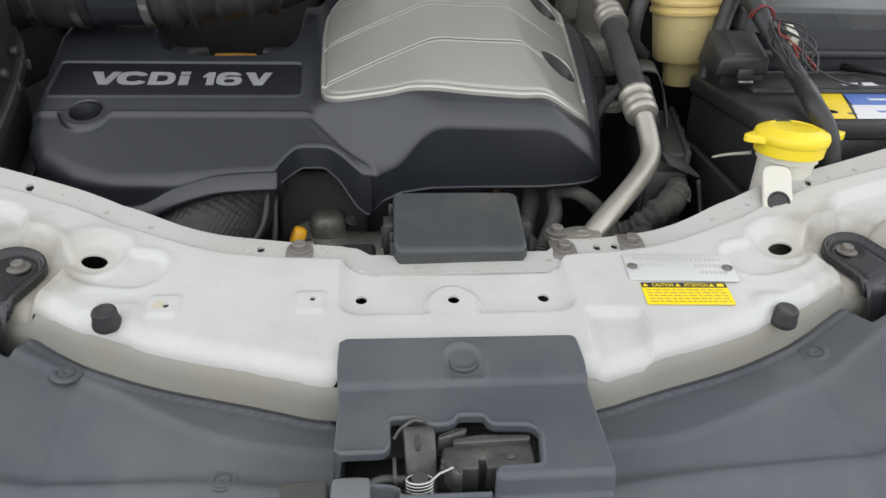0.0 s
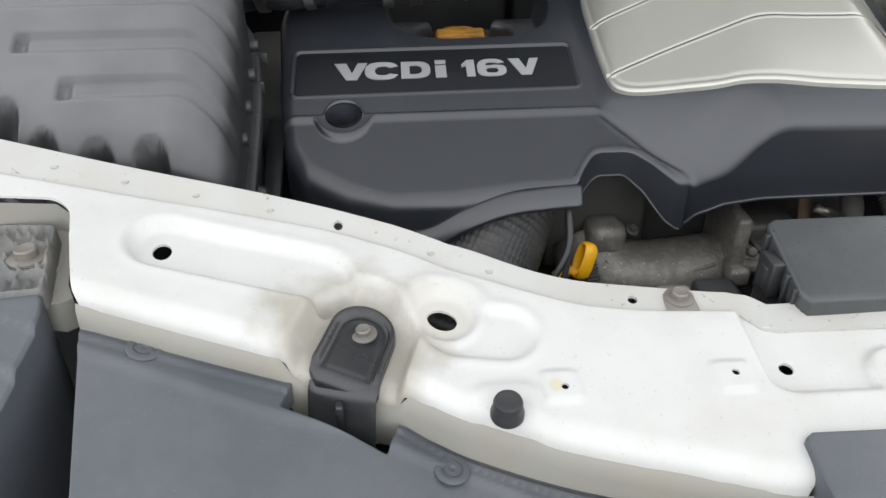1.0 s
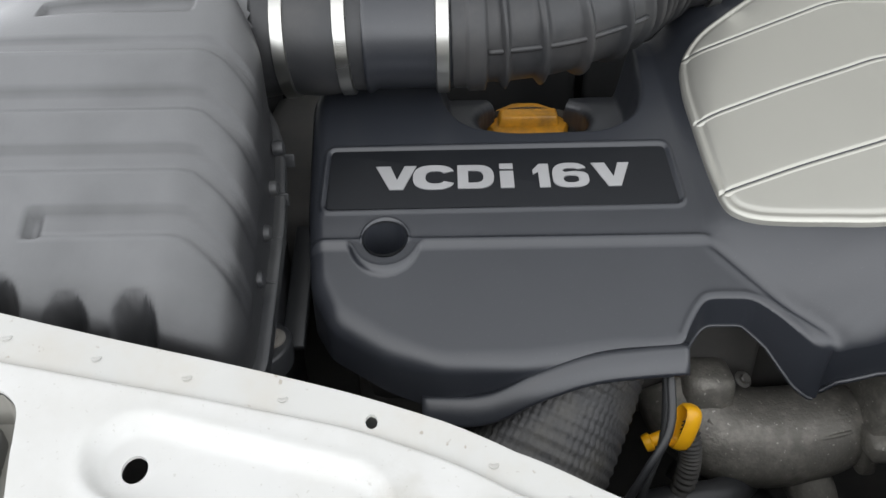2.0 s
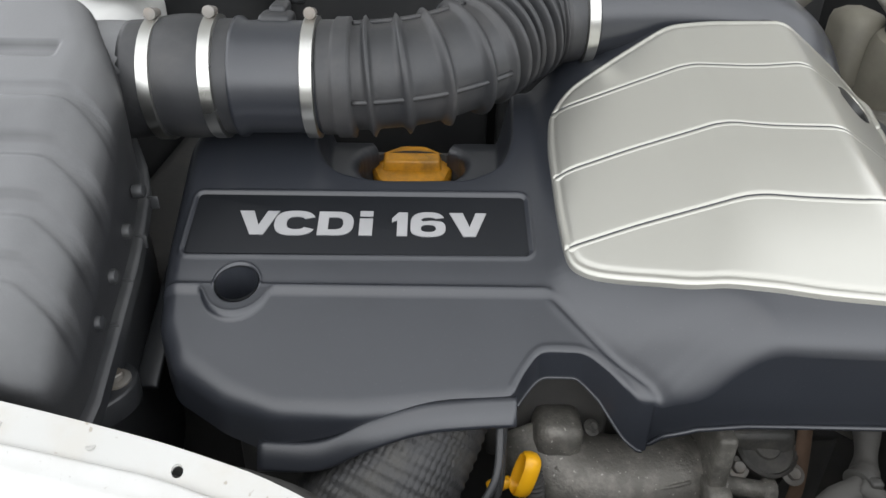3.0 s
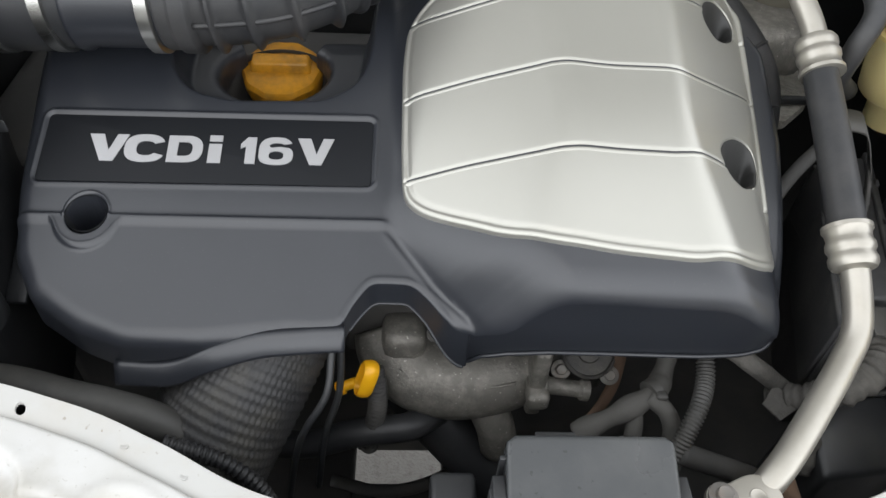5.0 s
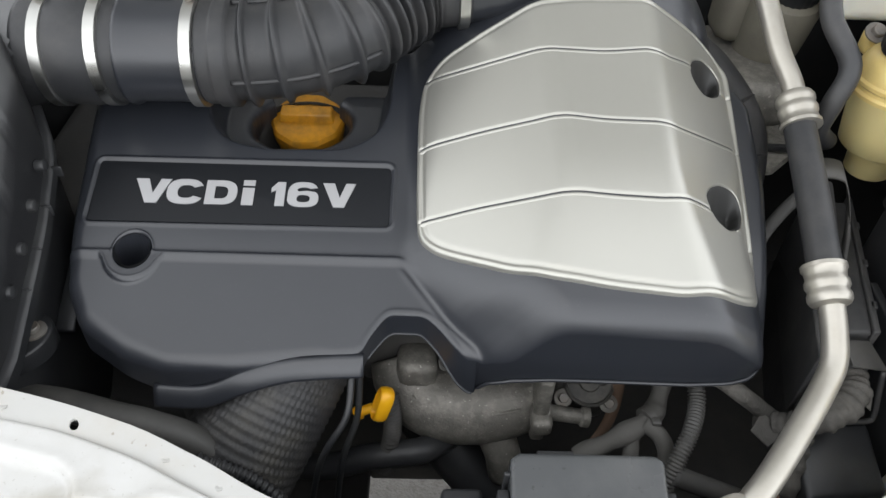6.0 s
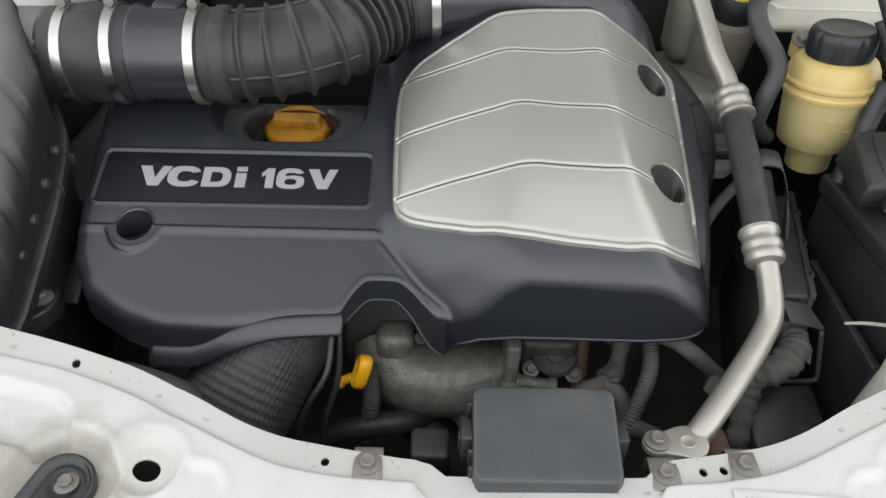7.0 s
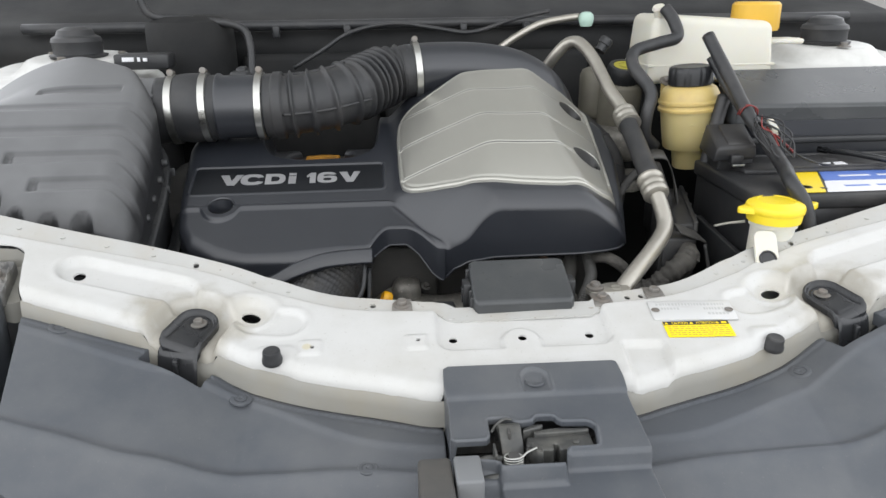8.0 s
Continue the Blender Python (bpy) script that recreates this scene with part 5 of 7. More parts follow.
# ---- refrigerant pipe ----
def build_ac_pipe():
    t = thing("refrigerant_pipe", "aluminium refrigerant pipe with a black rubber hose section and crimped collars", "pipe", (0.11, 0.55, 0.94))
    lower = curve_pts([(0.203, 0.690, 1.021), (0.2045, 0.668, 1.004), (0.203, 0.650, 0.990), (0.193, 0.634, 0.980), (0.1725, 0.609, 0.971), (0.1425, 0.575, 0.960), (0.128, 0.561, 0.951), (0.121, 0.555, 0.943)], 8)
    tube("lower_pipe", lower, 0.0095, M_ALU, t, sides=20)
    tube("rubber_section", curve_pts([(0.2105, 0.838, 1.080), (0.2085, 0.790, 1.061), (0.206, 0.745, 1.043), (0.203, 0.698, 1.024)], 6), 0.0126, M_RUBBER, t, sides=24)
    upper = curve_pts([(0.2115, 0.835, 1.079), (0.2080, 0.862, 1.097), (0.2000, 0.8905, 1.1147), (0.1904, 0.943, 1.151), (0.1810, 0.974, 1.169), (0.1720, 0.991, 1.174), (0.1600, 1.002, 1.168), (0.146, 1.012, 1.150), (0.13, 1.03, 1.12)], 8)
    tube("upper_pipe", upper, 0.0090, M_ALU, t, sides=20)
    for p, d in (((0.2112, 0.842, 1.0825), (-0.05, 0.9, 0.45)), ((0.2026, 0.695, 1.0225), (0.0, -0.9, -0.42))):
        lathe("crimp_collar", [(0.0142, -0.0165), (0.0165, -0.0160), (0.0166, -0.0130), (0.0154, -0.0115), (0.0147, -0.0080), (0.0147, -0.0055), (0.0159, -0.0030), (0.0161, 0.0005), (0.0147, 0.0030), (0.0147, 0.0050),
                               (0.0158, 0.0075), (0.0158, 0.0110), (0.0142, 0.0140), (0.0111, 0.0155), (0.0084, 0.0160)], p, M_ALU, t, axis=d, sides=28)
    # flange block with its bolt
    small = [(0.0925 + 0.0098 * math.cos(a), 0.5475 + 0.0098 * math.sin(a)) for a in np.linspace(1.15, 5.1, 16)]
    large = [(0.1160 + 0.0145 * math.cos(a), 0.5490 + 0.0145 * math.sin(a)) for a in np.linspace(-2.1, 2.1, 22)]
    prism("flange_block", small + large, 0.9525, 0.957, M_ALU, t, r=0.0012)
    lathe("blind_plug", [(0.0056, -0.001), (0.0056, 0.0002), (0.0050, 0.0006), (0.0042, 0.0001), (0.0005, 0.0001)], (0.1150, 0.5485, 0.957), M_ALU, t, sides=24)
    lathe("washer", [(0.0088, 0), (0.0088, 0.0012), (0.0080, 0.0016), (0.004, 0.0016)], (0.0925, 0.5475, 0.957), M_BOLT, t, sides=24)
    bolt(t, (0.0925, 0.5475, 0.9584), 0.0052)
    lathe("valve_port", [(0.0085, 0), (0.0085, 0.010), (0.0100, 0.011), (0.0100, 0.020), (0.008, 0.022)], (0.203, 0.962, 1.162), M_BOX, t, axis=(0.6, 0.2, 0.8), sides=18)


build_ac_pipe()


# ---- fluid reservoirs ----
def build_power_steering():
    c = (0.3180, 0.872, 1.003)
    t = thing("power_steering_reservoir", "yellowed plastic power steering reservoir with a black ribbed cap", "reservoir", c)
    up = (-0.065, 0.0, 1.0)
    lathe("lower_shell", [(0.014, 0.0), (0.0195, 0.0006), (0.0212, 0.003), (0.0225, 0.026), (0.0245, 0.0290), (0.0330, 0.0300), (0.0352, 0.0325), (0.0372, 0.050), (0.0395, 0.080), (0.0400, 0.0855)], c, M_RESERVOIR, t, "milky straw-coloured lower half with the fluid inside", axis=up, sides=56)
    lathe("upper_shell", [(0.0405, 0.0845), (0.0432, 0.0850), (0.0436, 0.0885), (0.0418, 0.0905), (0.0416, 0.0935), (0.0432, 0.0955), (0.0432, 0.0985), (0.0412, 0.1005), (0.0400, 0.1075), (0.0360, 0.1150), (0.0315, 0.1180), (0.0275, 0.1190), (0.0265, 0.128)], c, M_AMBERED, t, "ochre-yellow upper half with a welded rim", axis=up, sides=56)
    cap = lathe("cap", [(0.0290, 0.1195), (0.0302, 0.1210), (0.0302, 0.1370), (0.0292, 0.1420), (0.0270, 0.1445), (0.0240, 0.1452), (0.0225, 0.1445), (0.010, 0.1440)], c, M_LIDK, t, "black ribbed screw cap", axis=up, sides=96,
                wave=lambda a, i: 1 - (0.05 * max(0.0, math.cos(9 * a)) ** 3 if 0 < i < 4 else 0))
    block("lug", (0.3480, 0.850, 1.084), (0.3625, 0.880, 1.098), M_AMBERED, t, r=0.005)
    block("level_mark", (0.3005, 0.8335, 1.0700), (0.3085, 0.8365, 1.0712), M_RESERVOIR, t, r=0.0004)
    block("level_mark", (0.3185, 0.8335, 1.0600), (0.3285, 0.8365, 1.0612), M_RESERVOIR, t, r=0.0004)
    block("mounting_ear", (0.286, 0.905, 1.100), (0.302, 0.925, 1.122), M_AMBERED, t, r=0.005)
    bolt(t, (0.290, 0.908, 1.122), 0.0060, (0, -0.5, 0.85))
    hose = curve_pts([(0.266, 0.870, 1.035), (0.246, 0.858, 1.055), (0.244, 0.852, 1.085), (0.250, 0.860, 1.115), (0.232, 0.885, 1.145), (0.238, 0.905, 1.165), (0.275, 0.912, 1.176), (0.302, 0.915, 1.184), (0.300, 0.930, 1.206), (0.292, 0.945, 1.222)], 7)
    h = thing("return_hose", "thin black rubber hose looping over the reservoir", "hose", (0.25, 0.87, 1.03))
    tube("hose", hose, 0.0088, M_RUBBER, h, sides=16)


M_AMBERED = material("ochre_aged_plastic", (0.60, 0.46, 0.175), 0.36, var=0.10, scale=16, sub=0.25, dirt=(0.40, 0.27, 0.11), amount=0.4, dscale=26)
M_LIDK = material("black_cap_plastic", (0.015, 0.016, 0.018), 0.40, var=0.15, bump=0.1, fine=600, dirt=(0.08, 0.08, 0.075), amount=0.3, dscale=30)
build_power_steering()


def build_brake_reservoir():
    c = (0.2595, 1.034, 1.052)
    t = thing("brake_fluid_reservoir", "grimy brake fluid reservoir with a dark cap bearing a yellow mark", "reservoir", c)
    up = (0.0, -0.28, 0.96)
    lathe("bottle", [(0.030, -0.03), (0.034, 0.0), (0.034, 0.050), (0.031, 0.058), (0.022, 0.064)], c, M_GRIMY, t, axis=up, sides=32)
    lathe("cap", [(0.0240, 0.060), (0.0258, 0.063), (0.0262, 0.082), (0.0240, 0.0875), (0.0195, 0.0880), (0.0180, 0.0868), (0.010, 0.0868)], c, M_LIDK, t, axis=up, sides=72, wave=lambda a, i: 1 + (0.018 * math.cos(24 * a) if i < 3 else 0))
    lathe("cap_mark", [(0.0170, 0.0868), (0.0170, 0.0874), (0.0105, 0.0874), (0.0105, 0.0868)], c, M_OLIVE, t, axis=up, sides=32, label="yellow ring printed on the cap")
    lathe("cap_mark", [(0.0075, 0.0868), (0.0075, 0.0874), (0.001, 0.0874)], c, M_OLIVE, t, axis=up, sides=20)
    block("bottle_body", (0.204, 1.030, 1.045), (0.246, 1.085, 1.128), M_GRIMY, t, r=0.014)
    block("master_cylinder", (0.205, 0.955, 0.99), (0.275, 1.10, 1.04), M_CAST, t, r=0.012)


M_GRIMY = material("grimy_translucent_plastic", (0.15, 0.14, 0.11), 0.55, var=0.2, dirt=(0.09, 0.08, 0.065), amount=0.6, dscale=22)
M_OLIVE = material("faded_yellow_print", (0.42, 0.38, 0.04), 0.5, var=0.1, bump=0)
build_brake_reservoir()


def build_coolant_tank():
    t = thing("coolant_tank", "milky white plastic coolant expansion tank with a golden cap", "coolant tank", (0.37, 0.99, 1.08))
    bm = bmesh.new()
    bmesh.ops.create_cube(bm, size=1)
    for v in bm.verts:
        top = v.co.z > 0
        v.co = Vector((0.372 + v.co.x * (0.185 if top else 0.200), 1.000 + v.co.y * (0.100 if top else 0.110), 1.160 + v.co.z * 0.095 + (0.012 * (-v.co.x) if top else 0)))
    bmesh.ops.bevel(bm, geom=bm.edges[:], offset=0.013, segments=4, affect='EDGES', profile=0.5)
    part("tank", bm, M_TANK, t)
    bm = bmesh.new()
    bmesh.ops.create_cube(bm, size=1)
    for v in bm.verts:
        v.co = Vector((0.372 + v.co.x * 0.1985, 1.000 + v.co.y * 0.1085, 1.140 + v.co.z * 0.004))
    bmesh.ops.bevel(bm, geom=bm.edges[:], offset=0.0018, segments=2, affect='EDGES', profile=0.5)
    part("weld_seam", bm, M_TANK, t)
    lathe("neck", [(0.030, -0.01), (0.030, 0.012), (0.028, 0.014)], (0.4585, 1.010, 1.190), M_TANK, t, sides=32)
    lathe("cap", [(0.0345, -0.004), (0.036, 0.0), (0.0355, 0.034), (0.032, 0.038), (0.012, 0.038)], (0.4585, 1.002, 1.190), M_CAPY, t, "golden ribbed screw cap", sides=60, wave=lambda a, i: 1 + (0.012 * math.cos(20 * a) if 0 < i < 3 else 0))
    lathe("hose_stub", [(0.008, -0.01), (0.008, 0.016), (0.010, 0.018), (0.008, 0.022)], (0.292, 0.962, 1.205), M_TANK, t, axis=(-0.3, -0.3, 1), sides=16)
    block("bracket_ear", (0.466, 0.985, 1.165), (0.535, 1.03, 1.173), M_TANK, t, r=0.003)


build_coolant_tank()


def build_washer_filler():
    c = (0.313, 0.612, 0.974)
    t = thing("washer_filler", "white washer bottle neck with a bright yellow flip cap", "washer filler", c)
    lathe("neck", [(0.034, -0.20), (0.030, -0.06), (0.0245, -0.02), (0.0235, 0.024), (0.026, 0.025), (0.026, 0.034)], c, M_TANK, t, sides=36)
    cap = lathe("cap", [(0.0270, 0.030), (0.0290, 0.0305), (0.0300, 0.040), (0.0310, 0.041), (0.0318, 0.0455), (0.0305, 0.0490), (0.026, 0.0515), (0.0205, 0.0535), (0.0195, 0.0525), (0.006, 0.0530)], c, M_YELLOW, t, "bright yellow plastic flip cap", sides=44)
    z = c[2] + 0.0405
    prism("pull_tab", fillet([(c[0] + 0.026, c[1] - 0.010), (c[0] + 0.048, c[1] + 0.000), (c[0] + 0.056, c[1] + 0.008), (c[0] + 0.050, c[1] + 0.014), (c[0] + 0.024, c[1] + 0.014)], 0.004), z, z + 0.006, M_YELLOW, cap, r=0.0015)
    prism("hinge_point", fillet([(c[0] - 0.024, c[1] - 0.014), (c[0] - 0.043, c[1] - 0.003), (c[0] - 0.043, c[1] + 0.003), (c[0] - 0.024, c[1] + 0.016)], 0.003), z, z + 0.006, M_YELLOW, cap, r=0.0015)
    m = pose(0.287, 0.570, 0.979, 52, 0, -8)
    prism("fixing_tab", fillet([(-0.0122, -0.0265), (0.0122, -0.0265), (0.0122, 0.0265), (-0.0122, 0.0265)], 0.0095, 6), -0.002, 0.002, M_TANK, t, r=0.001, m=m)
    lathe("tab_pin", [(0.0094, 0.0015), (0.0094, 0.0034), (0.0078, 0.0042), (0.0072, 0.003), (0.003, 0.0033)], m @ Vector((0, -0.006, 0)), M_RUBBER, t, axis=m.to_3x3() @ Vector((0, 0, 1)), sides=24)
    d = thing("overflow_tube", "thin pale plastic tube end beside the washer filler", "tube", (0.245, 0.60, 0.98))
    tube("tube", curve_pts([(0.259, 0.642, 0.989), (0.272, 0.638, 0.993), (0.290, 0.631, 0.997)], 4), lambda u: 0.0012 + 0.0005 * u, M_ROUGHT, d, sides=8)


M_ROUGHT = material("dull_grey_tube", (0.34, 0.33, 0.29), 0.5, var=0.15, dirt=(0.18, 0.17, 0.14), amount=0.4, dscale=60)
build_washer_filler()


# ---- battery and boxes behind it ----
def hexa(name, pts, mat, parent, r):
    """A bevelled block with eight free corners: the lower four, then the upper four."""
    bm = bmesh.new()
    v = [bm.verts.new(p) for p in pts]
    for f in ((3, 2, 1, 0), (4, 5, 6, 7), (0, 1, 5, 4), (1, 2, 6, 5), (2, 3, 7, 6), (3, 0, 4, 7)):
        bm.faces.new([v[i] for i in f])
    bmesh.ops.bevel(bm, geom=bm.edges[:], offset=r, segments=3, affect='EDGES', profile=0.5)
    return part(name, bm, mat, parent)


M_CHAN = material("dusty_channel_plastic", (0.030, 0.030, 0.031), 0.5, var=0.25, bump=0.2, fine=400, dirt=(0.12, 0.115, 0.105), amount=0.4, dscale=22, depth=0.0008)
M_BATT = material("dusty_battery_plastic", (0.019, 0.0195, 0.021), 0.45, var=0.2, bump=0.2, fine=500, dirt=(0.11, 0.10, 0.09), amount=0.3, dscale=14, depth=0.0006)


def build_battery():
    t = thing("battery", "black car battery with a yellow and blue label, dusty top", "battery", (0.46, 0.72, 0.85))
    block("case", (0.306, 0.632, 0.83), (0.605, 0.812, 1.012), M_BATT, t, r=0.004)
    block("lid", (0.302, 0.629, 1.008), (0.608, 0.814, 1.028), M_BATT, t, r=0.004)
    block("raised_deck", (0.330, 0.722, 1.026), (0.600, 0.808, 1.034), M_BATT, t, r=0.003)
    z = 1.0285
    prism("yellow_label", fillet([(0.350, 0.632), (0.383, 0.632), (0.4255, 0.724), (0.393, 0.726)], 0.002), z, z + 0.0004, M_LABELY, t, r=0)
    prism("blue_label", [(0.4095, 0.680), (0.600, 0.678), (0.600, 0.720), (0.4275, 0.724)], z, z + 0.0004, M_BLUE, t, r=0)
    prism("pale_label", [(0.3850, 0.632), (0.600, 0.632), (0.600, 0.6775), (0.4085, 0.6790)], z, z + 0.0004, M_PAPER, t, r=0)
    lathe("print_ring", [(0.0070, 0), (0.0070, 0.0002), (0.0050, 0.0002), (0.0050, 0)], (0.372, 0.655, z + 0.0004), M_LABELK, t, sides=24)
    for x, y, w in ((0.386, 0.648, 0.007), (0.420, 0.655, 0.03), (0.46, 0.655, 0.02), (0.50, 0.655, 0.04), (0.44, 0.70, 0.04), (0.49, 0.70, 0.03)):
        prism("print_bar", [(x, y - 0.003), (x + w, y - 0.003), (x + w, y + 0.003), (x, y + 0.003)], z + 0.0004, z + 0.0006, M_LABELK if x < 0.41 else (M_PAPER if y > 0.69 else M_BLUE), t, r=0)
    prism("sticker", [(0.434, 0.732), (0.474, 0.736), (0.476, 0.752), (0.438, 0.747)], 1.0335, 1.0340, M_PAPER, t, r=0, label="small white paper sticker")
    for y in (0.726, 0.792):
        block("deck_rib", (0.375, y - 0.0015, 1.032), (0.59, y + 0.0015, 1.0365), M_BATT, t, r=0.001)
    for x in (0.40, 0.47, 0.54):
        lathe("filler_plug", [(0.010, 0.0), (0.010, 0.0015), (0.008, 0.0022), (0.003, 0.0022)], (x, 0.772, 1.033), M_BATT, t, sides=24)
    strap = thing("battery_clamp", "black steel battery hold-down strap", "strap", (0.52, 0.72, 1.03))
    tube("strap", [(0.470, 0.800, 1.040), (0.492, 0.76, 1.043), (0.535, 0.690, 1.041), (0.575, 0.632, 1.038), (0.585, 0.618, 1.00)], 0.0042, M_BLACKM, strap, sides=8)
    term = thing("battery_terminal_cover", "black plastic cover over the battery terminal", "terminal cover", (0.3188, 0.7753, 1.0265))
    hexa("cover", [(0.2919, 0.7335, 1.0422), (0.3546, 0.7445, 1.0422), (0.3681, 0.8149, 1.0444), (0.3031, 0.8072, 1.0444), (0.2953, 0.7313, 1.0612), (0.3513, 0.7423, 1.0601), (0.3636, 0.8083, 1.0780), (0.3076, 0.8006, 1.0791)], M_BATT, term, 0.0035)
    hexa("lid_panel", [(0.3121, 0.7401, 1.0590), (0.3479, 0.7467, 1.0578), (0.3580, 0.7973, 1.0735), (0.3199, 0.7929, 1.0735), (0.3132, 0.7423, 1.0646), (0.3468, 0.7483, 1.0634), (0.3569, 0.7951, 1.0786), (0.3210, 0.7907, 1.0791)], M_BATT, term, 0.0015)
    hexa("foot", [(0.3076, 0.7533, 1.0220), (0.3580, 0.7588, 1.0220), (0.3658, 0.8138, 1.0220), (0.3132, 0.8083, 1.0220), (0.3076, 0.7511, 1.0444), (0.3569, 0.7566, 1.0444), (0.3658, 0.8138, 1.0444), (0.3132, 0.8083, 1.0444)], M_BATT, term, 0.003)
    block("latch", (0.3143, 0.7297, 1.0394), (0.3300, 0.7379, 1.0511), M_BATT, term, r=0.0015)
    block("metal_clip", (0.3177, 0.7319, 1.0360), (0.3334, 0.7357, 1.0394), M_STEEL, term, r=0.0008)
    tray = thing("battery_tray", "black plastic battery tray wall", "tray", (0.29, 0.70, 0.86))
    hexa("tray_wall", [(0.288, 0.628, 0.80), (0.296, 0.628, 0.80), (0.296, 0.76, 0.80), (0.288, 0.76, 0.80), (0.288, 0.628, 0.955), (0.296, 0.628, 0.955), (0.296, 0.76, 0.965), (0.288, 0.76, 0.965)], M_BOX, tray, 0.002)


build_battery()


def build_relay_box():
    t = thing("relay_box", "long smooth black relay box behind the battery", "relay box", (0.5, 0.86, 1.02))
    outline = fillet([(0.345, 0.822), (0.760, 0.815), (0.760, 0.930), (0.378, 0.925)], 0.008)
    sheet("lid", outline, lambda X, Y, e: 1.098 + 0.36 * (Y - 0.82) - rnd(e, 0.004), 0.005, M_LID, t, drop=0.022)
    sheet("box", [(x, y - 0.004 if y < 0.85 else y) for x, y in outline], lambda X, Y, e: np.full(X.shape, 1.0775), 0.02, M_COVER, t, drop=0.16)
    block("front_rail", (0.36, 0.806, 1.047), (0.76, 0.814, 1.056), M_BOX, t, r=0.002)


build_relay_box()


def cable(name, label, pts, r, mat, sides=10, n=6):
    t = thing(name, label, "cable", pts[len(pts) // 2])
    tube("sheath", curve_pts(pts, n), r, mat, t, sides=sides)
    return t


cable("battery_cable", "thick black battery cable bundle wrapped in tape", [(0.328, 0.871, 1.188), (0.336, 0.845, 1.160), (0.344, 0.812, 1.128), (0.350, 0.775, 1.096), (0.360, 0.742, 1.070), (0.361, 0.702, 1.050), (0.349, 0.662, 1.046), (0.336, 0.628, 1.043), (0.346, 0.613, 1.022), (0.356, 0.611, 0.99), (0.358, 0.61, 0.94)], 0.0086, M_RUBBER, 14)
cable("taped_lead", "black taped lead beside the battery cable", [(0.330, 0.858, 1.160), (0.345, 0.835, 1.125), (0.356, 0.79, 1.092), (0.362, 0.76, 1.078)], 0.0065, M_RUBBER, 12)
cable("wire_bundle", "black taped wire bundle beside the reservoir", [(0.345, 0.835, 1.110), (0.334, 0.825, 1.08), (0.322, 0.81, 1.05), (0.312, 0.80, 1.02)], 0.009, M_RUBBER, 12)
rng = random.Random(7)
for i in range(11):
    a = Vector((0.356 + rng.uniform(-0.006, 0.010), 0.765 + rng.uniform(-0.012, 0.010), 1.090 + rng.uniform(-0.006, 0.006)))
    b = a + Vector((rng.uniform(-0.005, 0.025), rng.uniform(-0.07, -0.03), rng.uniform(-0.040, -0.025)))
    c = (a + b) / 2 + Vector((rng.uniform(-0.016, 0.016), rng.uniform(-0.01, 0.01), rng.uniform(0.004, 0.016)))
    d = (c + b) / 2 + Vector((rng.uniform(-0.012, 0.012), rng.uniform(-0.01, 0.01), rng.uniform(-0.002, 0.008)))
    red = i == 4
    cable("thin_wire", "thin red wire end" if red else "thin loose black wire", [a, c, d, b], 0.0010, M_RED if red else M_RUBBER, 6, 6)
for dy in (0.0, 0.005):
    cable("red_wire", "thin red wire looped round the cable", [(0.339, 0.775 + dy, 1.094), (0.343, 0.772 + dy, 1.104), (0.351, 0.770 + dy, 1.107), (0.360, 0.770 + dy, 1.102), (0.362, 0.772 + dy, 1.094)], 0.0009, M_RED, 6)
cable("red_wire", "short red wire along the cable", [(0.364, 0.750, 1.082), (0.372, 0.738, 1.074), (0.380, 0.724, 1.064), (0.386, 0.714, 1.056)], 0.0014, M_RED, 6)
cable("thin_wire", "thin black wire lying on the battery", [(0.376, 0.745, 1.068), (0.40, 0.728, 1.050), (0.425, 0.722, 1.040), (0.448, 0.728, 1.036), (0.455, 0.742, 1.0355)], 0.0013, M_RUBBER, 6)
cap_t = thing("wire_connector", "pale grey wire connector", "connector", (0.372, 0.752, 1.08))
hexa("housing", [(0.366, 0.738, 1.074), (0.378, 0.742, 1.072), (0.380, 0.764, 1.080), (0.369, 0.762, 1.082), (0.366, 0.737, 1.083), (0.377, 0.740, 1.082), (0.379, 0.762, 1.091), (0.369, 0.761, 1.092)], M_TANK, cap_t, 0.0015)


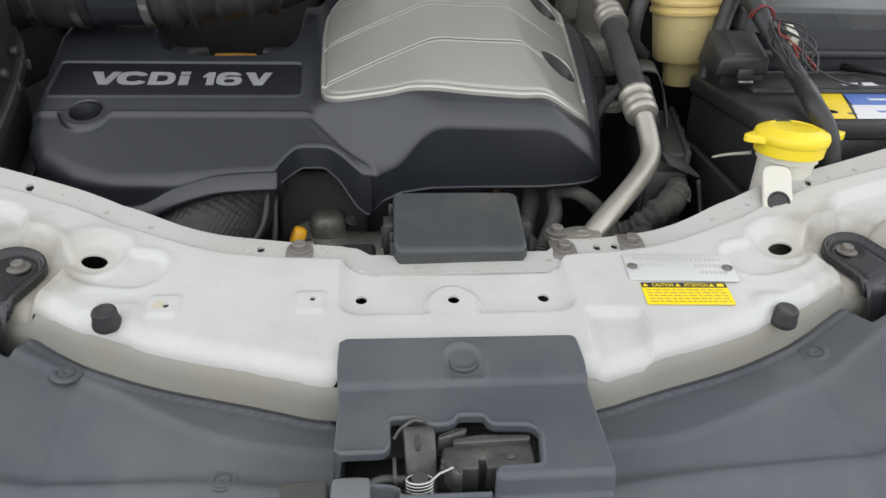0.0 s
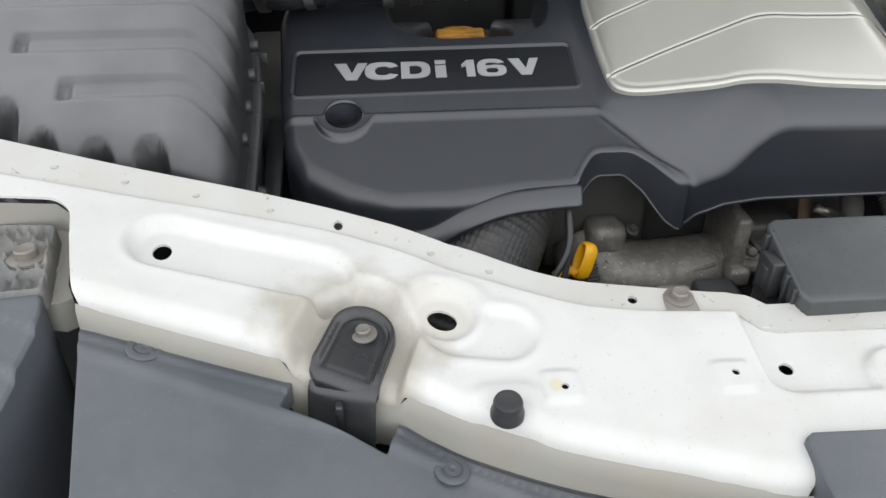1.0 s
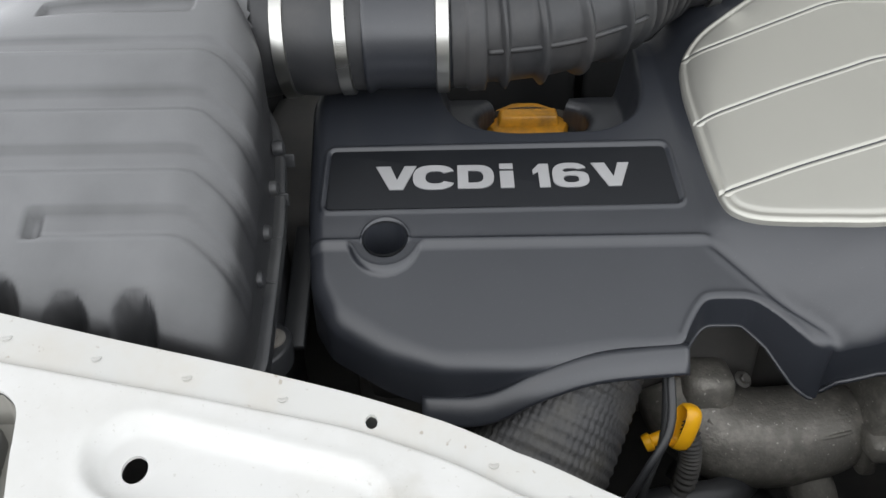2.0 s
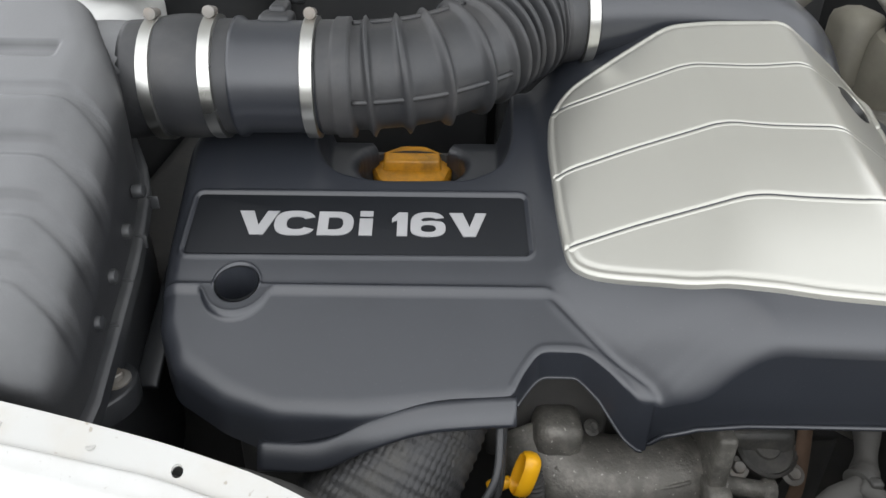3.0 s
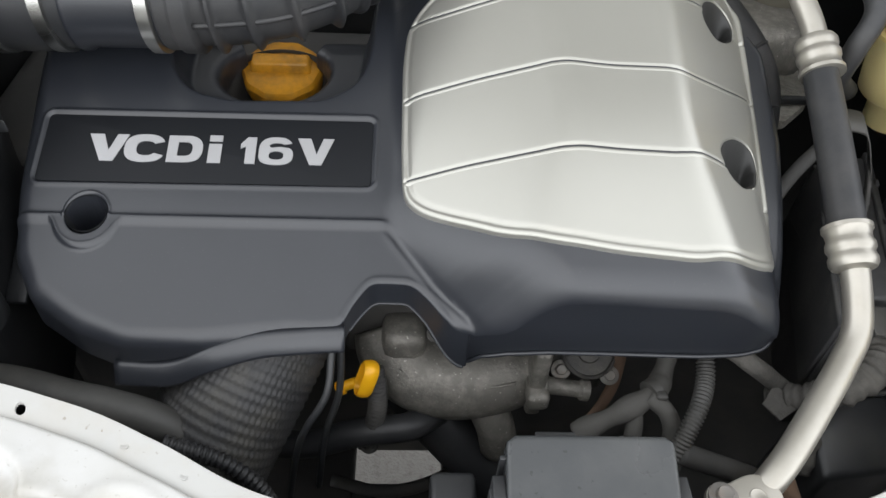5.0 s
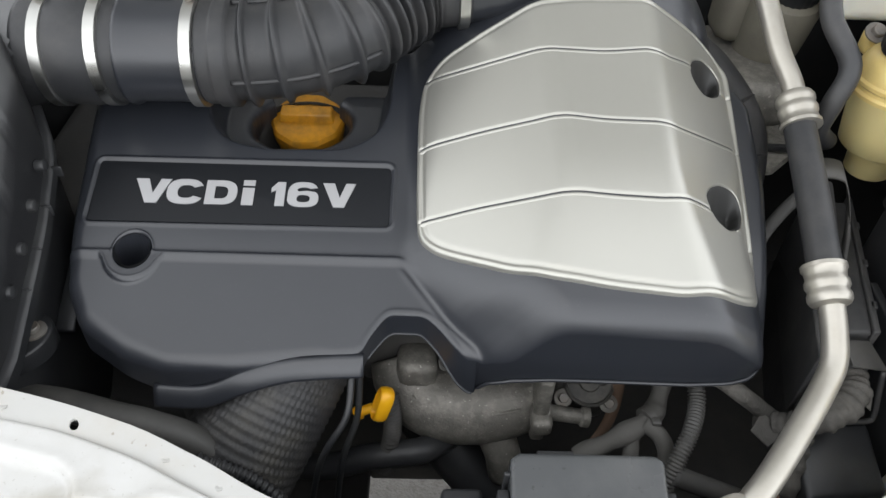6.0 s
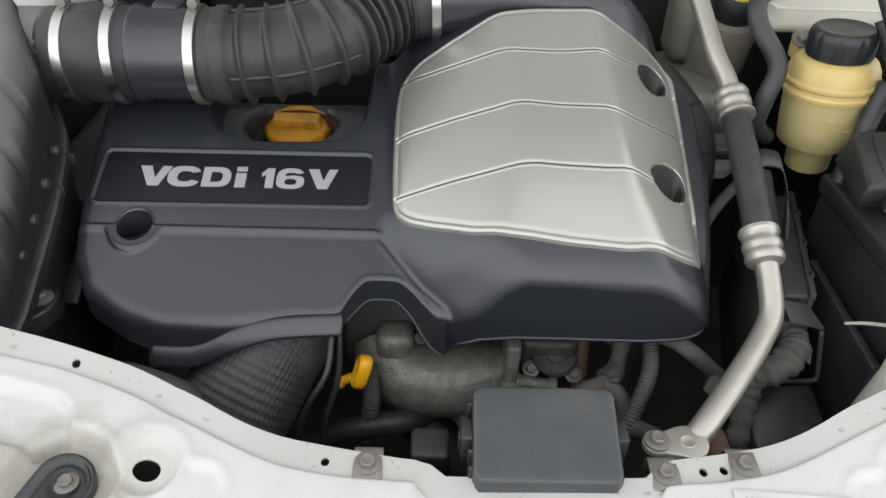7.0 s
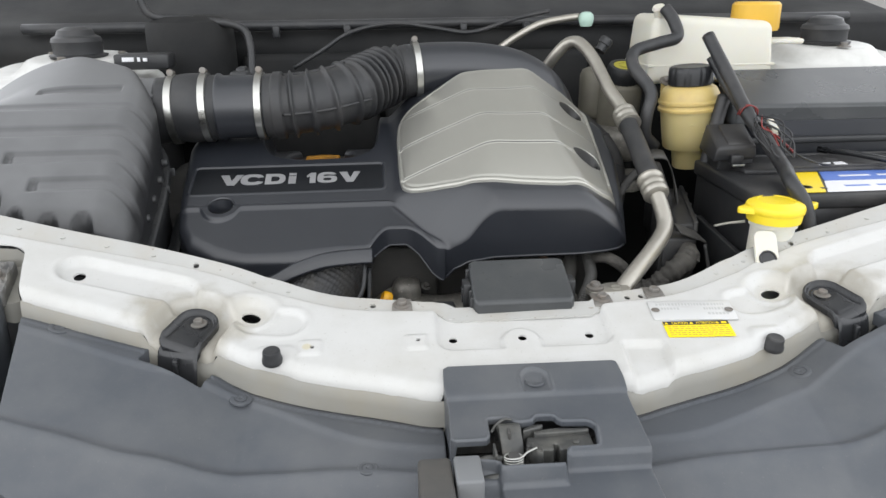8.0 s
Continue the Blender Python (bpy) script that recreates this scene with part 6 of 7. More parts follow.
# ---- sides and rear of the bay ----
def build_bay():
    for s, nm in ((-1, "wall_left"), (1, "wall_right")):
        rows = []
        for y in np.linspace(0.55, 1.30, 16):
            rows.append([(s * (0.80 + 0.01 * math.sin(9 * y)), y, 0.30), (s * 0.72, y, 0.70), (s * 0.70, y, 0.92), (s * (0.735), y, 1.00 + 0.05 * y), (s * 0.80, y, 1.02 + 0.05 * y), (s * 0.84, y, 1.03 + 0.05 * y)])
        ob = loft(nm, rows if s > 0 else [r[::-1] for r in rows], M_APRON)
        tagged(ob, "dusty white painted inner wing", "inner wing", kind="structure")
        # strut tower
        c = (s * 0.607 + 0.012, 1.075, 1.150)
        t = thing("strut_tower", "dusty pale strut tower with a black rubber mount cap", "strut tower", c, group="strut towers")
        outline = fillet([(c[0] - 0.13, 0.93), (c[0] + 0.16, 0.93), (c[0] + 0.16, 1.20), (c[0] - 0.13, 1.20)] if s > 0 else [(c[0] - 0.16, 0.93), (c[0] + 0.13, 0.93), (c[0] + 0.13, 1.20), (c[0] - 0.16, 1.20)], 0.05)
        sheet("tower_top", outline, lambda X, Y, e, c=c: 1.135 + 0.022 * (1 - sm(np.hypot(X - c[0], Y - c[1]), 0.07, 0.10)) + 0.16 * (Y - 1.05) * 0.4 - rnd(e, 0.02), 0.005, M_APRON, t, drop=0.045)
        # pale tower's side: grime, darkened further for the shade it stands in
        block("tower_side", (c[0] - 0.120 if s > 0 else c[0] - 0.150, 0.945, 0.80), (c[0] + 0.150 if s > 0 else c[0] + 0.120, 1.185, 1.10), M_FIRE, t, r=0.04, label="grimy tower side, shade put into its dark colour")
        lathe("mount_cap", [(0.041, 0.0), (0.043, 0.004), (0.036, 0.006), (0.036, 0.020), (0.0375, 0.024), (0.035, 0.030), (0.029, 0.033), (0.025, 0.041), (0.014, 0.045), (0.004, 0.045)], (c[0], c[1], 1.158), M_RUBBER, t, "black rubber mount cap", sides=36)
        for k in range(3):
            a = 2 * math.pi * k / 3 + 0.5
            bolt(t, (c[0] + 0.063 * math.cos(a), c[1] + 0.063 * math.sin(a), 1.157), 0.006)
    rows = []
    for x in np.linspace(-0.85, 0.85, 30):
        k = 0.012 * math.sin(x * 14)
        rows.append([(x, 1.22 + k, 0.35), (x, 1.22 + k, 0.90), (x, 1.20 + k, 1.12), (x, 1.185, 1.150), (x, 1.19, 1.185), (x, 1.24, 1.20), (x, 1.34, 1.22), (x, 1.45, 1.28)])
    tagged(loft("wall_firewall", rows[::-1], M_FIRE), "dark sound-deadened firewall and cowl", "firewall", kind="structure")


build_bay()


def build_engine_block():
    t = thing("engine", "dark grimy diesel engine with a cast aluminium manifold", "engine", (-0.08, 0.85, 0.45))
    block("cylinder_block", (-0.36, 0.77, 0.62), (0.16, 1.05, 0.86), M_DARK, t, r=0.02)
    # two dark filler blocks, added so the gaps round the cover stay dark
    block("rear_filler", (-0.34, 0.925, 0.84), (0.14, 1.06, 0.975), M_DARK, t, r=0.02)
    block("side_filler", (-0.47, 0.82, 0.60), (-0.352, 1.10, 0.985), M_DARK, t, r=0.02)
    block("cylinder_head", (-0.35, 0.752, 0.84), (0.15, 0.93, 0.955), M_DARK, t, r=0.015)
    body = curve_pts([(-0.117, 0.738, 0.878), (-0.108, 0.722, 0.862), (-0.088, 0.711, 0.851), (-0.060, 0.705, 0.849), (-0.030, 0.704, 0.854), (-0.006, 0.706, 0.860), (0.004, 0.708, 0.862)], 8)
    tube("cast_elbow", body, lambda s: 0.024 + 0.012 * math.sin(2.7 * min(1, s + 0.12)), M_CAST, t, sides=32)
    tube("mould_seam", [p + Vector((0, -0.026, 0.020)) for p in body[10:40:2]], 0.0016, M_CAST, t, sides=6)
    # square port above the elbow; a dark block stands for its recess's shade
    block("elbow_port", (-0.119, 0.698, 0.868), (-0.083, 0.734, 0.907), M_CAST, t, r=0.010)
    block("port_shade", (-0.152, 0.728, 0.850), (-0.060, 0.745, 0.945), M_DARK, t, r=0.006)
    bolt(t, (-0.077, 0.712, 0.898), 0.0036, (0.3, -0.5, 0.8), M_CASTD)
    # flange plate with its lug and the valve beside it
    block("elbow_flange", (-0.001, 0.672, 0.842), (0.012, 0.738, 0.925), M_CAST, t, r=0.004)
    block("flange_lug", (-0.003, 0.662, 0.864), (0.015, 0.690, 0.882), M_CAST, t, r=0.005)
    lathe("flange_stub", [(0.0085, -0.004), (0.0095, 0.0), (0.0070, 0.004), (0.0066, 0.028), (0.0088, 0.030), (0.0088, 0.036), (0.003, 0.037)], (0.012, 0.680, 0.876), M_CAST, t, axis=(0.95, -0.05, -0.12), sides=18)
    tube("elbow_leg", curve_pts([(-0.032, 0.690, 0.835), (-0.022, 0.680, 0.815), (-0.016, 0.676, 0.785)], 5), 0.017, M_CAST, t, sides=14)
    block("valve_housing", (0.014, 0.700, 0.835), (0.070, 0.752, 0.905), M_CASTD, t, r=0.008)
    lathe("valve_cap", [(0.0200, -0.045), (0.0210, -0.004), (0.0228, -0.002), (0.0228, 0.002), (0.0205, 0.004), (0.0195, 0.0015), (0.0100, 0.0012), (0.0090, 0.0030), (0.0005, 0.0034)], (0.0490, 0.704, 0.889), M_CASTD, t, axis=(0.06, -0.50, 0.86), sides=32)
    for x, y, z in ((0.026, 0.692, 0.880), (0.066, 0.690, 0.876)):
        bolt(t, (x, y, z), 0.0046, (0, -0.6, 0.8), M_BOLT)
    rows = [[(x - 0.0055, y, z), (x - 0.0045, y - 0.002, z + 0.001), (x + 0.0045, y - 0.002, z + 0.001), (x + 0.0055, y, z)] for x, y, z in curve_pts([(0.074, 0.716, 0.935), (0.0745, 0.706, 0.905), (0.074, 0.697, 0.880), (0.071, 0.688, 0.862), (0.062, 0.678, 0.846), (0.050, 0.670, 0.835)], 5)]
    loft("heat_strap", rows, M_RUST, t, "rusty iron strap")
    tube("bright_nipple", [(0.080, 0.702, 0.918), (0.092, 0.700, 0.914), (0.104, 0.698, 0.908)], 0.0042, M_ALU, t, sides=10)
    s = thing("wire_sleeve", "grey fabric heat sleeve tied with a strap under the engine cover", "cable sleeve", (0.06, 0.62, 0.93))
    tube("sleeve", curve_pts([(0.030, 0.634, 0.880), (0.048, 0.637, 0.893), (0.066, 0.641, 0.905), (0.084, 0.650, 0.911), (0.094, 0.664, 0.910), (0.101, 0.682, 0.922), (0.106, 0.705, 0.940)], 8), lambda u: 0.0082 + 0.0012 * math.sin(u * 23), M_SLEEVE, s, sides=16)
    tube("tail", curve_pts([(0.080, 0.646, 0.913), (0.092, 0.638, 0.908), (0.099, 0.630, 0.894), (0.100, 0.624, 0.870)], 6), 0.0068, M_SLEEVE, s, sides=12)
    tube("tail", curve_pts([(0.070, 0.642, 0.906), (0.071, 0.632, 0.893), (0.070, 0.624, 0.870)], 5), 0.0065, M_SLEEVE, s, sides=10)
    lathe("tie_band", [(0.0095, -0.0035), (0.0108, -0.003), (0.0108, 0.003), (0.0095, 0.0035)], (0.085, 0.651, 0.911), M_GREYR, s, axis=(0.8, 0.5, 0.1), sides=22)
    block("tie_head", (0.084, 0.640, 0.914), (0.092, 0.647, 0.921), M_GREYR, s, r=0.0015)


M_CASTD = material("dull_grey_casting", (0.085, 0.083, 0.078), 0.5, metal=0.3, var=0.25, bump=0.3, fine=320, dirt=(0.24, 0.22, 0.19), amount=0.45, dscale=60, depth=0.0015)
M_SLEEVE = material("grey_fabric_sleeve", (0.075, 0.072, 0.066), 0.8, var=0.25, bump=0.4, fine=260)
M_GREYR = material("dusty_grey_rubber", (0.050, 0.049, 0.046), 0.55, var=0.2, dirt=(0.14, 0.13, 0.115), amount=0.4, dscale=20)
def build_bay_blackout():
    # unseen dark panels added so the bay's depths stay black except one gap
    t = thing("bay_blackout", "dark panels added low in the bay to hide the ground, with an open gap", "undertray", (0, 0.7, 0.55))
    for a, b in (((-0.70, 0.50, 0.55), (-0.158, 0.95, 0.58)), ((-0.056, 0.50, 0.55), (0.70, 1.20, 0.58)), ((-0.158, 0.50, 0.55), (-0.056, 0.742, 0.58)), ((-0.158, 0.797, 0.55), (-0.056, 0.95, 0.58))):
        block("blackout_panel", a, b, M_DARK, t, r=0.004)
    tube("crossbar", curve_pts([(-0.18, 0.735, 0.60), (-0.13, 0.722, 0.60), (-0.08, 0.724, 0.61), (-0.02, 0.75, 0.62)], 6), 0.007, M_DARK, t, sides=10)


build_bay_blackout()
M_GREYW = material("grey_heat_sleeve", (0.042, 0.041, 0.039), 0.75, var=0.25, bump=0.4, fine=200)
build_engine_block()


def build_hoses():
    # braided charge-air hose on the left
    t = thing("charge_air_hose", "thick black braided charge-air hose below the engine cover", "hose", (-0.24, 0.64, 0.80))
    path = curve_pts([(-0.190, 0.735, 0.945), (-0.205, 0.700, 0.918), (-0.232, 0.655, 0.880), (-0.262, 0.615, 0.830), (-0.285, 0.590, 0.76), (-0.295, 0.58, 0.68)], 12)
    fine = curve_pts([tuple(p) for p in path[::6]], 20)
    verts, faces, k = [], [], 204
    for i, p in enumerate(fine):
        d = (fine[min(i + 1, len(fine) - 1)] - fine[max(i - 1, 0)]).normalized()
        ref = d.cross(Vector((0, 0, 1))).normalized()
        up = d.cross(ref)
        for q in range(k):
            a = 2 * math.pi * q / k
            weave = math.cos(34 * a + i * 0.75) * math.cos(34 * a - i * 0.75)
            r = 0.0498 + 0.0012 * weave
            verts.append(p + ref * (r * math.cos(a)) + up * (r * math.sin(a)))
    n = len(fine)
    faces = [(i * k + q, i * k + (q + 1) % k, (i + 1) * k + (q + 1) % k, (i + 1) * k + q) for i in range(n - 1) for q in range(k)]
    mesh_part("braided_hose", verts, faces, M_BRAID, t)
    lathe("hose_clamp", [(0.051, -0.007), (0.053, -0.006), (0.053, 0.006), (0.051, 0.007)], fine[8], M_DARK, t, axis=fine[10] - fine[6], sides=48)
    cable("coolant_hose", "grey rubber coolant hose behind the crossmember", [(-0.52, 0.66, 0.90), (-0.40, 0.650, 0.920), (-0.325, 0.630, 0.927), (-0.299, 0.625, 0.925), (-0.266, 0.622, 0.908), (-0.237, 0.618, 0.862), (-0.213, 0.612, 0.80), (-0.20, 0.61, 0.74)], 0.0125, M_GREYR, 16, 8)
    cable("lower_hose", "dark rubber hose deep in the bay", [(-0.30, 0.70, 0.80), (-0.20, 0.668, 0.800), (-0.139, 0.665, 0.824), (-0.114, 0.665, 0.830), (-0.094, 0.668, 0.831), (-0.07, 0.69, 0.82)], 0.012, M_RUBBER, 16, 8)
    cable("lower_hose", "dark rubber hose deep in the bay", [(-0.100, 0.720, 0.815), (-0.075, 0.700, 0.796), (-0.048, 0.684, 0.770), (-0.018, 0.670, 0.735), (0.02, 0.66, 0.68)], 0.024, M_RUBBER, 16, 8)
    cable("wire_conduit", "dark thin cable beside the dipstick", [(-0.150, 0.66, 0.955), (-0.153, 0.635, 0.930), (-0.168, 0.622, 0.905), (-0.178, 0.622, 0.87), (-0.19, 0.615, 0.80)], 0.0027, M_BOX, 8)
    cable("wire_conduit", "dark thin cable beside the dipstick", [(-0.146, 0.675, 0.94), (-0.148, 0.655, 0.90), (-0.160, 0.642, 0.86), (-0.168, 0.63, 0.80)], 0.0027, M_BOX, 8)

    def conduit(name, label, pts, r, mat):
        t = thing(name, label, "conduit", pts[-1])
        path = curve_pts(pts, 30)
        tube("corrugated_sleeve", path, lambda s: r + 0.0011 * math.sin(s * len(path) * 1.57), mat, t, sides=14)
    conduit("corrugated_conduit", "grey corrugated cable conduit", [(0.119, 0.690, 0.960), (0.1205, 0.672, 0.940), (0.1190, 0.652, 0.930), (0.1110, 0.632, 0.926), (0.1010, 0.616, 0.916), (0.0930, 0.604, 0.900), (0.086, 0.595, 0.870)], 0.0062, M_GREYR)
    t = thing("spiral_wrap", "black spiral-wrapped lead along the crossmember's flange", "cable", (-0.2, 0.60, 0.88))
    path = curve_pts([(-0.262, 0.606, 0.912), (-0.240, 0.603, 0.905), (-0.222, 0.600, 0.896), (-0.205, 0.596, 0.878), (-0.195, 0.592, 0.855), (-0.19, 0.59, 0.82)], 30)
    tube("wrap", path, lambda u: 0.0048 + 0.0010 * math.sin(u * len(path) * 1.05), M_RUBBER, t, sides=12)
    conduit("corrugated_conduit", "grey corrugated dipstick sleeve", [(-0.124, 0.684, 0.890), (-0.121, 0.674, 0.872), (-0.122, 0.668, 0.850), (-0.130, 0.665, 0.80)], 0.0072, M_DARK)
    cable("lower_hose", "dark hose beside the relay conduit", [(0.094, 0.606, 0.905), (0.115, 0.606, 0.893), (0.140, 0.607, 0.878), (0.165, 0.61, 0.86)], 0.0085, M_DARK, 12)
    cable("heater_hose", "grey taped hose under the engine cover's corner", [(0.122, 0.680, 0.940), (0.137, 0.664, 0.947), (0.1500, 0.6545, 0.943), (0.1640, 0.6560, 0.930), (0.1787, 0.6600, 0.914), (0.1930, 0.655, 0.905)], 0.0072, M_DUSTCLOTH, 14)
    cable("bracket_pipe", "rusty brown pipe behind the crossmember", [(0.165, 0.60, 0.90), (0.158, 0.565, 0.91), (0.150, 0.545, 0.925), (0.146, 0.538, 0.94)], 0.009, M_RUST, 12)


M_DUSTCLOTH = material("dusty_cloth_tape", (0.058, 0.055, 0.050), 0.85, var=0.3, bump=0.7, fine=160, dirt=(0.20, 0.185, 0.16), amount=0.4, dscale=30, depth=0.003)
M_BRAID = material("black_braid", (0.040, 0.040, 0.041), 0.55, var=0.2, bump=0.4, fine=700, dirt=(0.20, 0.18, 0.13), amount=0.22, dscale=30)
build_hoses()


def build_dipstick():
    t = thing("dipstick", "orange plastic oil dipstick handle", "dipstick", (-0.13, 0.66, 0.87))
    m = Matrix.Translation((-0.129, 0.672, 0.893)) @ pose(0, 0, 0, -12, 20, 8)
    bm = bmesh.new()
    n, k = 28, 8
    ring = []
    for i in range(n):
        a = 2 * math.pi * i / n
        c = Vector((0, 0.0072 * math.copysign(abs(math.cos(a)) ** 0.7, math.cos(a)), 0.0145 * math.copysign(abs(math.sin(a)) ** 0.7, math.sin(a))))
        d = Vector((0, math.cos(a), math.sin(a)))
        ring.append([bm.verts.new(m @ (c + Vector((1, 0, 0)) * (0.0058 * math.cos(2 * math.pi * j / k)) + d * (0.0021 * math.sin(2 * math.pi * j / k)))) for j in range(k)])
    for i in range(n):
        for j in range(k):
            bm.faces.new((ring[i][j], ring[(i + 1) % n][j], ring[(i + 1) % n][(j + 1) % k], ring[i][(j + 1) % k]))
    part("loop_handle", bm, M_DIP, t)
    lathe("stopper", [(0.0055, -0.012), (0.0062, -0.010), (0.0062, -0.007), (0.0042, -0.006), (0.0042, 0.004), (0.003, 0.005)], (-0.1415, 0.676, 0.880), M_DIP, t, axis=(0.9, 0.1, 0.45), sides=18)


build_dipstick()


def build_right_middle():
    """Plastic housing beside the refrigerant pipe."""
    t = thing("gear_cable_housing", "dusty black plastic harness channel beside the engine", "harness channel", (0.225, 0.72, 0.90))
    def at(u, y, z):
        return (0.238 + 0.283 * (y - 0.69) + u, y, z)

    def bar(name, u0, u1, y0, y1, z0, z1, mat=None, r=0.002):
        hexa(name, [at(u0, y0, z0), at(u1, y0, z0), at(u1, y1, z0), at(u0, y1, z0), at(u0, y0, z1), at(u1, y0, z1), at(u1, y1, z1), at(u0, y1, z1)], mat or M_CHAN, t, r)
    bar("channel", -0.022, 0.020, 0.668, 0.860, 0.84, 0.966, r=0.004)
    bar("channel_edge", 0.018, 0.024, 0.690, 0.862, 0.90, 0.978, r=0.0015)
    bar("channel_edge", -0.026, -0.021, 0.668, 0.850, 0.90, 0.972, r=0.0015)
    bar("channel_cover", -0.004, 0.0195, 0.692, 0.858, 0.962, 0.975, r=0.003)
    for k in range(3):
        y = 0.716 + 0.050 * k
        bar("channel_clip", 0.019, 0.026, y, y + 0.009, 0.955, 0.978, r=0.0015)
    hexa("flat_bracket", [(0.2235, 0.6765, 0.981), (0.2245, 0.6560, 0.976), (0.2640, 0.6670, 0.958), (0.2570, 0.6900, 0.965), (0.2235, 0.6765, 0.984), (0.2245, 0.6560, 0.979), (0.2640, 0.6670, 0.961), (0.2570, 0.6900, 0.968)], M_GREYR, t, 0.0008)
    lathe("end_pin", [(0.0045, -0.006), (0.0045, 0.004), (0.003, 0.006), (0.001, 0.006)], (0.2625, 0.7080, 0.966), M_CHAN, t, sides=12)
    hexa("lower_box", [(0.198, 0.590, 0.78), (0.270, 0.600, 0.78), (0.270, 0.655, 0.78), (0.198, 0.650, 0.78), (0.198, 0.590, 0.897), (0.268, 0.602, 0.890), (0.264, 0.653, 0.912), (0.202, 0.648, 0.912)], M_BOX, t, 0.005)
    tube("box_rail", curve_pts([(0.200, 0.647, 0.913), (0.235, 0.650, 0.914), (0.262, 0.652, 0.913), (0.267, 0.655, 0.918), (0.266, 0.662, 0.935), (0.263, 0.668, 0.957)], 5), 0.0024, M_CHAN, t, sides=8)
    arch = curve_pts([(0.2420, 0.827, 1.000), (0.2430, 0.829, 1.026), (0.2480, 0.829, 1.034), (0.2600, 0.828, 1.034), (0.2660, 0.824, 1.031), (0.2700, 0.812, 1.016), (0.2705, 0.795, 0.998), (0.270, 0.780, 0.975)], 6)
    rows = [[(p.x, p.y - 0.008, p.z - 0.006), (p.x, p.y - 0.0082, p.z - 0.0035), (p.x, p.y + 0.009, p.z + 0.004), (p.x + 0.002, p.y + 0.009, p.z + 0.001), (p.x + 0.001, p.y - 0.007, p.z - 0.007)] for p in arch]
    loft("side_arch", rows, M_GREYR, t, "grey plastic arch of the harness channel", close=True)
    hexa("side_panel", [(0.240, 0.760, 0.93), (0.262, 0.765, 0.93), (0.262, 0.826, 0.93), (0.241, 0.826, 0.93), (0.240, 0.760, 0.990), (0.258, 0.765, 0.988), (0.260, 0.826, 1.024), (0.241, 0.826, 1.028)], M_CHAN, t, 0.004)
    loom = curve_pts([(0.2455, 0.690, 0.946), (0.2425, 0.672, 0.949), (0.2390, 0.657, 0.948), (0.2290, 0.6455, 0.943), (0.2140, 0.6400, 0.935), (0.1990, 0.6430, 0.921), (0.1880, 0.6500, 0.910), (0.178, 0.655, 0.900)], 14)
    tube("taped_harness", loom, lambda x: 0.0088 + 0.0038 * math.sin(math.pi * min(1, x * 1.15)) ** 2 + 0.0010 * math.sin(47 * x) + 0.0008 * math.sin(113 * x), M_DUSTCLOTH, t, "dusty taped wire harness", sides=20)
    tube("harness_tail", curve_pts([(0.2040, 0.6410, 0.925), (0.2000, 0.6330, 0.912), (0.1950, 0.6200, 0.898), (0.1900, 0.6050, 0.880)], 8), lambda x: 0.0098 + 0.0010 * math.sin(31 * x), M_DUSTCLOTH, t, "dusty taped wire harness", sides=16)
    hexa("tape_end", [(0.2330, 0.6480, 0.950), (0.2455, 0.6400, 0.944), (0.2500, 0.6520, 0.950), (0.2440, 0.6620, 0.957), (0.2330, 0.6475, 0.9515), (0.2455, 0.6395, 0.9455), (0.2500, 0.6515, 0.9515), (0.2440, 0.6615, 0.9585)], M_DUSTCLOTH, t, 0.0004)
    hexa("tape_end", [(0.1660, 0.6440, 0.908), (0.1790, 0.6340, 0.901), (0.1920, 0.6400, 0.910), (0.1760, 0.6560, 0.917), (0.1660, 0.6435, 0.9095), (0.1790, 0.6335, 0.9025), (0.1920, 0.6395, 0.9115), (0.1760, 0.6555, 0.9185)], M_DUSTCLOTH, t, 0.0004)
    u = thing("turbo_hose", "large dark rubber hose beside the engine cover", "hose", (0.20, 0.90, 1.0))
    tube("hose", curve_pts([(0.150, 0.985, 1.06), (0.180, 0.965, 1.04), (0.205, 0.925, 1.01), (0.205, 0.89, 0.97), (0.19, 0.87, 0.90)], 8), 0.028, M_RUBBER, u, sides=24)
    for p, d in (((0.198, 0.938, 1.02), (0.5, -0.6, -0.5)), ((0.2055, 0.905, 0.99), (0.1, -0.6, -0.8))):
        lathe("hose_rib", [(0.0278, -0.003), (0.0305, 0), (0.0278, 0.003)], p, M_RUBBER, u, axis=d, sides=24)
    h = thing("heat_shield", "pale rough heat shield low behind the engine", "heat shield", (0.27, 0.99, 0.95))
    prism("shield", fillet([(0.236, 0.935), (0.264, 0.930), (0.300, 0.965), (0.325, 1.04), (0.270, 1.045)], 0.006), 0.950, 0.960, M_ROUGHG, h, r=0.001)
    block("shield_bar", (0.230, 0.955, 0.962), (0.30, 0.962, 0.970), M_BOX, h, r=0.002)
    cable("sensor_wire", "grey sensor lead with a plug", [(0.182, 0.77, 0.985), (0.195, 0.785, 0.998), (0.212, 0.80, 1.010), (0.228, 0.812, 1.018)], 0.0055, M_GREYW, 10)


M_ROUGHG = material("rough_pale_grey", (0.30, 0.285, 0.25), 0.8, var=0.3, scale=80, bump=0.8, fine=260, dirt=(0.10, 0.095, 0.085), amount=0.7, dscale=110, depth=0.003)
build_right_middle()


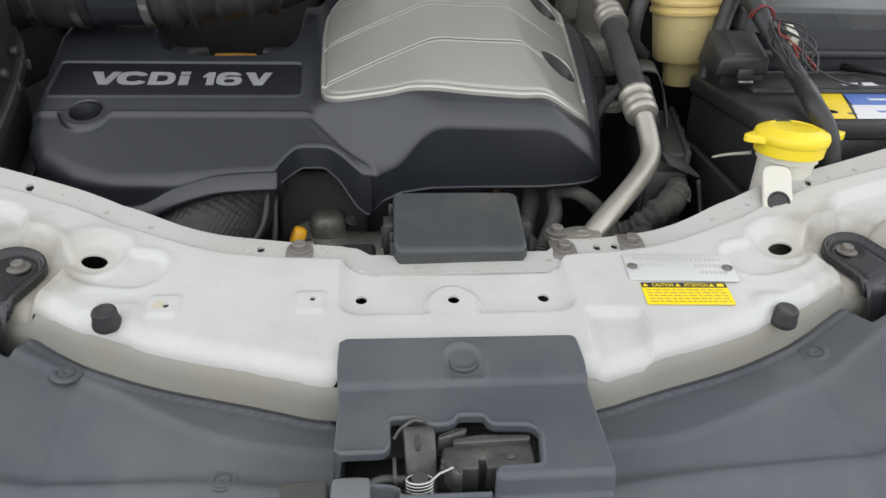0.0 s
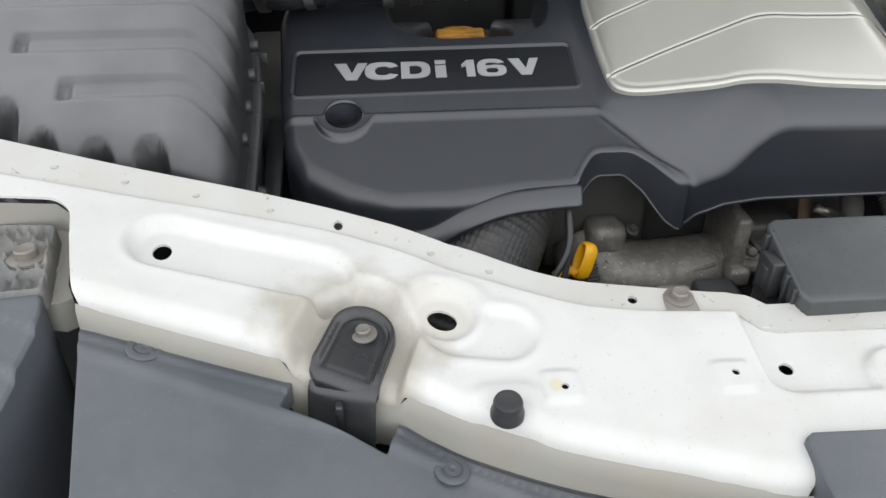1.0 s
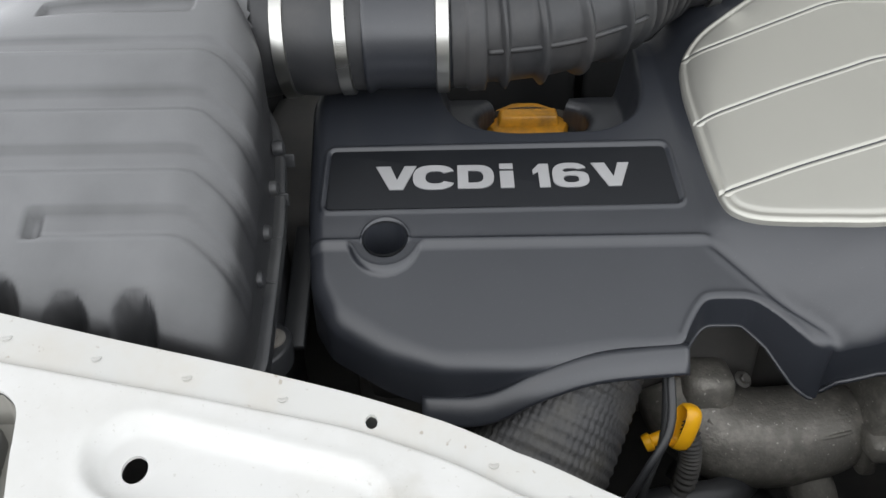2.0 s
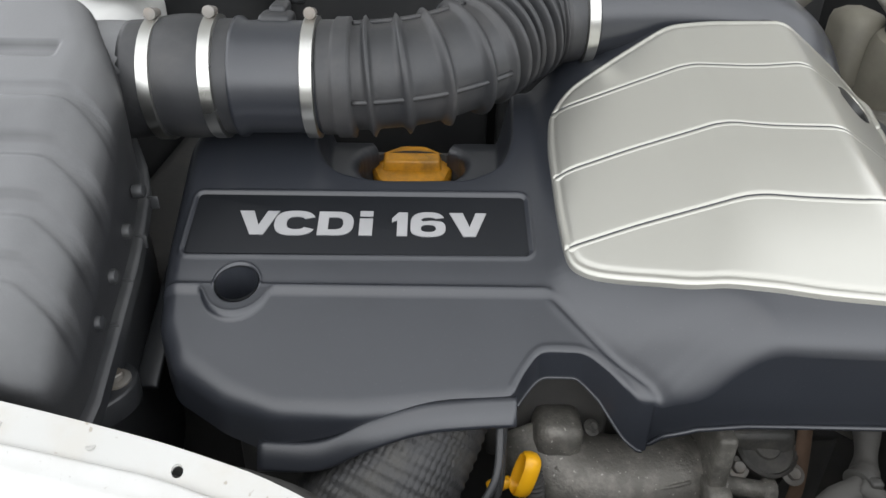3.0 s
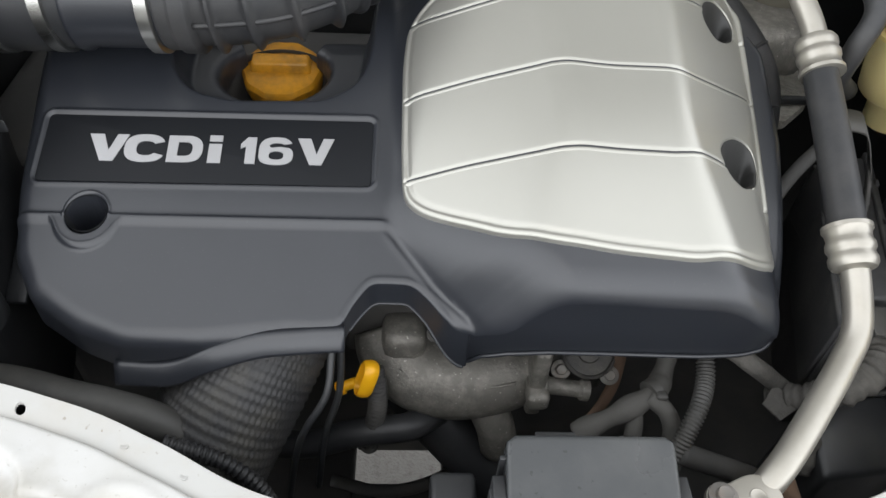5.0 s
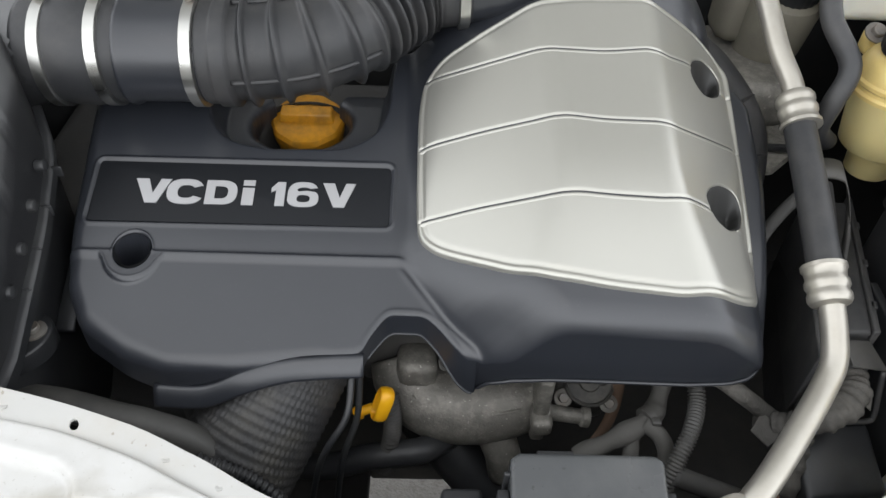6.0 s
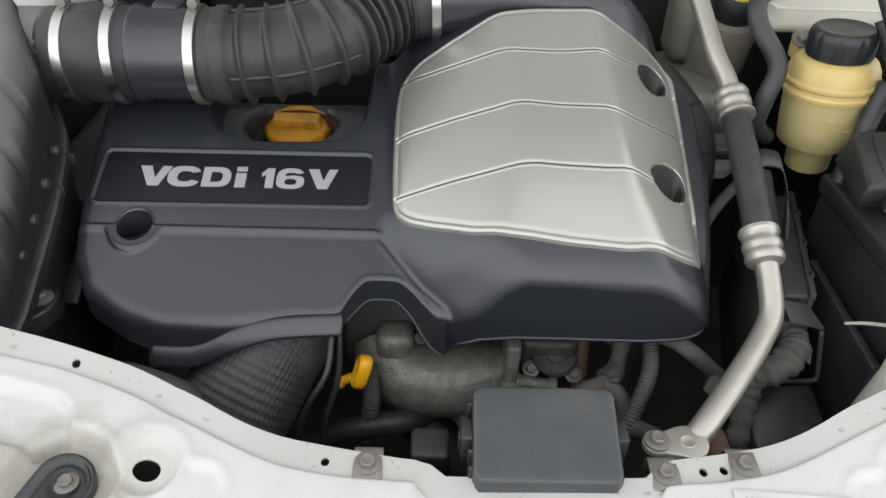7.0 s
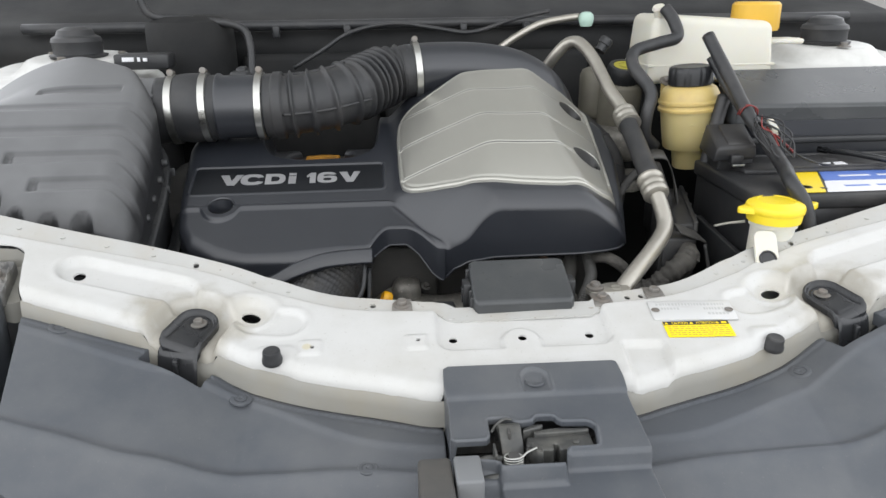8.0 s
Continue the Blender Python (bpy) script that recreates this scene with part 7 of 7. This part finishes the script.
def build_cowl_seal():
    t = thing("cowl_seal", "black rubber seal along the top of the firewall", "seal", (0, 1.19, 1.19))
    tube("seal_strip", [(x, 1.178 + 0.004 * math.sin(5 * x), 1.196) for x in np.linspace(-0.72, 0.72, 40)], 0.0085, M_RUBBER, t, sides=12)
    for x in (-0.30, -0.18, 0.02, 0.13, 0.33):
        block("seal_clip", (x - 0.006, 1.160, 1.176), (x + 0.006, 1.172, 1.196), M_BOX, t, r=0.002)
    p = thing("firewall_pad", "dark quilted sound pad on the firewall", "sound pad", (0, 1.17, 1.0))
    for x0, x1 in ((-0.36, -0.13), (-0.12, 0.10), (0.11, 0.24)):
        block("pad_panel", (x0, 1.150, 0.90), (x1, 1.180, 1.150), M_FIRE, p, r=0.012)


build_cowl_seal()


def build_rear_lines():
    cable("brake_line", "thin grey steel brake line on the firewall", [(-0.500, 1.10, 1.245), (-0.482, 1.10, 1.217), (-0.42, 1.10, 1.210), (-0.352, 1.10, 1.200), (-0.333, 1.09, 1.175), (-0.331, 1.07, 1.12)], 0.0062, M_RUBBER, 10)
    cable("bright_line", "bright aluminium line behind the engine", [(0.070, 1.10, 1.155), (0.10, 1.10, 1.175), (0.14, 1.10, 1.195), (0.18, 1.10, 1.203), (0.205, 1.10, 1.206)], 0.006, M_ALU, 10)
    cable("thin_cable", "thin black cable sagging across the firewall", [(-0.27, 1.12, 1.13), (-0.22, 1.12, 1.158), (-0.172, 1.12, 1.186), (-0.10, 1.12, 1.199), (-0.03, 1.12, 1.190), (0.03, 1.12, 1.183), (0.10, 1.12, 1.203), (0.16, 1.12, 1.215)], 0.0035, M_RUBBER, 8)
    t = thing("valve_cap", "pale green service port cap", "cap", (0.215, 1.09, 1.19))
    lathe("cap", [(0.009, -0.012), (0.0115, -0.006), (0.0125, 0.001), (0.0110, 0.007), (0.0075, 0.010), (0.003, 0.011)], (0.215, 1.09, 1.203), M_MINT, t, sides=22)
    t = thing("left_canister", "dark round canister in front of the firewall", "canister", (-0.43, 1.13, 1.10))
    lathe("canister", [(0.066, -0.10), (0.070, 0.0), (0.070, 0.050), (0.066, 0.062), (0.050, 0.070), (0.02, 0.072)], (-0.435, 1.135, 1.145), M_FIRE, t, sides=36)
    t = thing("control_unit", "black plastic control box with a white printed mark", "control box", (-0.46, 1.0, 1.15))
    block("case", (-0.515, 0.99, 1.145), (-0.436, 1.03, 1.167), M_BOX, t, r=0.003)
    block("print_bar", (-0.502, 0.9885, 1.157), (-0.485, 0.9905, 1.163), M_PAPER, t, r=0.0005)
    block("print_bar", (-0.480, 0.9885, 1.157), (-0.476, 0.9905, 1.163), M_PAPER, t, r=0.0005)
    block("print_bar", (-0.472, 0.9885, 1.157), (-0.466, 0.9905, 1.162), M_PAPER, t, r=0.0005)


M_MINT = material("pale_green_plastic", (0.42, 0.58, 0.50), 0.4, var=0.08)
build_rear_lines()


# ---- headlamp corner ----
def build_headlamp(s):
    t = thing("headlamp", "dark grey headlamp housing with a ribbed fixing pad", "headlamp", (s * 0.52, 0.50, 0.85), group="headlamps")
    pad = fillet([(s * 0.4810, 0.514), (s * 0.4915, 0.570), (s * 0.5340, 0.573), (s * 0.5340, 0.510)], 0.004)

    def zf(X, Y, e):
        z = 0.994 + 0.2 * (Y - 0.54)
        dx, dy = X - s * 0.5000, Y - 0.5430
        h, turn = np.hypot(dx, dy), np.arctan2(dy, dx)
        rays = np.exp(-(np.sin(4 * turn) * h / 4 / 0.0009) ** 2) * sm(h, 0.010, 0.012) * sm(0.030 - h, 0, 0.002)
        bars = np.exp(-((((X - 0.2 * s * (Y - 0.52)) / 0.0066) % 1.0 - 0.5) / 0.15) ** 2) * np.maximum(sm(0.526 - Y, 0, 0.002), sm(Y - 0.563, 0, 0.002))
        return z + 0.0042 * np.maximum(np.maximum(rays, bars), np.exp(-((e - 0.0015) / 0.0012) ** 2)) + 0.0042 * np.exp(-((h - 0.0125) / 0.0012) ** 2) - rnd(e, 0.0012)
    sheet("fixing_pad", pad if s > 0 else pad, zf, 0.0011, M_HEADL, t, drop=0.01, label="ribbed grey fixing pad")
    bolt(t, (s * 0.5000, 0.5430, 0.996), 0.0066)
    body = fillet([(s * 0.4830, 0.5165), (s * 0.4790, 0.500), (s * 0.4850, 0.44), (s * 0.489, 0.36), (s * 0.489, 0.30), (s * 0.62, 0.33), (s * 0.66, 0.50), (s * 0.54, 0.512)], 0.006)

    def top(X, Y, e):
        u = np.abs(X) - 0.4849
        a, b, c = 0.4941 + 0.39 * u - Y, 0.468 + 0.50 * u - Y, 0.440 + 0.9 * u - Y
        z = 0.990 - 0.26 * (0.515 - Y) - 0.003 * sm(a, 0, 0.002) - 0.004 * sm(b, 0, 0.003) - 0.005 * sm(c, 0, 0.003)
        z = z + 0.0012 * (np.exp(-((a + 0.002) / 0.0016) ** 2) + np.exp(-((b + 0.002) / 0.0016) ** 2))
        return z - rnd(e, 0.002)
    sheet("housing", body, top, 0.0024, M_SHROUD, t, drop=0.10)
    at = (s * 0.5118, 0.4890, float(top(np.array([s * 0.5118]), np.array([0.4890]), np.array([0.02]))[0]))
    lathe("boss", [(0.0105, -0.002), (0.0105, 0.001), (0.0090, 0.0018), (0.0060, 0.0010)], at, M_HEADL, t, axis=(0, -0.25, 1), sides=24)
    bolt(t, (at[0], at[1], at[2] + 0.001), 0.0046)
    lens = fillet([(s * 0.496, 0.375), (s * 0.496, 0.28), (s * 0.64, 0.30), (s * 0.655, 0.42)], 0.02)
    sheet("lens", lens, lambda X, Y, e: 0.94 - 0.55 * (0.40 - Y) - rnd(e, 0.012), 0.005, M_GLASS, t, drop=0.06, label="clear lamp lens")
    return t


for side in (-1, 1):
    build_headlamp(side)


def build_latch():
    t = thing("bonnet_latch", "greasy grey steel bonnet latch seen through the cover's opening", "latch", (0.0, 0.34, 0.87))
    z = 0.930
    block("back_plate", (-0.074, 0.300, z - 0.046), (0.040, 0.372, z - 0.041), M_DARK, t, r=0.001)
    # bent safety hook with a slot
    prof = [(0.322, z - 0.030), (0.326, z - 0.016), (0.336, z - 0.006), (0.346, z + 0.0005), (0.353, z - 0.001), (0.3565, z - 0.007), (0.357, z - 0.020)]
    rows = [[(x, y, h - (0.0012 if abs(k) == 1 else 0)) for k, x in zip((-1, -0.8, 0, 0.8, 1), (-0.0400 + 0.05 * (0.346 - y), -0.0390 + 0.05 * (0.346 - y), -0.031, -0.0232, -0.0222))] for y, h in prof]
    loft("safety_hook", rows, M_LATCH, t)
    loft("hook_edge", [[(x, y, h), (x, y + 0.001, h - 0.004)] for x, (y, h) in [(-0.0405 + 0.05 * (0.346 - p[0]), p) for p in prof]], M_LATCH, t)
    block("hook_slot", (-0.0335, 0.337, z - 0.0062), (-0.0310, 0.345, z + 0.0004), M_DARK, t, r=0.0008)
    tube("hook_wire", curve_pts([(-0.0455, 0.346, z - 0.004), (-0.041, 0.352, z - 0.002), (-0.034, 0.3555, z + 0.001), (-0.028, 0.3545, z + 0.001)], 6), 0.0012, M_LATCH, t, sides=8)
    prism("pawl", fillet([(-0.021, 0.326), (0.0008, 0.325), (0.0008, 0.3325), (0.0048, 0.3325), (0.0048, 0.325), (0.0325, 0.324), (0.033, 0.345), (-0.018, 0.343)], 0.0022), z - 0.024, z - 0.008, M_LATCH, t, r=0.0015)
    prism("pawl_lip", fillet([(-0.012, 0.3415), (0.032, 0.3425), (0.0325, 0.3465), (0.004, 0.3478), (-0.012, 0.3455)], 0.0012), z - 0.016, z - 0.0045, M_LATCH, t, r=0.001)
    prism("lever", fillet([(-0.021, 0.3440), (-0.004, 0.3490), (-0.003, 0.3530), (-0.010, 0.3525), (-0.020, 0.3480)], 0.0018), z - 0.012, z - 0.003, M_LATCH, t, r=0.0012)
    for x, y in ((-0.017, 0.331), (0.019, 0.333)):
        lathe("rivet", [(0.0030, 0), (0.0030, 0.0008), (0.0022, 0.0013), (0.0005, 0.0013)], (x, y, z - 0.008), M_LATCH, t, sides=16)
    tube("release_rod", curve_pts([(-0.068, 0.312, z - 0.022), (-0.060, 0.319, z - 0.014), (-0.052, 0.323, z - 0.012), (-0.040, 0.323, z - 0.013)], 6), 0.0030, M_LATCH, t)
    block("rod_stop", (-0.0465, 0.316, z - 0.024), (-0.0445, 0.332, z - 0.004), M_LATCH, t, r=0.0006)
    tube("cross_rod", [(-0.072, 0.3095, z - 0.022), (-0.045, 0.3085, z - 0.018), (-0.030, 0.3085, z - 0.016)], 0.0032, M_LATCH, t, sides=10)
    coil = []
    for i in range(80):
        a = i / 80 * 2 * math.pi * 5
        coil.append((-0.0325 + 0.0072 * math.cos(a), 0.3165 + 0.0042 * math.sin(a), z - 0.016 + 0.011 * i / 80))
    tube("spring", coil + [(-0.022, 0.3175, z - 0.0035), (-0.0145, 0.3195, z - 0.0015)], 0.0009, M_STEEL, t, sides=6)
    lathe("spring_seat", [(0.0085, -0.022), (0.0085, -0.015), (0.0045, -0.014), (0.0045, -0.005), (0.002, -0.005)], (-0.0325, 0.3165, z), M_DARK, t, sides=18)
    prism("spring_arm", fillet([(-0.0185, 0.3275), (-0.0145, 0.3285), (-0.0095, 0.318), (-0.0105, 0.3135), (-0.0145, 0.316), (-0.0185, 0.322)], 0.0015), z - 0.016, z - 0.002, M_LATCH, t, r=0.0012)
    u = thing("latch_release_tab", "grey plastic release lever end below the latch cover", "lever", (-0.07, 0.31, 0.90))
    block("tab", (-0.0785, 0.285, z - 0.022), (-0.0585, 0.3165, z - 0.002), M_TABGREY, u, r=0.002)
    block("tab_head", (-0.0745, 0.3150, z - 0.018), (-0.0625, 0.3185, z - 0.004), M_TABGREY, u, r=0.001)
    block("tab_mount", (-0.1050, 0.270, z - 0.05), (-0.0800, 0.3185, z - 0.004), M_DARK, u, r=0.003)


M_TABGREY = material("grey_lever_plastic", (0.16, 0.165, 0.17), 0.5, var=0.1)
M_LATCH = material("greasy_grey_steel", (0.075, 0.076, 0.074), 0.45, metal=0.4, var=0.35, dirt=(0.26, 0.25, 0.21), amount=0.35, dscale=60)
build_latch()


# ---- bumper front, radiator and raised bonnet ----
def build_outside():
    t = thing("front_bumper", "grey-black bumper top in front of the shroud", "bumper", (0, 0.25, 0.5))
    rows = []
    for x in np.linspace(-0.88, 0.88, 40):
        c = 0.10 * (x / 0.88) ** 2
        rows.append([(x, 0.29 + c, 0.835), (x, 0.255 + c, 0.825), (x, 0.230 + c, 0.80), (x, 0.215 + c, 0.72), (x, 0.21 + c, 0.50), (x, 0.24 + c, 0.30)])
    loft("bumper_skin", rows, M_SHROUD, t)
    r = thing("radiator", "dark finned radiator with a fan shroud behind the crossmember", "radiator", (0, 0.47, 0.4))
    block("core", (-0.36, 0.43, 0.35), (0.36, 0.475, 0.86), M_DARK, r, r=0.004)
    block("top_tank", (-0.38, 0.425, 0.855), (0.38, 0.485, 0.895), M_BOX, r, r=0.012)
    block("fan_shroud", (-0.34, 0.475, 0.38), (0.34, 0.495, 0.88), M_DARK, r, r=0.006)
    # open bonnet above the bay, hinged at the cowl; unseen, white underside bounces light
    b = thing("bonnet", "unseen white bonnet raised on its hinges, underside whitened to bounce light", "bonnet", (0, 1.25, 1.25))
    rows = []
    for u in np.linspace(0, 1, 10):
        y, z = 1.32 - 0.42 * u - 0.10 * u * u, 1.26 + 0.86 * u
        rows.append([(x, y + 0.03 * (x / 0.75) ** 2, z) for x in np.linspace(-0.74, 0.74, 12)])
    loft("outer_skin", rows, M_WHITE, b)
    # pale underside chosen to throw light back onto the bay
    loft("bounce_panel", [[(x * 0.97, y - 0.035, z - 0.01) for x, y, z in row] for row in rows][::-1], M_WHITE, b)


build_outside()
